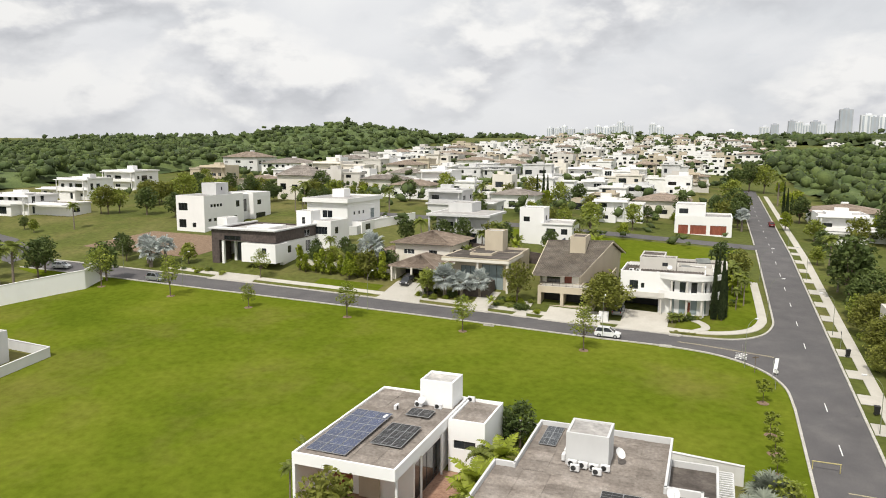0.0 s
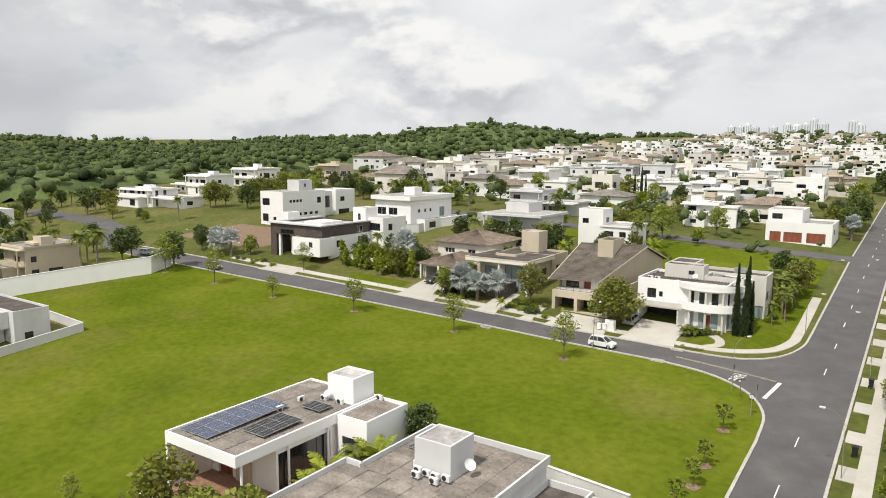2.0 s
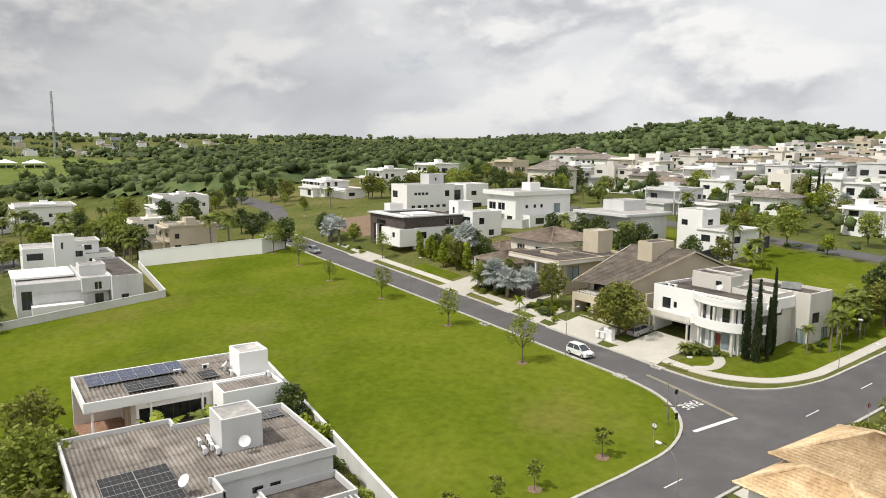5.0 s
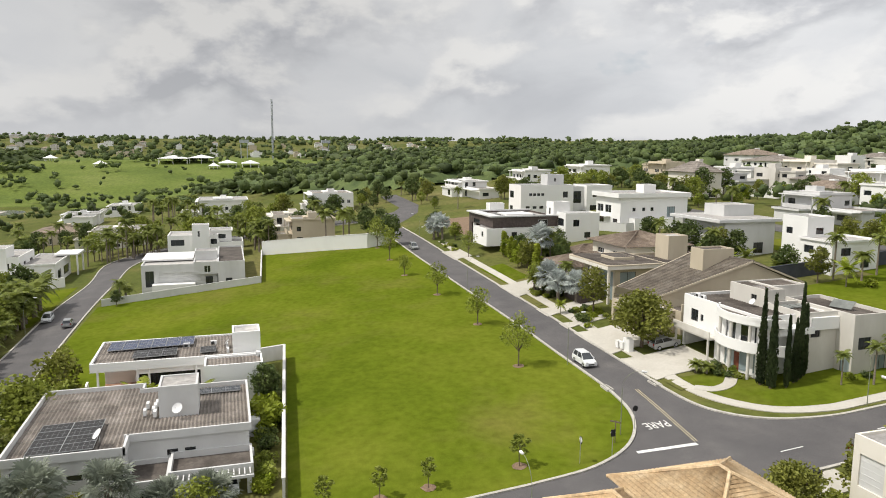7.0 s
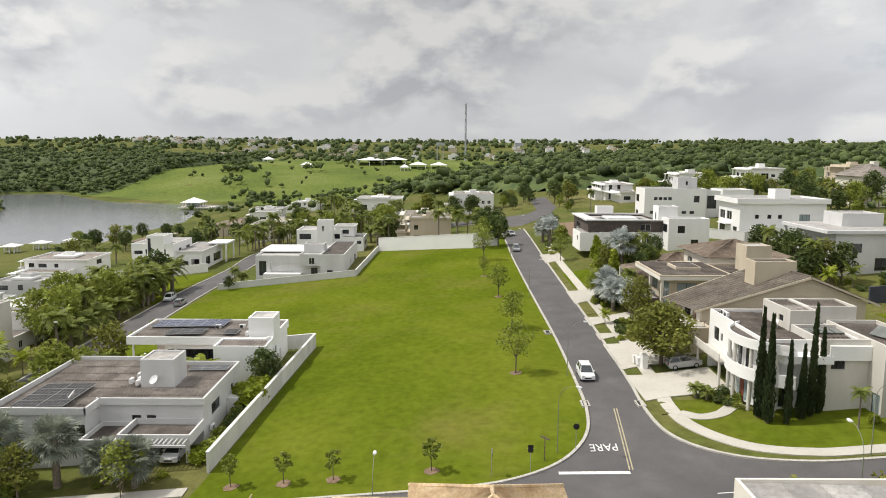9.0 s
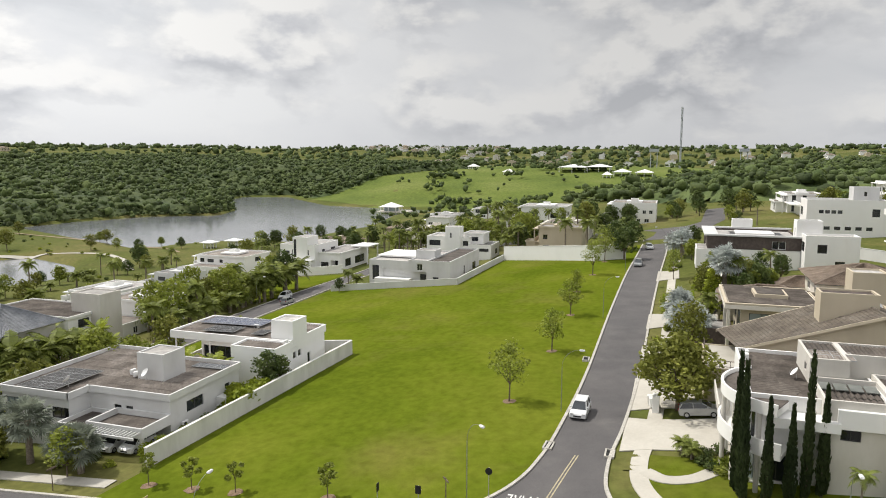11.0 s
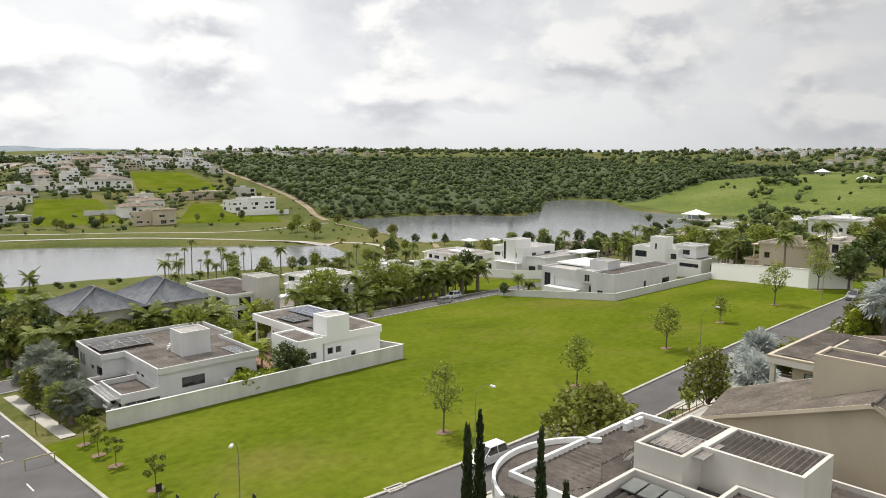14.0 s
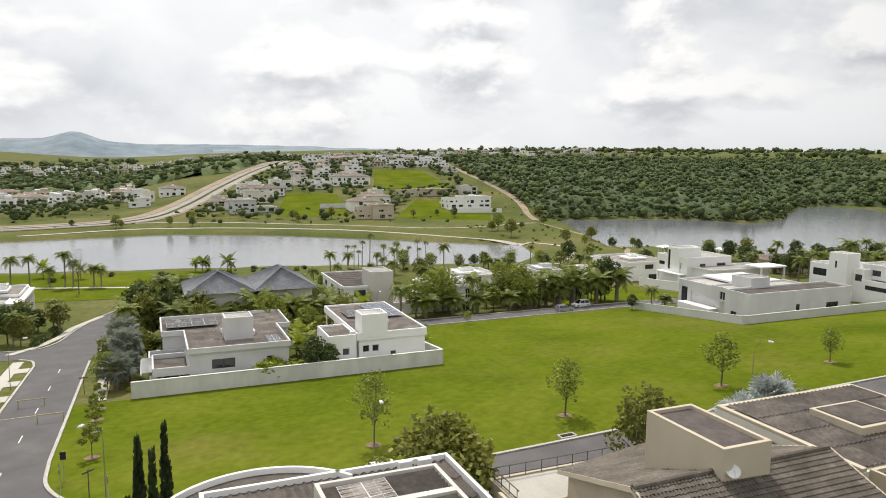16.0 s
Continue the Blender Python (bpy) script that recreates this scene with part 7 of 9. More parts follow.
for x, y, k, s in ((-32.6, 125.6, "airy", 1.0), (-46.5, 124.4, "silver", 1.3), (-43.2, 124.6, "silver", 1.2), (-40.2, 126.6, "silver", 1.25), (-49.5, 125.8, "round", 0.62), (-47.6, 128.2, "palm", 0.75), (-65.5, 131.4, "silver", 1.55), (-69, 128, "lime", 0.9), (-87.4, 123.4, "street", 0.9), (-116.5, 123.5, "silver", 1.35), (-113.7, 125, "silver", 1.25), (-119, 125.4, "silver", 1.2), (-109.2, 127.2, "garden", 0.85), (-129, 128, "dark", 0.75), (-125.4, 125.4, "dark", 0.7), (-172, 140, "garden", 0.6), (-178, 142, "dark", 0.5), (-164, 146, "palm", 0.8), (-190, 140, "garden", 0.6), (-65, 128.5, "garden", 0.8), (-49.5, 123, "street", 0.9), (-36.5, 121.8, "areca", 0.6), (-28, 122.4, "bush", 1.0), (-30.5, 123, "bush", 1.2),
                   (-18.4, 73.6, "dark", 0.68), (-20.4, 74.2, "dark", 0.5), (-11.6, 73.0, "bush", 1.5), (-9.4, 73.2, "bush", 1.3), (-6.8, 73.0, "bush", 1.6), (-3.2, 73.0, "bush", 1.4), (0.2, 72.8, "bush", 1.7), (-13.8, 73.0, "bush", 1.6), (-13.5, 73.4, "limebush", 2.0), (-15.6, 73.6, "limebush", 2.0), (-11.6, 73.2, "limebush", 2.0), (2.4, 72.2, "limebush", 1.2), (-20.0, 64.2, "palm", 0.72), (-18.6, 62.4, "palm", 0.68), (-19.4, 59.6, "areca", 1.5), (-18.4, 65.4, "areca", 1.4), (-19.0, 57.6, "areca", 1.3), (5.4, 59.6, "grey", 1.3), (6.6, 67.6, "grey", 1.15), (6.0, 54.0, "grey", 1.4), (6.4, 49.0, "grey", 1.3), (5.2, 64.0, "grey", 1.1), (-37, 56, "palm", 0.5), (-38.5, 62, "areca", 0.8), (-37.6, 66.5, "areca", 0.7), (-41, 47, "street", 0.55), (-55, 44.5, "street", 0.5), (-92, 47.2, "dark", 0.45), (-97, 47.2, "palm", 0.7), (-100, 48, "date", 0.8),
                   (20, -46, "bare", 1.0), (-40, -8, "red", 1.0)):
    plant(k, x, y, s)
for x in range(-82, -60, 2):
    plant("spire", x + trng.uniform(-.4, .4), 129.6 + trng.uniform(-.6, .6), trng.uniform(0.85, 1.25))
    plant("bush", x + trng.uniform(-.4, .4), 130.6 + trng.uniform(-.3, .3), trng.uniform(1.2, 1.6), 2)
scatter(-36, -16, 44, 51, 16, ["bush", "bush", "areca", "garden"], 0.6, 1.0)
scatter(-16, 8, 44, 50, 14, ["date", "palm", "garden", "dark"], 0.7, 1.0)
scatter(3, 8, 48, 72, 10, ["bush", "bush", "garden"], 0.5, 0.9, 0)
scatter(-16, -1, 72.2, 73.6, 10, ["bush"], 0.7, 1.1, -0.2)
for x, y, k, q, w in ((-5.0, 124.6, "date", 0.42, 0), (-3.9, 125.4, "date", 0.4, 0), (-3.0, 126.2, "bush", 0.95, 0), (-1.9, 126.9, "bush", 0.85, 0), (-2.6, 127.8, "bush", 1.1, 1), (-4.6, 126.6, "bush", 0.9, 0), (-0.9, 127.6, "bush", 0.8, 1), (-5.2, 127.8, "bush", 0.9, 0)):
    plant(k, x, y, q, w)
for x, y, k, q in ((5.4, 136.4, "palm", 0.46), (6.8, 139.6, "palm", 0.5), (5.8, 143.2, "palm", 0.52), (5.4, 145.4, "areca", 1.0), (4.6, 138.4, "bush", 1.0), (5.0, 140.6, "bush", 0.9), (6.6, 147.6, "palm", 0.6)):
    plant(k, x, y, q)
scatter(2.5, 7.5, 146, 165, 12, ["garden", "areca", "palm", "garden"], 0.6, 0.95)
scatter(-36, -30, 122.8, 127, 12, ["bush"], 0.7, 1.2)
scatter(-52, -45, 122.8, 129, 16, ["bush", "bush", "areca"], 0.7, 1.2)
scatter(-84, -62, 132, 142, 20, ["dark", "dark", "garden", "palm"], 0.5, 0.75)
scatter(-62, -34, 150, 164, 18, ["bush", "garden", "areca", "garden", "bush", "areca"], 0.7, 0.95)
for x, y, k, q in ((-70, 160, "dark", 0.8), (-60.5, 160.4, "garden", 0.95), (-55, 159.6, "dark", 0.85), (-48, 161, "garden", 1.0), (-45.6, 163, "dark", 0.8), (-35, 165.5, "garden", 0.9)):
    plant(k, x, y, q)
for x, y, k, q in ((-29, 170, "palm", 0.85), (-26, 173, "palm", 0.75), (-24.4, 168, "areca", 1.2), (-28.4, 166, "garden", 0.7), (-22.6, 171, "bush", 1.5), (-27.6, 178, "palm", 0.8)):
    plant(k, x, y, q)
plant("palm", -66, 160, 0.85, 1); plant("palm", -50.5, 160.5, 0.75, 0); plant("palm", -46, 158, 0.8, 2)
scatter(-84, -20, 190, 192, 10, ["garden", "lime"], 0.7, 1.0)
scatter(-150, -60, 200, 250, 26, ["garden", "dark", "palm", "lime", "garden"], 0.7, 1.1)
scatter(-60, 9, 200, 260, 26, ["garden", "dark", "palm", "lime", "silver", "garden"], 0.7, 1.1)
scatter(-200, -140, 186, 232, 24, ["garden", "dark", "palm", "garden"], 0.7, 1.1)
scatter(-124, -100, 186, 215, 8, ["garden", "dark", "palm"], 0.7, 1.0)
scatter(-236, -196, 120, 150, 16, ["garden", "dark", "palm", "garden"], 0.7, 1.0)
scatter(-178, -140, 158, 184, 14, ["garden"], 0.9, 1.2)
scatter(-112, -90, 122.8, 124.6, 10, ["bush"], 0.6, 1.0)
scatter(-250, -184, 60, 112, 18, ["garden", "dark", "palm"], 0.8, 1.1)
for x, y, k, s in ((25.6, 119.5, "round", 0.85), (25.4, 103.5, "round", 0.65), (24.6, 95, "bush", 1.4), (25.6, 140, "dark", 1.1), (25.8, 151, "dark", 1.55), (28, 156, "dark", 1.2), (25.8, 129.5, "round", 1.0), (24.6, 136, "garden", 0.9), (28, 141, "dark", 1.1), (24.8, 158, "palm", 0.8), (27, 164, "dark", 1.0), (25, 172, "palm", 0.9), (23.8, 181, "garden", 0.8), (26, 190, "dark", 0.9), (24.2, 88, "lime", 0.6), (24.8, 111.5, "round", 0.75), (23.6, 113, "bush", 1.1), (24.2, 117, "bush", 1.3), (23.8, 127.5, "bush", 1.3), (23.6, 82, "bush", 1.2), (24.2, 100, "bush", 1.2), (24, 75, "garden", 0.7),
                   (9.0, 222, "silver", 1.2), (8, 228, "dark", 1.1), (9, 240, "garden", 1.2), (8, 252, "dark", 1.3), (7, 264, "garden", 1.3), (24, 272, "cypress", 1.0), (25, 270, "cypress", 0.95), (26.4, 271, "cypress", 0.9), (26, 280, "lime", 1.4), (30, 290, "lime", 1.4), (24, 296, "palm", 1.3), (-58, 249, "cypress", 1.2), (-56, 250, "cypress", 1.1), (-54.4, 249.5, "cypress", 1.15), (10, 344, "dark", 1.4), (16, 346, "dark", 1.4), (22, 343, "garden", 1.5), (28, 338, "lime", 1.4)):
    plant(k, x, y, s)
scatter(20, 60, 200, 270, 18, ["dark", "garden", "lime", "garden"], 0.9, 1.2)
scatter(-172, -128, 76, 112, 20, ["dark", "garden", "palm"], 0.9, 1.2)
scatter(-190, -150, 30, 80, 36, ["palm", "date", "palm", "garden"], 0.9, 1.2)
scatter(-100, -40, 10, 33, 36, ["date", "palm", "garden", "date", "date"], 0.9, 1.3)
scatter(-40, 6, 8, 33, 26, ["date", "date", "date", "palm", "areca"], 1.0, 1.45)
scatter(-40, 6, -12, 8, 12, ["date", "palm", "garden", "date"], 0.9, 1.2)
scatter(-40, 6, 28, 33, 16, ["bush", "bush", "areca"], 0.8, 1.4)
scatter(-84, -74, 18, 31, 8, ["date", "round"], 0.8, 1.0)
scatter(22, 48, -2, 26, 14, ["palm", "dark", "date"], 0.8, 1.1)
scatter(-6, 7, -14, 30, 22, ["dark", "garden", "palm", "garden", "date"], 0.9, 1.2, -0.6)
for x in (-27.5, -24.2, -20.6, -17.0, -13.2, -9.8, -6.0, -2.4):
    plant("date", x, 31.8 + trng.uniform(-.8, .8), trng.uniform(1.15, 1.5), 1)
for x, y, k, q in ((-100, 31, "date", 1.4), (-97, 29, "garden", 1.0), (-94, 31.4, "date", 1.5), (-91, 29.4, "dark", 0.9), (-88, 31, "date", 1.4), (-92, 26, "dark", 0.9), (-97, 25, "garden", 0.9), (-86, 27, "date", 1.3), (-84, 31.6, "date", 1.2)):
    plant(k, x, y, q)
for k in range(22):
    plant("palm", -158 - trng.uniform(0, 14), 32 + trng.uniform(-2, 18), trng.uniform(0.8, 1.15))
for k in range(7):
    plant("royal", -160 - trng.uniform(0, 10), 66 + trng.uniform(0, 16), trng.uniform(0.8, 1.05))
plant("dark", 3.6, 21, 1.25); plant("dark", 3.2, 12, 1.1); plant("dark", 4.4, 28, 0.9)
for k in range(9):
    plant("bush", 19.6 + 0.25 * k, 9 + 2.1 * k, 1.3, 0)
scatter(19, 27, 2, 24, 12, ["garden", "palm", "dark", "bush"], 0.6, 0.85)
scatter(-300, -190, 24, 66, 30, ["palm", "date", "palm", "garden"], 0.9, 1.25)
scatter(-150, -40, -60, -24, 40, ["palm", "palm", "garden", "date", "bush", "bush"], 0.7, 1.1)
scatter(-240, -150, -40, 24, 46, ["palm", "garden", "date", "dark", "palm"], 0.8, 1.1)
for k in range(15):
    plant("royal", -62 - k * 2.1 + trng.uniform(-1, 1), -72 + trng.uniform(-3.5, 3.5), trng.uniform(0.6, 0.95))
for x, y in ((28.7, -61.5), (24.6, -59.9), (22.5, -59.0), (17.0, -57.0), (15.0, -56.3), (34, -63.5), (39, -65)):
    plant("palm", x, y, 1.0)
scatter(-56, 40, -82, -70, 26, ["bush", "bush", "bush", "areca"], 0.8, 1.6)
scatter(-130, -66, -62, -44, 22, ["garden", "bush", "date", "bush"], 0.6, 0.95)
scatter(-260, 60, -262, -240, 30, ["garden", "bush", "garden"], 0.5, 0.9)
scatter(-215, -160, -200, -70, 60, ["bush", "bush", "bush", "garden"], 0.6, 1.2)

# ---- far woods: one canopy of many crowns ----
def lobed(iv, lc, lr):
    """Push a ball's points out to the lobes of a crown."""
    out = np.zeros(len(iv))
    for c, r in zip(lc, lr):
        bq = iv @ c
        disc = bq * bq - (c @ c - r * r)
        out = np.maximum(out, np.where(disc > 0, bq + np.sqrt(np.maximum(disc, 0)), 0.0))
    return iv * np.maximum(out, 0.3)[:, None]


def far_woods(name, polys, spacing, seed, label, rmin=2.8, rmax=6.2, hmin=6, hmax=11, leaves=46, patchy=0.0, fine=False, floor=0.0):
    rs = np.random.RandomState(seed)
    ico = bmesh.new(); bmesh.ops.create_icosphere(ico, subdivisions=2 if fine else 1, radius=1.0)
    iv = np.array([v.co[:] for v in ico.verts]); itri = np.array([[v.index for v in f.verts] for f in ico.faces]); ico.free()
    templates = []
    for k in range(7):
        # an uneven crown of four to six lobes
        nl = rs.randint(4, 7)
        lc = np.column_stack((rs.uniform(-.55, .55, nl), rs.uniform(-.55, .55, nl), rs.uniform(-.25, .45, nl))); lr = rs.uniform(0.36, 0.62, nl)
        which = rs.randint(0, nl, leaves)
        v = rs.normal(size=(leaves, 3)); v /= np.linalg.norm(v, axis=1)[:, None]; v[:, 2] = np.abs(v[:, 2]) - 0.3
        p = lc[which] + v * lr[which][:, None] * rs.uniform(0.8, 1.2, (leaves, 1))
        a = rs.normal(size=(leaves, 3)); a -= v * (a * v).sum(1)[:, None] * 0.6; a /= np.linalg.norm(a, axis=1)[:, None]
        b = np.cross(a, v); b /= np.linalg.norm(b, axis=1)[:, None] + 1e-6
        s = rs.uniform(0.06, 0.17, (leaves, 1))
        templates.append((np.stack([p - a * s, p - b * s * 0.8, p + a * s, p + b * s], 1).reshape(-1, 3), lobed(iv, lc, lr) * rs.uniform(0.86, 1.04, (len(iv), 1))))
    LV, CV = [], []
    if floor:
        # the closed lower canopy between the crowns, in the shade-darkened green
        SV, SF, seen = [], [], {}
        for poly in polys:
            xs, ys = [p[0] for p in poly], [p[1] for p in poly]
            seen.clear()
            sol = np.array([q for q in SOLIDS if q[2] > min(xs) - 20 and q[0] < max(xs) + 20 and q[3] > min(ys) - 20 and q[1] < max(ys) + 20])
            for j in range(int((max(ys) - min(ys)) / floor) + 1):
                for i in range(int((max(xs) - min(xs)) / floor) + 1):
                    px, py = min(xs) + i * floor, min(ys) + j * floor
                    d = poly_dist(poly, px, py)
                    z = ground_z(px, py)
                    if d > -1.0 or z < -7.4:
                        continue
                    near = 99.0
                    if len(sol):
                        near = np.hypot(np.maximum(np.maximum(sol[:, 0] - px, px - sol[:, 2]), 0), np.maximum(np.maximum(sol[:, 1] - py, py - sol[:, 3]), 0)).min()
                    if py < -225:
                        near = min(near, min(math.hypot(px - q[0], py - q[1]) for q in hwy) - 18.0)
                    hh = (hmin + hmax) / 2 * (1.0 + 0.42 * noise.noise((px / 38.0, py / 38.0, 5.0)) + 0.2 * noise.noise((px / 15.0, py / 15.0, 8.0)))
                    hh = (hh * 0.74 + rs.uniform(-0.9, 0.9)) * sstep(-1.0, -15.0, d) * sstep(2.0, 14.0, near)
                    seen[i, j] = len(SV)
                    SV.append((px + rs.uniform(-.3, .3) * floor, py + rs.uniform(-.3, .3) * floor, z - 0.3 + max(0.0, hh)))
            for (i, j), k in seen.items():
                if (i + 1, j) in seen and (i, j + 1) in seen and (i + 1, j + 1) in seen:
                    SF.append((k, seen[i + 1, j], seen[i + 1, j + 1], seen[i, j + 1]))
        tagged(new(name, quick_mesh(name + "_floor", SV, SF, FOREST_SHADED)), label, "woods", kind="stuff")
    for poly in polys:
        xs, ys = [p[0] for p in poly], [p[1] for p in poly]
        y = min(ys)
        while y < max(ys):
            x = min(xs)
            while x < max(xs):
                px, py = x + rs.uniform(-.95, .95) * spacing, y + rs.uniform(-.95, .95) * spacing
                x += spacing
                if poly_dist(poly, px, py) > 0 or any(a - 2 < px < c + 2 and b - 2 < py < e + 2 for a, b, c, e in SOLIDS):
                    continue
                if patchy and noise.noise((px / 90.0, py / 90.0, seed)) < patchy - 1.0:
                    continue
                if py < -200 and any(poly_dist(p, px, py) < 3 for p in PLOTS):
                    continue
                if py < -225 and min((px - q[0]) ** 2 + (py - q[1]) ** 2 for q in hwy) < 400:
                    continue
                z = ground_z(px, py)
                if z < -7.6:
                    continue
                r, hh = rmin + (rmax - rmin) * rs.uniform(0, 1) ** 1.7, rs.uniform(hmin, hmax)
                hh *= 1.0 + 0.42 * noise.noise((px / 38.0, py / 38.0, 5.0)) + 0.2 * noise.noise((px / 15.0, py / 15.0, 8.0))
                if rs.uniform() < 0.06:
                    hh *= 1.3
                ang = rs.uniform(0, 6.28)
                R2 = np.array(((math.cos(ang), -math.sin(ang), 0), (math.sin(ang), math.cos(ang), 0), (0, 0, 1.0)))
                sc = np.array((r * rs.uniform(0.85, 1.2), r * rs.uniform(0.85, 1.2), r * rs.uniform(0.75, 1.25)))
                o = np.array((px, py, z + hh - r * 0.6))
                lt, ct = templates[rs.randint(7)]
                LV.append((lt @ R2.T) * sc + o)
                CV.append((ct @ R2.T) * sc + o)
            y += spacing
    n = len(LV)
    V = np.vstack(LV)
    tagged(new(name, quick_mesh(name, V, np.arange(len(V)).reshape(-1, 4), FOREST)), label, "woods", kind="stuff")
    # inner shells of the crowns carry the shade in their darker colour
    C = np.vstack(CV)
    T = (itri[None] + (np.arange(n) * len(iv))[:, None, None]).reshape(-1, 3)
    tagged(new(name, quick_mesh(name + "_shade", C, T, FOREST_SHADED)), label, "woods", kind="stuff")
    return n


far_woods("woods", [[(-240, -244), (-300, -242), (-343, -229), (-371, -188), (-420, -207), (-462, -241), (-528, -289), (-580, -306), (-600, -262), (-560, -222), (-592, -202), (-634, -172), (-670, -136), (-711, -96), (-800, -110), (-900, -330), (-800, -700), (-420, -780), (-330, -640), (-292, -495), (-262, -330)]], 5.8, 3, "dense dark green forest on the far lake shore", 2.0, 4.8, 4.6, 9.0, 30, floor=3.4)
far_woods("woods", [[(-548, -212), (-602, -262), (-584, -312), (-640, -340), (-730, -220), (-660, -160), (-600, -186)]], 5.0, 33, "lakeside trees between forest and golf course", 2.2, 4.6, 4, 7.5, 30, floor=3.4)
far_woods("woods", [[(-255, 150), (-268, 240), (-262, 330), (-235, 430), (-225, 540), (-250, 700), (-420, 900), (-760, 700), (-620, 330), (-520, 190), (-420, 110), (-330, 96), (-300, 120)]], 7.2, 4, "dense green forest behind the hillside villas", 2.4, 5.2, 5, 9.5, 24, floor=4.6)
far_woods("woods", [[(-330, 96), (-440, 60), (-470, 80), (-540, 160), (-560, 240), (-420, 130)], [(-790, 230), (-900, 170), (-1000, 400), (-800, 600)]], 10.0, 6, "distant green woods on rolling land", 3.4, 7.0, 6, 10, 24, floor=6.0)
far_woods("woods", [[(40, 300), (62, 262), (120, 240), (300, 300), (480, 520), (300, 760), (30, 640), (34, 420)]], 7.6, 12, "dark green woods beyond the hill street", 2.6, 5.4, 6, 10.5, 24, floor=4.5)
far_woods("woods", [[(-40, 1000), (260, 860), (620, 800), (900, 1250), (0, 1400)]], 14.0, 13, "wooded ridge below the city skyline", 5.0, 8.5, 8, 12, 30, floor=9.0)
far_woods("woods", [[(30, -545), (-80, -530), (-118, -600), (-150, -680), (-110, -760), (60, -860), (420, -860), (440, -560), (200, -530)]], 8.5, 14, "low dark green woods beside the highway", 3.0, 5.4, 6, 10, 36, floor=6.0)
far_woods("woods", [[(60, -860), (420, -860), (440, -560), (900, -700), (900, -1500), (0, -1500)], [(-1500, -900), (-700, -900), (-420, -800), (-330, -1250), (-1500, -1500)], [(-870, -430), (-905, -335), (-1150, -350), (-1560, -640), (-1100, -900), (-830, -700)], [(-1600, -600), (-1050, -450), (-1000, 300), (-1100, 800), (-1700, 900)], [(-1100, 900), (-420, 930), (-200, 1000), (500, 950), (800, 700), (1300, 900), (900, 1500), (-900, 1500)]], 22, 9, "distant wooded skyline", 5, 10, 5, 9, 26, patchy=0.95)


def greenery(polys, spacing, seed, rmin, rmax, hmin, hmax, leaves=30):
    far_woods("garden_greenery", polys, spacing, seed, "garden trees and hedges between far houses", rmin, rmax, hmin, hmax, leaves)


greenery([[(-215, 255), (9, 255), (9, 340), (30, 520), (30, 700), (-200, 700), (-225, 400)]], 9.5, 21, 1.6, 3.6, 2.5, 6)
greenery([[(-200, 200), (-84, 202), (8, 201), (8, 255), (-205, 258)]], 6.6, 31, 1.1, 2.8, 2.0, 5.5, 60)
greenery([[(-84, 178), (-64, 186), (-64, 191), (-108, 191)], [(-30, 184), (8, 184), (8, 190), (-30, 190)]], 4.5, 32, 0.9, 2.0, 1.5, 4.5, 60)
greenery([[(-210, 700), (60, 700), (100, 1000), (-200, 1000)]], 15, 22, 2.5, 5, 3, 7, 22)
greenery([[(30, -268), (-60, -262), (-190, -232), (-216, -262), (-238, -333), (-262, -434), (-300, -600), (-320, -900), (-150, -900), (-130, -600), (-48, -440), (-14, -350)], [(60, -290), (340, -290), (380, -450), (20, -430), (0, -400)]], 6.6, 23, 1.3, 3.6, 2.5, 7, 22)
greenery([[(-240, -226), (-300, -238), (-345, -222), (-371, -184), (-420, -203), (-462, -236), (-528, -284), (-580, -300), (-585, -318), (-528, -300), (-462, -252), (-420, -218), (-371, -198), (-350, -238), (-300, -254), (-240, -256)]], 3.6, 29, 1.2, 2.4, 1.2, 3.2, 26)
greenery([[(-460, -46), (-300, -42), (-262, -20), (-262, 60), (-330, 100), (-440, 60)]], 13, 27, 1.8, 4.2, 4, 9, 40)
greenery([[(-60, -900), (-60, -1200), (700, -1200), (500, -800), (60, -760)]], 16, 28, 2.0, 5.0, 3, 7, 30)
for gx0, gy0, gr in ((-626, -29, 9), (-589, 83, 7), (-492, 115, 12), (-580, -64, 6), (-636, -100, 16), (-700, -5, 14), (-700, 37, 16), (-593, -136, 6), (-496, -51, 11), (-556, -88, 9), (-455, 60, 14), (-470, 20, 9), (-520, 60, 8), (-640, 130, 14)):
    greenery([[(gx0 + gr * 1.5, gy0 - gr), (gx0 + gr, gy0 + gr), (gx0 - gr, gy0 + gr), (gx0 - gr * 1.2, gy0 - gr)]], 5.5, 40 + int(gr), 2.0, 4.6, 3.5, 7.5, 60)
greenery([[(-690, -180), (-470, -60), (-455, 60), (-560, 140), (-700, 180), (-760, 60)]], 34, 24, 2.0, 4.6, 3, 7, 40)
greenery([[(-1050, -230), (-800, -190), (-770, 140), (-960, 200), (-1060, 100)]], 30, 25, 3.0, 6.0, 3, 7, 30)
greenery([[(-60, -238), (-120, -224), (-215, -215), (-262, -330), (-180, -340), (40, -300), (100, -270)]], 17, 26, 1.0, 2.2, 1.2, 3.5, 26)

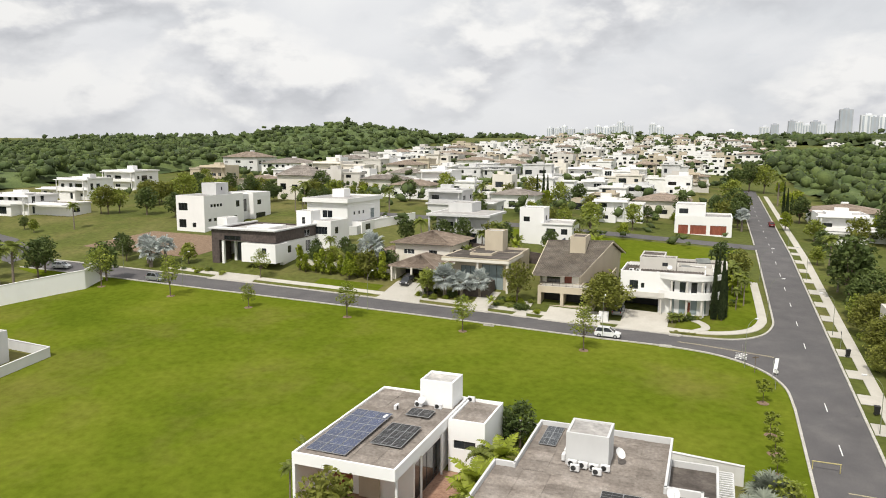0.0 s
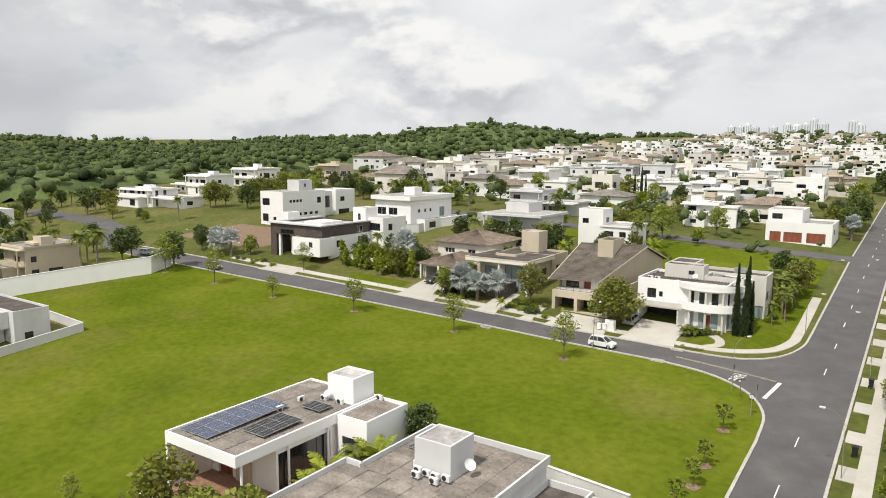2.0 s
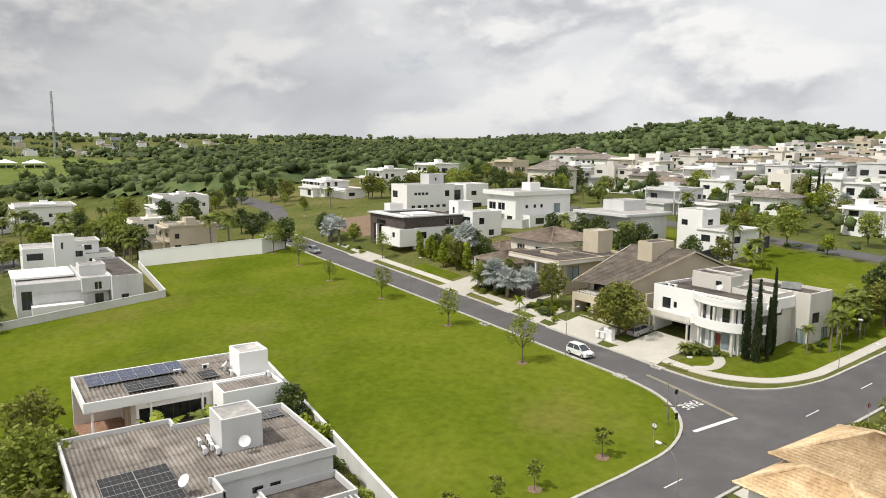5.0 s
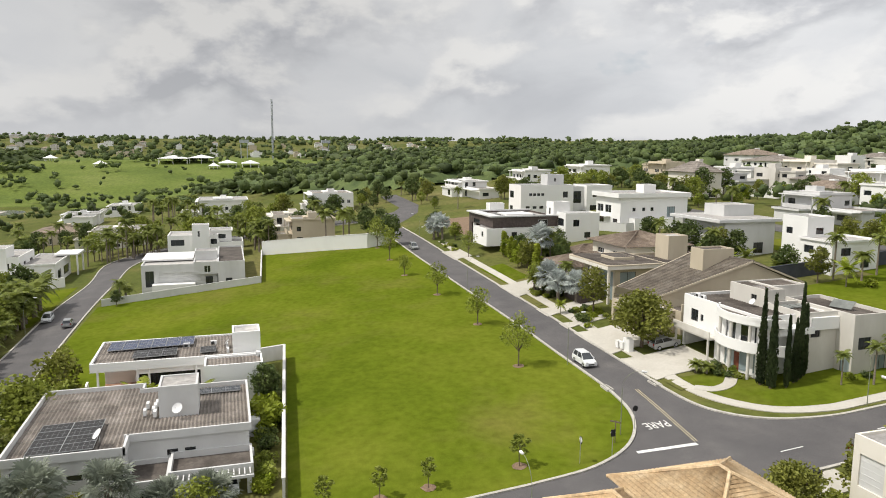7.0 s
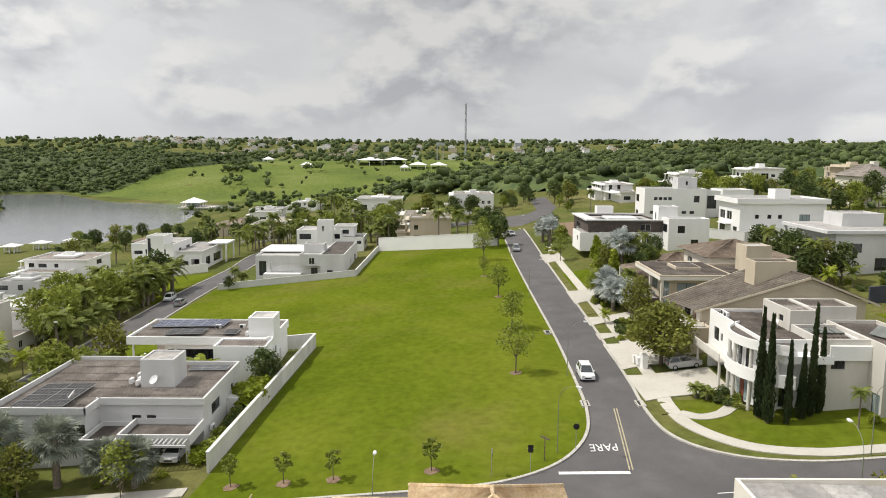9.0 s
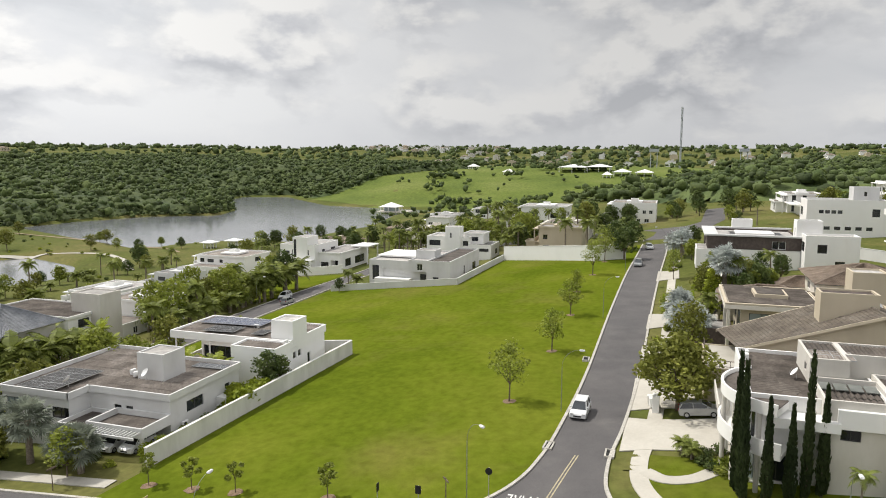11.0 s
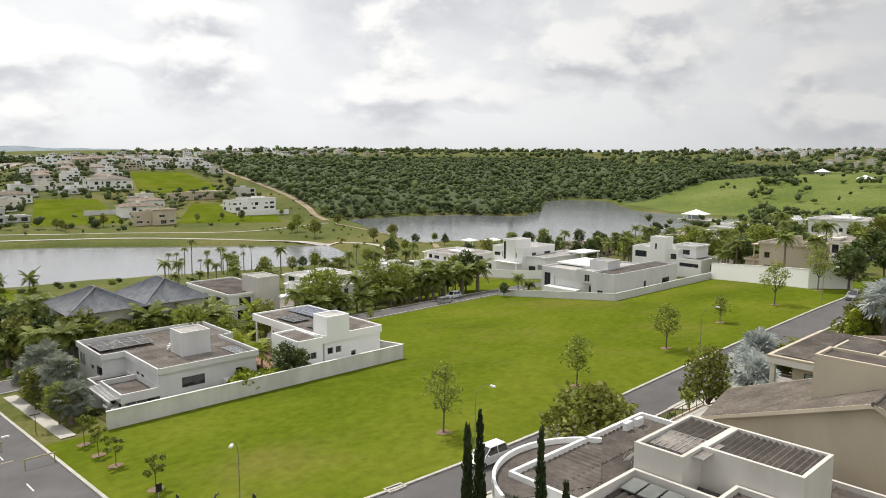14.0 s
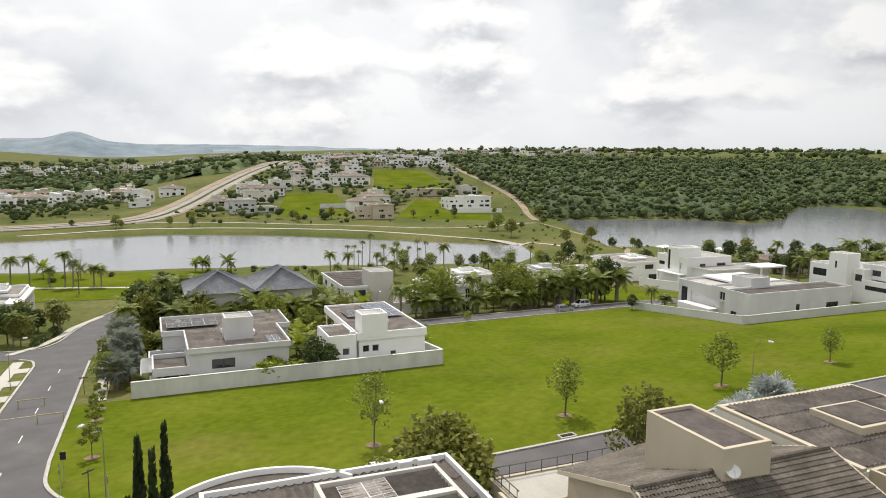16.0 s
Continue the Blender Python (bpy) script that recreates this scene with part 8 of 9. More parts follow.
# ---- fittings on the roofs ----
def solar_panel_mesh(w, l, mat, cells):
    bm = bmesh.new()
    box(bm, 0, 0, 0, w, l, 0.04)
    me = bpy.data.meshes.new("cell_sheet"); bm.to_mesh(me); bm.free(); me.materials.append(mat)
    bm = bmesh.new()
    t = 0.028
    for a in ((-t, -t, w + t, 0), (-t, l, w + t, l + t), (-t, 0, 0, l), (w, 0, w + t, l)):
        box(bm, a[0], a[1], -0.02, a[2], a[3], 0.06)
    for k in range(1, cells):
        box(bm, 0, l * k / cells - 0.006, 0.04, w, l * k / cells + 0.006, 0.046)
    box(bm, w / 2 - 0.006, 0, 0.04, w / 2 + 0.006, l, 0.046)
    mf = bpy.data.meshes.new("panel_frame"); bm.to_mesh(mf); bm.free(); mf.materials.append(STEEL)
    return me, mf


def solar_array(x, y, z, cols, rows, w, l, mat, tilt_x, tilt_y, label, gap=0.03, turn=0.0):
    me, mf = solar_panel_mesh(w, l, mat, 6)
    for i in range(cols):
        for j in range(rows):
            e = thing("solar_panel", 0, 0, 0, label, "solar panel", "panels on the roof")
            e.matrix_basis = pose(x, y, z, tilt_x, tilt_y, turn) @ Matrix.Translation((i * (w + gap), j * (l + gap), 0))
            place("cell_sheet", me, e)
            place("panel_frame", mf, e)


solar_array(-34.2, 54.6, 8.28, 3, 6, 1.3, 1.66, SOLAR, 1.0, 0, "blue framed solar panel lying on the roof", 0.1)
solar_array(-29.2, 58.0, 8.26, 3, 3, 1.05, 1.7, SOLAR_DARK, 1.0, 0, "black solar heating mat on the roof", 0.01)
solar_array(-29.0, 66.0, 8.26, 2, 1, 1.3, 1.9, SOLAR_DARK, 1.0, 0, "black solar heating mat on the roof", 0.01)
solar_array(-7.2, 52.2, 7.44, 4, 2, 1.75, 2.7, SOLAR_DARK, 1.0, 0, "black solar heating mat on the roof", 0.06)
solar_array(-14.6, 66.0, 7.30, 2, 3, 0.8, 1.5, GLASS, 0.8, 0, "dark glass solar collector on the roof", 0.05)
solar_array(-8.6, 134.8, 16.62, 2, 2, 1.2, 1.6, FIBRE, 0, 2, "grey roof hatch sheet", 0.05)
solar_array(-99.6, 134, 18.15, 3, 4, 1.6, 2.2, SOLAR_DARK, 0, 0, "dark solar panel on the roof", 0.3)


def ac_unit(x, y, z, turn):
    e = thing("air_conditioner", x, y, z, "white outdoor air-conditioning unit on the roof", "air conditioner", "outdoor units", turn)
    bm = bmesh.new(); box(bm, -0.42, -0.16, 0.08, 0.42, 0.16, 0.66)
    bmesh.ops.bevel(bm, geom=bm.edges[:], offset=0.025, segments=1, affect="EDGES")
    part("casing", bm, FRAME_WHITE, e)
    bm = bmesh.new(); tube(bm, (-0.12, -0.165, 0.37), (-0.12, -0.175, 0.37), 0.24, 0.24, 14); part("fan_grille", bm, FRAME_DARK, e)
    for sx in (-0.3, 0.3):
        bm = bmesh.new(); box(bm, sx - 0.03, -0.16, 0, sx + 0.03, 0.16, 0.08); part("foot", bm, STEEL, e)


for k, (x, y) in enumerate(((-11.6, 63.4), (-11.6, 64.6), (-10.6, 62.2), (-9.6, 62.1), (-8.6, 62.0), (-7.6, 62.2), (-10.2, 61.3), (-8.2, 61.2))):
    ac_unit(x, y, 7.2, 0 if k > 1 else -90)
for x, y, z, tn in ((-28.9, 69.3, 7.95, 0), (-26.6, 69.4, 7.95, 0), (-30.5, 64.2, 7.9, 90), (-30.8, 67.6, 7.9, 90), (-4.4, 71.5, 3.3, 180), (-12.6, 130.2, 14.5, 0), (-11.4, 130.1, 14.5, 0), (-17.1, 143.0, 9.2, 90), (-24.0, 73.0, 7.9, 0)):
    ac_unit(x, y, z, tn)


def dish(x, y, z, turn, r=0.55):
    e = thing("satellite_dish", x, y, z, "pale satellite dish on a short mast", "satellite dish", "dishes", turn)
    bm = bmesh.new(); tube(bm, (0, 0, 0), (0, 0, 0.7), 0.03, 0.03, 6); part("mast", bm, STEEL, e)
    bm = bmesh.new()
    rings = []
    m = pose(0, -0.08, 0.85, 50, 0, 0)
    for i in range(5):
        q = r * i / 4
        rings.append([bm.verts.new(m @ Vector((q * math.cos(a * math.pi / 9), q * math.sin(a * math.pi / 9), 0.35 * q * q / r))) for a in range(18)] if i else [bm.verts.new(m @ Vector((0, 0, 0)))])
    for a in range(18):
        bm.faces.new((rings[0][0], rings[1][a], rings[1][(a + 1) % 18]))
    for p, q in zip(rings[1:], rings[2:]):
        for a in range(18):
            bm.faces.new((p[a], q[a], q[(a + 1) % 18], p[(a + 1) % 18]))
    part("bowl", bm, FRAME_WHITE, e)
    bm = bmesh.new(); tube(bm, m @ Vector((0, -r * 0.9, 0.3)), m @ Vector((0, 0, r * 0.95)), 0.015, 0.015, 5); part("arm", bm, STEEL, e)


for x, y, z, tn, rr in ((-1.6, 58.0, 7.35, 20, 0.55), (-6.7, 64.5, 7.3, 60, 0.55), (-28.4, 69.4, 7.95, -20, 0.5), (-6.2, 133.6, 14.3, 0, 0.45), (-22.9, 143.5, 17.5, 150, 0.34)):
    dish(x, y, z, tn, rr)

# ---- street furniture ----
def street_lamp(x, y, turn, h=7.0, reach=1.9):
    e = thing("street_lamp", x, y, ground_z(x, y), "slim grey-green street lamp with a white head on a curved arm", "street lamp", "street lamps", turn)
    bm = bmesh.new(); tube(bm, (0, 0, -0.3), (0, 0, h * 0.72), 0.05, 0.038, 8); part("pole", bm, LAMPPAINT, e)
    bm = bmesh.new()
    pts = [Vector((reach * (1 - math.cos(a)), 0, h * 0.72 + (h * 0.28) * math.sin(a))) for a in [k * math.pi / 2 / 8 for k in range(9)]]
    rings = [[bm.verts.new(c + Vector((math.sin(k * math.pi / 16) * 0.026 * math.cos(q * math.pi / 3) * -1, 0.026 * math.sin(q * math.pi / 3), math.cos(k * math.pi / 16) * 0.026 * math.cos(q * math.pi / 3)))) for q in range(6)] for k, c in enumerate(pts)]
    for a, b in zip(rings, rings[1:]):
        for q in range(6):
            bm.faces.new((a[q], a[(q + 1) % 6], b[(q + 1) % 6], b[q]))
    part("arm", bm, LAMPPAINT, e)
    bm = bmesh.new(); box(bm, reach - 0.1, -0.13, h - 0.07, reach + 0.5, 0.13, h + 0.07)
    bmesh.ops.bevel(bm, geom=bm.edges[:], offset=0.05, segments=2, affect="EDGES")
    part("lamp_head", bm, FRAME_WHITE, e)
    bm = bmesh.new(); box(bm, reach + 0.0, -0.1, h - 0.11, reach + 0.42, 0.1, h - 0.07); part("lens", bm, LAMP_CLEAR, e)


for x, y, tn in ((19.9, 91.4, 180), (5.9, 107.6, 50), (10.6, 134.5, 0), (19.9, 128, 180), (19.9, 165, 180), (19.9, 60, 180), (-15.0, 112.2, 90), (-57, 112.6, 90), (-99, 113.3, 90), (-40, 33.2, 90), (-78, 33.4, 90), (10.6, 160, 0), (19.9, 205, 180), (-122, 121, -90)):
    street_lamp(x, y, tn)


def road_sign(x, y, turn, round_plate=True):
    e = thing("road_sign", x, y, ground_z(x, y), "road sign on a thin steel post, its dark back shown" if round_plate else "small square road sign on a post", "road sign", "road signs", turn)
    bm = bmesh.new(); tube(bm, (0, 0, -0.3), (0, 0, 2.7), 0.03, 0.03, 7); part("post", bm, STEEL, e)
    bm = bmesh.new()
    if round_plate:
        tube(bm, (0.035, 0, 2.4), (0.055, 0, 2.4), 0.32, 0.32, 8)
    else:
        box(bm, 0.035, -0.24, 2.0, 0.055, 0.24, 2.7)
    part("plate", bm, BLACK, e)
    bm = bmesh.new()
    tube(bm, (0.03, 0, 2.4), (0.034, 0, 2.4), 0.28, 0.28, 8)
    part("plate_face", bm, LAMP_RED if round_plate else FRAME_WHITE, e)


road_sign(5.6, 109.4, 0); road_sign(9.5, 101.1, 90, False); road_sign(9.4, 104.6, 0, False); road_sign(20.2, 122, 180)


def kerb_post(x, y, turn):
    """A thin timber post with a short crossbar."""
    e = thing("name_post", x, y, ground_z(x, y), "thin weathered post with a short bar by the kerb", "post", "kerb posts", turn)
    bm = bmesh.new(); tube(bm, (0, 0, -0.3), (0, 0, 2.4), 0.05, 0.045, 7); part("post", bm, BARK, e)
    bm = bmesh.new(); box(bm, -0.55, -0.03, 2.15, 0.55, 0.03, 2.3); part("crossbar", bm, BARK, e)


kerb_post(7.2, 106.2, 40); kerb_post(20.0, 79.0, 0); kerb_post(10.4, 68, 0)


def drain(x, y, turn):
    e = thing("kerb_drain", x, y, ground_z(x, y) + 0.06, "concrete kerb inlet with a dark grating", "drain", "drains", turn)
    bm = bmesh.new()
    for a in ((-0.9, -0.45, 0.9, -0.3), (-0.9, 0.3, 0.9, 0.45), (-0.9, -0.3, -0.75, 0.3), (0.75, -0.3, 0.9, 0.3)):
        box(bm, a[0], a[1], -0.1, a[2], a[3], 0.17)
    part("frame", bm, KERB, e)
    for k in range(6):
        bm = bmesh.new(); box(bm, -0.7 + k * 0.25, -0.3, 0.0, -0.6 + k * 0.25, 0.3, 0.1); part("bar", bm, FRAME_DARK, e)


drain(-5.3, 112.5, -2); drain(-4.2, 118.3, 0); drain(-34, 112.6, 2)


def waste_bin(x, y, turn, mat):
    e = thing("waste_bin", x, y, ground_z(x, y) + 0.1, "raised wheelie bin standing beside the pavement", "bin", "bins", turn)
    bm = bmesh.new(); vs = box(bm, -0.35, -0.3, 0.15, 0.35, 0.3, 1.05)
    for v in vs[:4]:
        v.co.x *= 0.8; v.co.y *= 0.8
    part("body", bm, mat, e)
    bm = bmesh.new(); box(bm, -0.38, -0.33, 1.05, 0.38, 0.33, 1.13); part("lid", bm, mat, e)
    for sx in (-0.25, 0.25):
        bm = bmesh.new(); tube(bm, (sx - 0.03, 0.25, 0.1), (sx + 0.03, 0.25, 0.1), 0.1, 0.1, 10); part("wheel", bm, BLACK, e)


for x, y, tn, mt in ((-17.8, 121.4, 0, WHITE), (-17.0, 121.6, 10, WHITE), (-49.6, 123.4, 0, BLACK), (-48.8, 123.4, 0, BLACK), (20.8, 70.5, 90, BLACK), (20.8, 72.0, 90, WHITE), (20.6, 97, 90, BLACK), (20.6, 118, 90, BLACK)):
    waste_bin(x, y, tn, mt)
util = thing("utility_cabinet", -16.2, 122.0, ground_z(-16.2, 122.0) + 0.1, "white masonry meter cabinet beside the pavement", "cabinet")
bm = bmesh.new(); box(bm, -0.8, -0.35, -0.4, 0.8, 0.35, 1.7); bmesh.ops.bevel(bm, geom=bm.edges[:], offset=0.03, segments=1, affect="EDGES"); part("body", bm, WHITE, util)
bm = bmesh.new(); box(bm, -0.6, -0.37, 0.5, 0.0, -0.35, 1.4); part("hatch", bm, FRAME_WHITE, util)


# ---- cars ----
def car(x, y, turn, paint, label, suv=False, dz=0.07):
    """A small hatchback, nose towards local +x."""
    e = thing("car", x, y, ground_z(x, y) + dz, label, "car", "parked cars", turn)
    gxs = (ground_z(x + 1.3 * math.cos(radians(turn)), y + 1.3 * math.sin(radians(turn))) - ground_z(x - 1.3 * math.cos(radians(turn)), y - 1.3 * math.sin(radians(turn)))) / 2.6
    e.matrix_basis = pose(x, y, ground_z(x, y) + dz, 0, 0, turn) @ pose(0, 0, 0, 0, -math.degrees(math.atan(gxs)), 0)
    hh = 1.62 if suv else 1.5
    L, W = 4.05, 0.86
    prof = [(-L / 2, 0.32), (-L / 2 - 0.03, 0.62), (-L / 2 + 0.02, 0.95), (L / 2 - 1.15, 0.98), (L / 2 - 0.35, 0.84), (L / 2, 0.66), (L / 2 + 0.02, 0.32), (L / 2 - 0.2, 0.22), (-L / 2 + 0.2, 0.22)]
    bm = bmesh.new()
    rows = []
    for s, k in ((-1, 0.9), (-1, 1.0), (1, 1.0), (1, 0.9)):
        rows.append([bm.verts.new((px * (0.985 if k < 1 else 1), s * W * (1.0 if k < 1 else 0.94), pz if k < 1 else pz + 0.0)) for px, pz in prof])
    rows[0], rows[1] = rows[0], rows[1]
    for a, b in zip(rows, rows[1:]):
        for i in range(len(prof)):
            j = (i + 1) % len(prof)
            bm.faces.new((a[i], a[j], b[j], b[i]))
    bm.faces.new(rows[0]); bm.faces.new(rows[-1][::-1])
    bmesh.ops.recalc_face_normals(bm, faces=bm.faces[:])
    bmesh.ops.bevel(bm, geom=[g for g in bm.edges if g.calc_face_angle(0) > 0.5], offset=0.05, segments=2, affect="EDGES")
    body = part("body", bm, paint, e, smooth=False)
    # cabin: glass band with a painted roof above
    low = [(-1.95, 0.93), (1.15, 0.95)]
    top = [(-1.6, hh - 0.06), (0.25, hh - 0.06)]
    v = ((low[0][0], -0.78, low[0][1]), (low[1][0], -0.78, low[1][1]), (low[1][0], 0.78, low[1][1]), (low[0][0], 0.78, low[0][1]), (top[0][0], -0.6, top[0][1]), (top[1][0], -0.6, top[1][1]), (top[1][0], 0.6, top[1][1]), (top[0][0], 0.6, top[0][1]))
    for nm, f in (("side_window", (0, 1, 5, 4)), ("windscreen", (1, 2, 6, 5)), ("side_window", (2, 3, 7, 6)), ("rear_window", (3, 0, 4, 7))):
        bm = bmesh.new(); quad(bm, *[v[i] for i in f]); part(nm, bm, GLASS, e)
    bm = bmesh.new(); box(bm, top[0][0] - 0.1, -0.62, hh - 0.08, top[1][0] + 0.06, 0.62, hh)
    bmesh.ops.bevel(bm, geom=bm.edges[:], offset=0.035, segments=2, affect="EDGES")
    part("roof", bm, paint, e)
    for s in (-1, 1):
        for a, b in (((0.97 * 1.15, 0.96), (0.25, hh - 0.05)), ((-0.55, 0.95), (-0.6, hh - 0.05)), ((-1.93, 0.95), (-1.6, hh - 0.05))):
            bm = bmesh.new(); tube(bm, (a[0], s * 0.785, a[1]), (b[0], s * 0.61, b[1]), 0.045, 0.04, 6); part("pillar", bm, paint, e)
        bm = bmesh.new(); box(bm, 0.72, s * 0.9 - 0.09, 0.98, 0.86, s * 0.9 + 0.09, 1.12); part("mirror", bm, paint, e)
        bm = bmesh.new(); box(bm, L / 2 - 0.2, s * 0.6 - 0.16, 0.64, L / 2 + 0.025, s * 0.6 + 0.16, 0.78); part("headlight", bm, LAMP_CLEAR, e)
        bm = bmesh.new(); box(bm, -L / 2 - 0.045, s * 0.68 - 0.1, 0.72, -L / 2 + 0.1, s * 0.68 + 0.1, 0.98); part("tail_light", bm, LAMP_RED, e)
        for wx in (-1.28, 1.28):
            bm = bmesh.new(); tube(bm, (wx, s * 0.66, 0.3), (wx, s * 0.87, 0.3), 0.31, 0.31, 16)
            wheel = part("wheel", bm, RUBBER, e)
            bm = bmesh.new(); tube(bm, (wx, s * 0.86, 0.3), (wx, s * 0.885, 0.3), 0.19, 0.19, 12)
            part("rim", bm, STEEL, wheel)
    bm = bmesh.new(); box(bm, L / 2 - 0.02, -0.4, 0.42, L / 2 + 0.04, 0.4, 0.56); part("grille", bm, BLACK, e)
    bm = bmesh.new(); box(bm, -L / 2 - 0.04, -0.26, 0.5, -L / 2 - 0.02, 0.26, 0.61); part("number_plate", bm, KERB, e)
    return e


car(-14.4, 114.35, -2, CAR_WHITE, "white compact hatchback parked by the lawn's kerb", True)
car(-14.2, 126.4, 88, CAR_SILVER, "silver hatchback parked in a villa's driveway", dz=0.2)
car(-56.3, 129.0, -90, CAR_DARK, "dark car parked under a tiled garage roof", dz=0.2)
car(-108.0, 115.6, -2, CAR_SILVER, "grey car parked by the kerb of the side street", True)
car(-87.2, 35.2, 2, CAR_WHITE, "white car parked on the lower street", True)
car(-79.6, 40.3, 183, CAR_SILVER, "grey car parked on the lower street")
car(18.0, 238, 90, CAR_RED, "dark red car standing on the hill street")
car(0.5, 66.4, 0, CAR_WHITE, "white car under the pergola carport", dz=0.1)
car(0.5, 69.2, 0, CAR_WHITE, "white car under the pergola carport", dz=0.1)
car(-136, 117, 10, CAR_WHITE, "white car near the street's end")


def road_barrier(x0, x1, y):
    e = thing("road_barrier", (x0 + x1) / 2, y, ground_z((x0 + x1) / 2, y) + 0.05, "low weathered yellow rail across half the street", "barrier", "street barriers")
    w = (x1 - x0) / 2
    for sx in (-w + 0.1, w - 0.1):
        bm = bmesh.new(); tube(bm, (sx, 0, -0.2), (sx, 0, 0.95), 0.06, 0.06, 8); part("post", bm, BARRIER, e)
    bm = bmesh.new(); tube(bm, (-w, 0, 0.95), (w, 0, 0.95), 0.07, 0.07, 8); part("rail", bm, BARRIER, e)


road_barrier(11.5, 14.3, 80.0); road_barrier(14.4, 17.4, 71.5)


# ---- by the lake and on the golf course ----
def pavilion(x, y, w, z, label, h=3.4, rise=3.0, deck=True):
    e = thing("pavilion", x, y, z, label, "pavilion")
    bm = bmesh.new()
    a = w / 2 + 1.2
    top = bm.verts.new((0, 0, h + rise))
    c = [bm.verts.new(p) for p in ((-a, -a, h), (a, -a, h), (a, a, h), (-a, a, h))]
    lo = [bm.verts.new((v.co.x, v.co.y, h - 0.35)) for v in c]
    for i in range(4):
        bm.faces.new((c[i], c[(i + 1) % 4], top)); bm.faces.new((lo[i], lo[(i + 1) % 4], c[(i + 1) % 4], c[i]))
    bm.faces.new(lo[::-1])
    part("roof", bm, WHITE, e)
    for sx in (-1, 0, 1):
        for sy in (-1, 0, 1):
            if sx or sy:
                bm = bmesh.new(); tube(bm, (sx * w / 2, sy * w / 2, -3), (sx * w / 2, sy * w / 2, h - 0.3), 0.25, 0.25, 7); part("post", bm, WHITE, e)
    if deck:
        bm = bmesh.new(); box(bm, -w / 2 - 3, -w / 2 - 3, -0.4, w / 2 + 3, w / 2 + 9, 0.1); part("deck", bm, CONCRETE, e)
        bm = bmesh.new(); box(bm, -w / 3, -w / 3, 0.1, w / 3, w / 3, h - 0.4); part("room_wall", bm, GLASS_CLEAR, e)


pavilion(-428, -77, 12, -6.2, "white hip-roofed pavilion on posts over the lake", 3.4, 3.2)
for x, y, w, h in ((-684, 22, 26, 4.4), (-688, 48, 22, 4.4), (-656, 73, 15, 3.6), (-655, 94, 15, 3.4), (-640, 60, 7, 3), (-655, -40, 9, 3), (-560, 150, 9, 3), (-700, -90, 9, 3)):
    pavilion(x, y, w, ground_z(x, y), "white-roofed clubhouse pavilion among golf greens", h, 3.0, False)
for x, y in ((-205, -60), (-214, -52), (-196, -66)):
    pavilion(x, y, 3.6, ground_z(x, y), "small white garden canopy by the lake", 2.6, 0.9, False)
pavilion(70, 330, 8, ground_z(70, 330), "white-roofed kiosk before the woods", 3.0, 3.0, False)

mast = thing("radio_mast", -830, 127, ground_z(-830, 127), "thin steel radio mast on the horizon", "mast")
for k in range(8):
    bm = bmesh.new()
    for a in range(3):
        c, s = math.cos(a * 2.094), math.sin(a * 2.094)
        c1, s1 = math.cos((a + 1) * 2.094), math.sin((a + 1) * 2.094)
        tube(bm, (c, s, k * 9.0), (c, s, k * 9.0 + 9), 0.35, 0.35, 5)
        tube(bm, (c, s, k * 9.0), (c1, s1, k * 9.0 + 9), 0.18, 0.18, 4)
    part("lattice_section", bm, TOWER_DARK, mast)
for az_x, az_y, zt in ((-900, 95, 20), (-930, 205, 20)):
    t = thing("water_tank", az_x, az_y, ground_z(az_x, az_y), "elevated water tank on posts on the horizon", "water tank")
    for sx in (-4, 4):
        bm = bmesh.new(); tube(bm, (0, sx, -5), (0, sx, zt), 0.6, 0.6, 6); part("post", bm, TOWER_DARK, t)
    bm = bmesh.new(); box(bm, -3, -6, zt, 3, 6, zt + 4); part("tank", bm, TOWER_DARK, t)


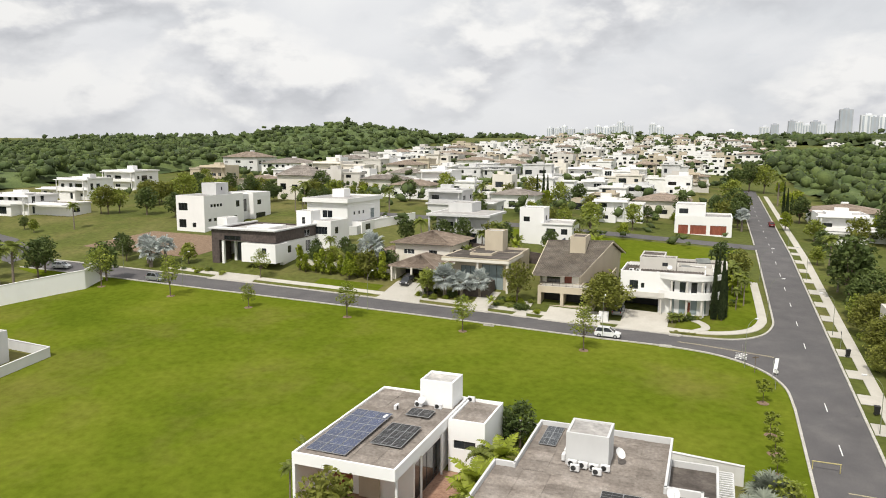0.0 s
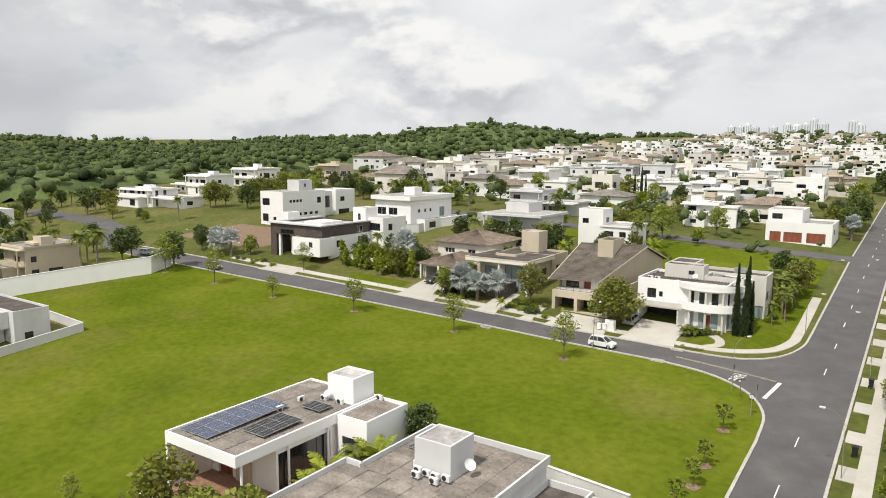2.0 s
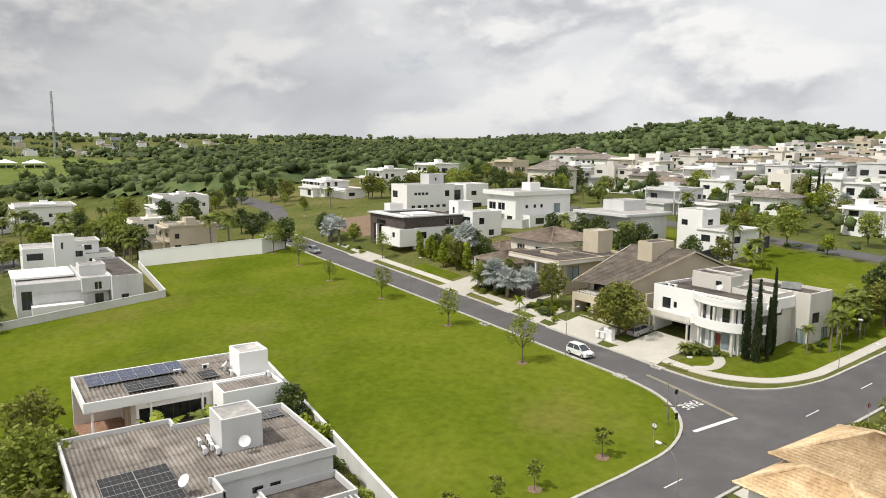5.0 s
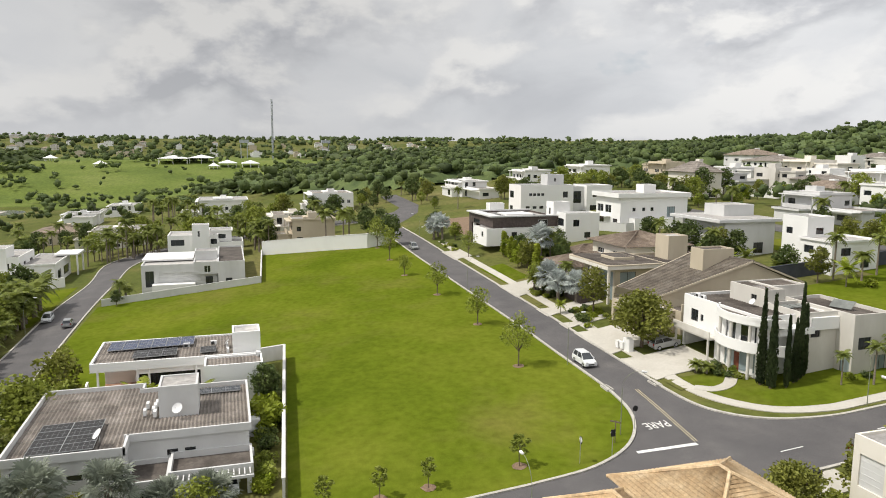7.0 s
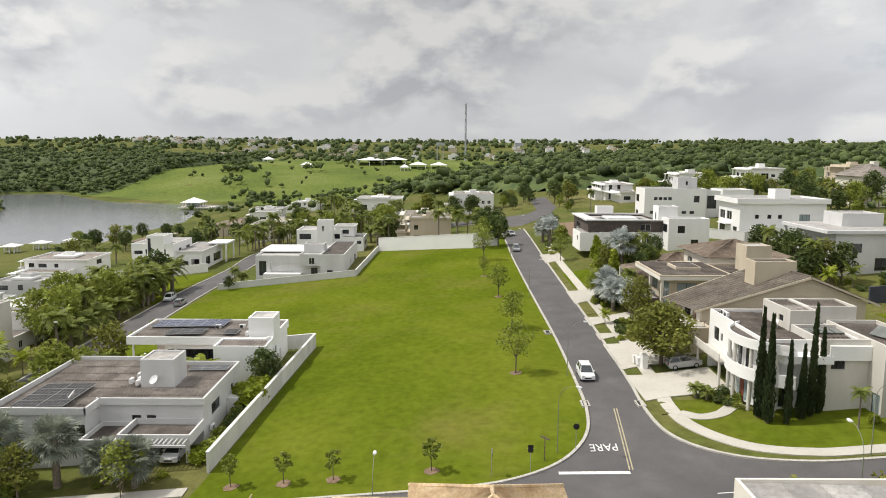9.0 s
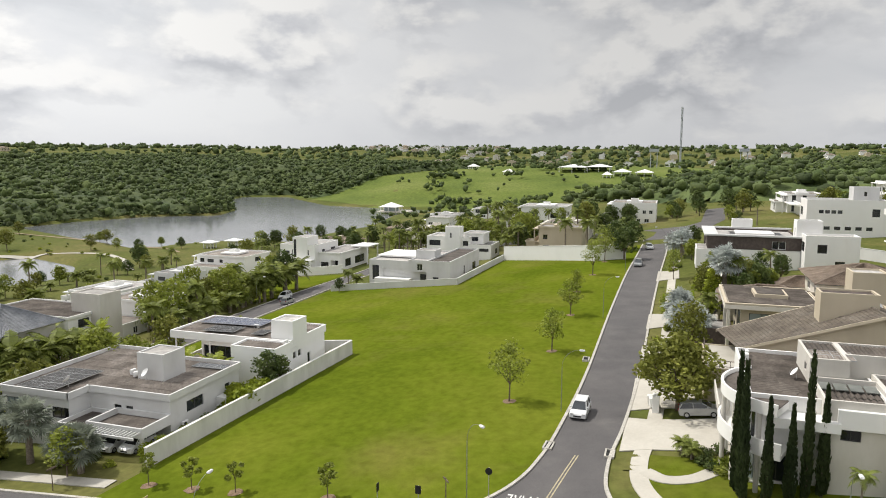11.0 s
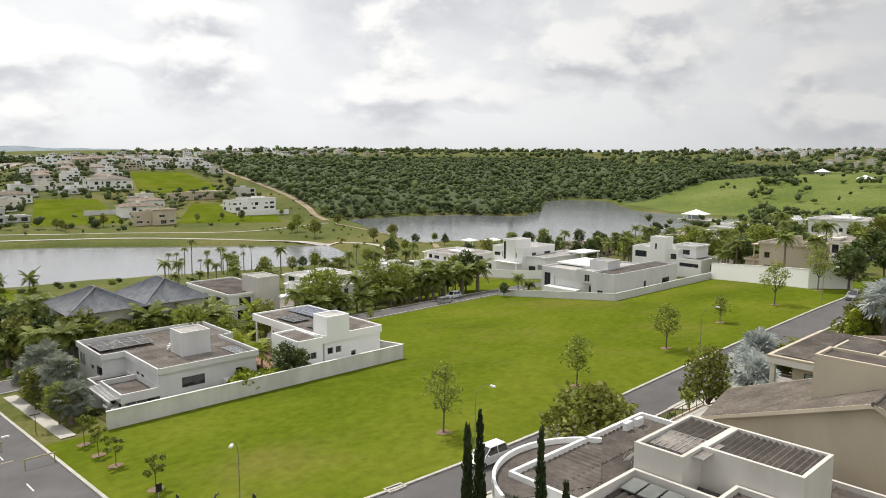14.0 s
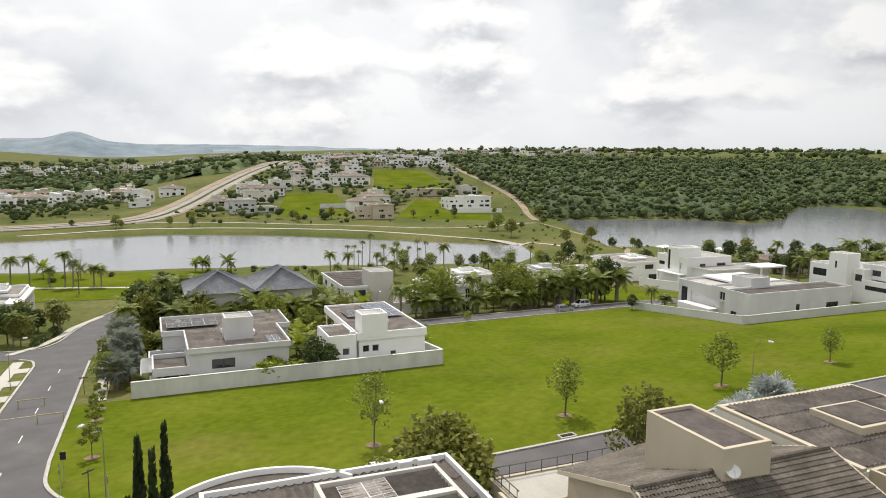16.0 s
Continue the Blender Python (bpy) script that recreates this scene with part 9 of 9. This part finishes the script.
# ---- the far distance ----
def ridge(name, az0, az1, dist, peaks, mat, label, base=-40, floor=60):
    """A far range of hills as a solid ridge between two bearings (degrees from +y, clockwise)."""
    bm = bmesh.new()
    prev = None
    n = 80
    for k in range(n + 1):
        deg = az0 + (az1 - az0) * k / n
        a = radians(deg)
        hh = floor + 7 * noise.noise((k * 0.3, 1.0, 2.0)) + 3 * noise.noise((k * 1.1, 4.0, 2.0))
        for pa, ph, pw in peaks:
            hh += ph * math.exp(-((deg - pa) / pw) ** 2)
        x, y = math.sin(a), math.cos(a)
        cur = [bm.verts.new((x * d, y * d, z)) for d, z in ((dist - 700, base), (dist - 200, hh * 0.75), (dist, hh), (dist + 300, base))]
        if prev:
            for i in range(3):
                bm.faces.new((prev[i], cur[i], cur[i + 1], prev[i + 1]))
        prev = cur
    return tagged(finish(name, bm, mat, smooth=True), label, kind="structure")


# far ridges, their haze laid on as a pale blue colour
ridge("backdrop", 150, 200, 4300, [(175.2, 48, 1.4), (172.5, 30, 7), (188, 14, 6)], HAZE_BLUE, "hills on the horizon tinted the blue of haze", floor=88)
ridge("backdrop", -175, -60, 3600, [(-150, 8, 10)], HAZE_BLUE, "hills on the horizon tinted the blue of haze", floor=70)


def skyline_tower(x, y, w, d, h, mat, z):
    e = thing("tower_block", x, y, z, "pale high-rise tower on the city skyline", "tower", "city skyline")
    bm = bmesh.new(); box(bm, -w / 2, -d / 2, -30, w / 2, d / 2, h); box(bm, -w / 5, -d / 5, h, w / 5, d / 5, h + 6)
    part("wall", bm, mat, e)
    for k in range(3):
        bm = bmesh.new()
        wx = -w / 2 + w * (k + 0.22) / 3
        box(bm, wx, -d / 2 - 0.4, 6, wx + w * 0.14, -d / 2, h - 4)
        part("window_strip", bm, TOWER_WIN, e)


srng = random.Random(3)
for deg, ht, w in ((3.4, 142, 34), (4.1, 152, 28), (5.2, 165, 26), (5.65, 160, 26), (6.15, 150, 30), (6.7, 162, 34), (7.1, 150, 30), (8.55, 208, 44), (8.15, 165, 24), (9.9, 185, 50), (10.4, 176, 40), (10.9, 180, 44),
                   (-6.8, 168, 26), (-7.3, 150, 30), (-7.9, 145, 34), (-8.5, 150, 26), (-6.2, 150, 34), (-4.4, 158, 30), (-4.0, 146, 40), (-11.6, 140, 26), (-11.1, 150, 22), (-10.6, 138, 30), (-12.2, 142, 24), (1.2, 128, 40), (-9.4, 138, 30)):
    a = radians(deg)
    skyline_tower(3100 * math.sin(a), 3100 * math.cos(a), w, 30, (ht - 20) * 0.95, srng.choice([TOWER, TOWER, TOWER_DARK]) if deg > 0 else TOWER, 20)
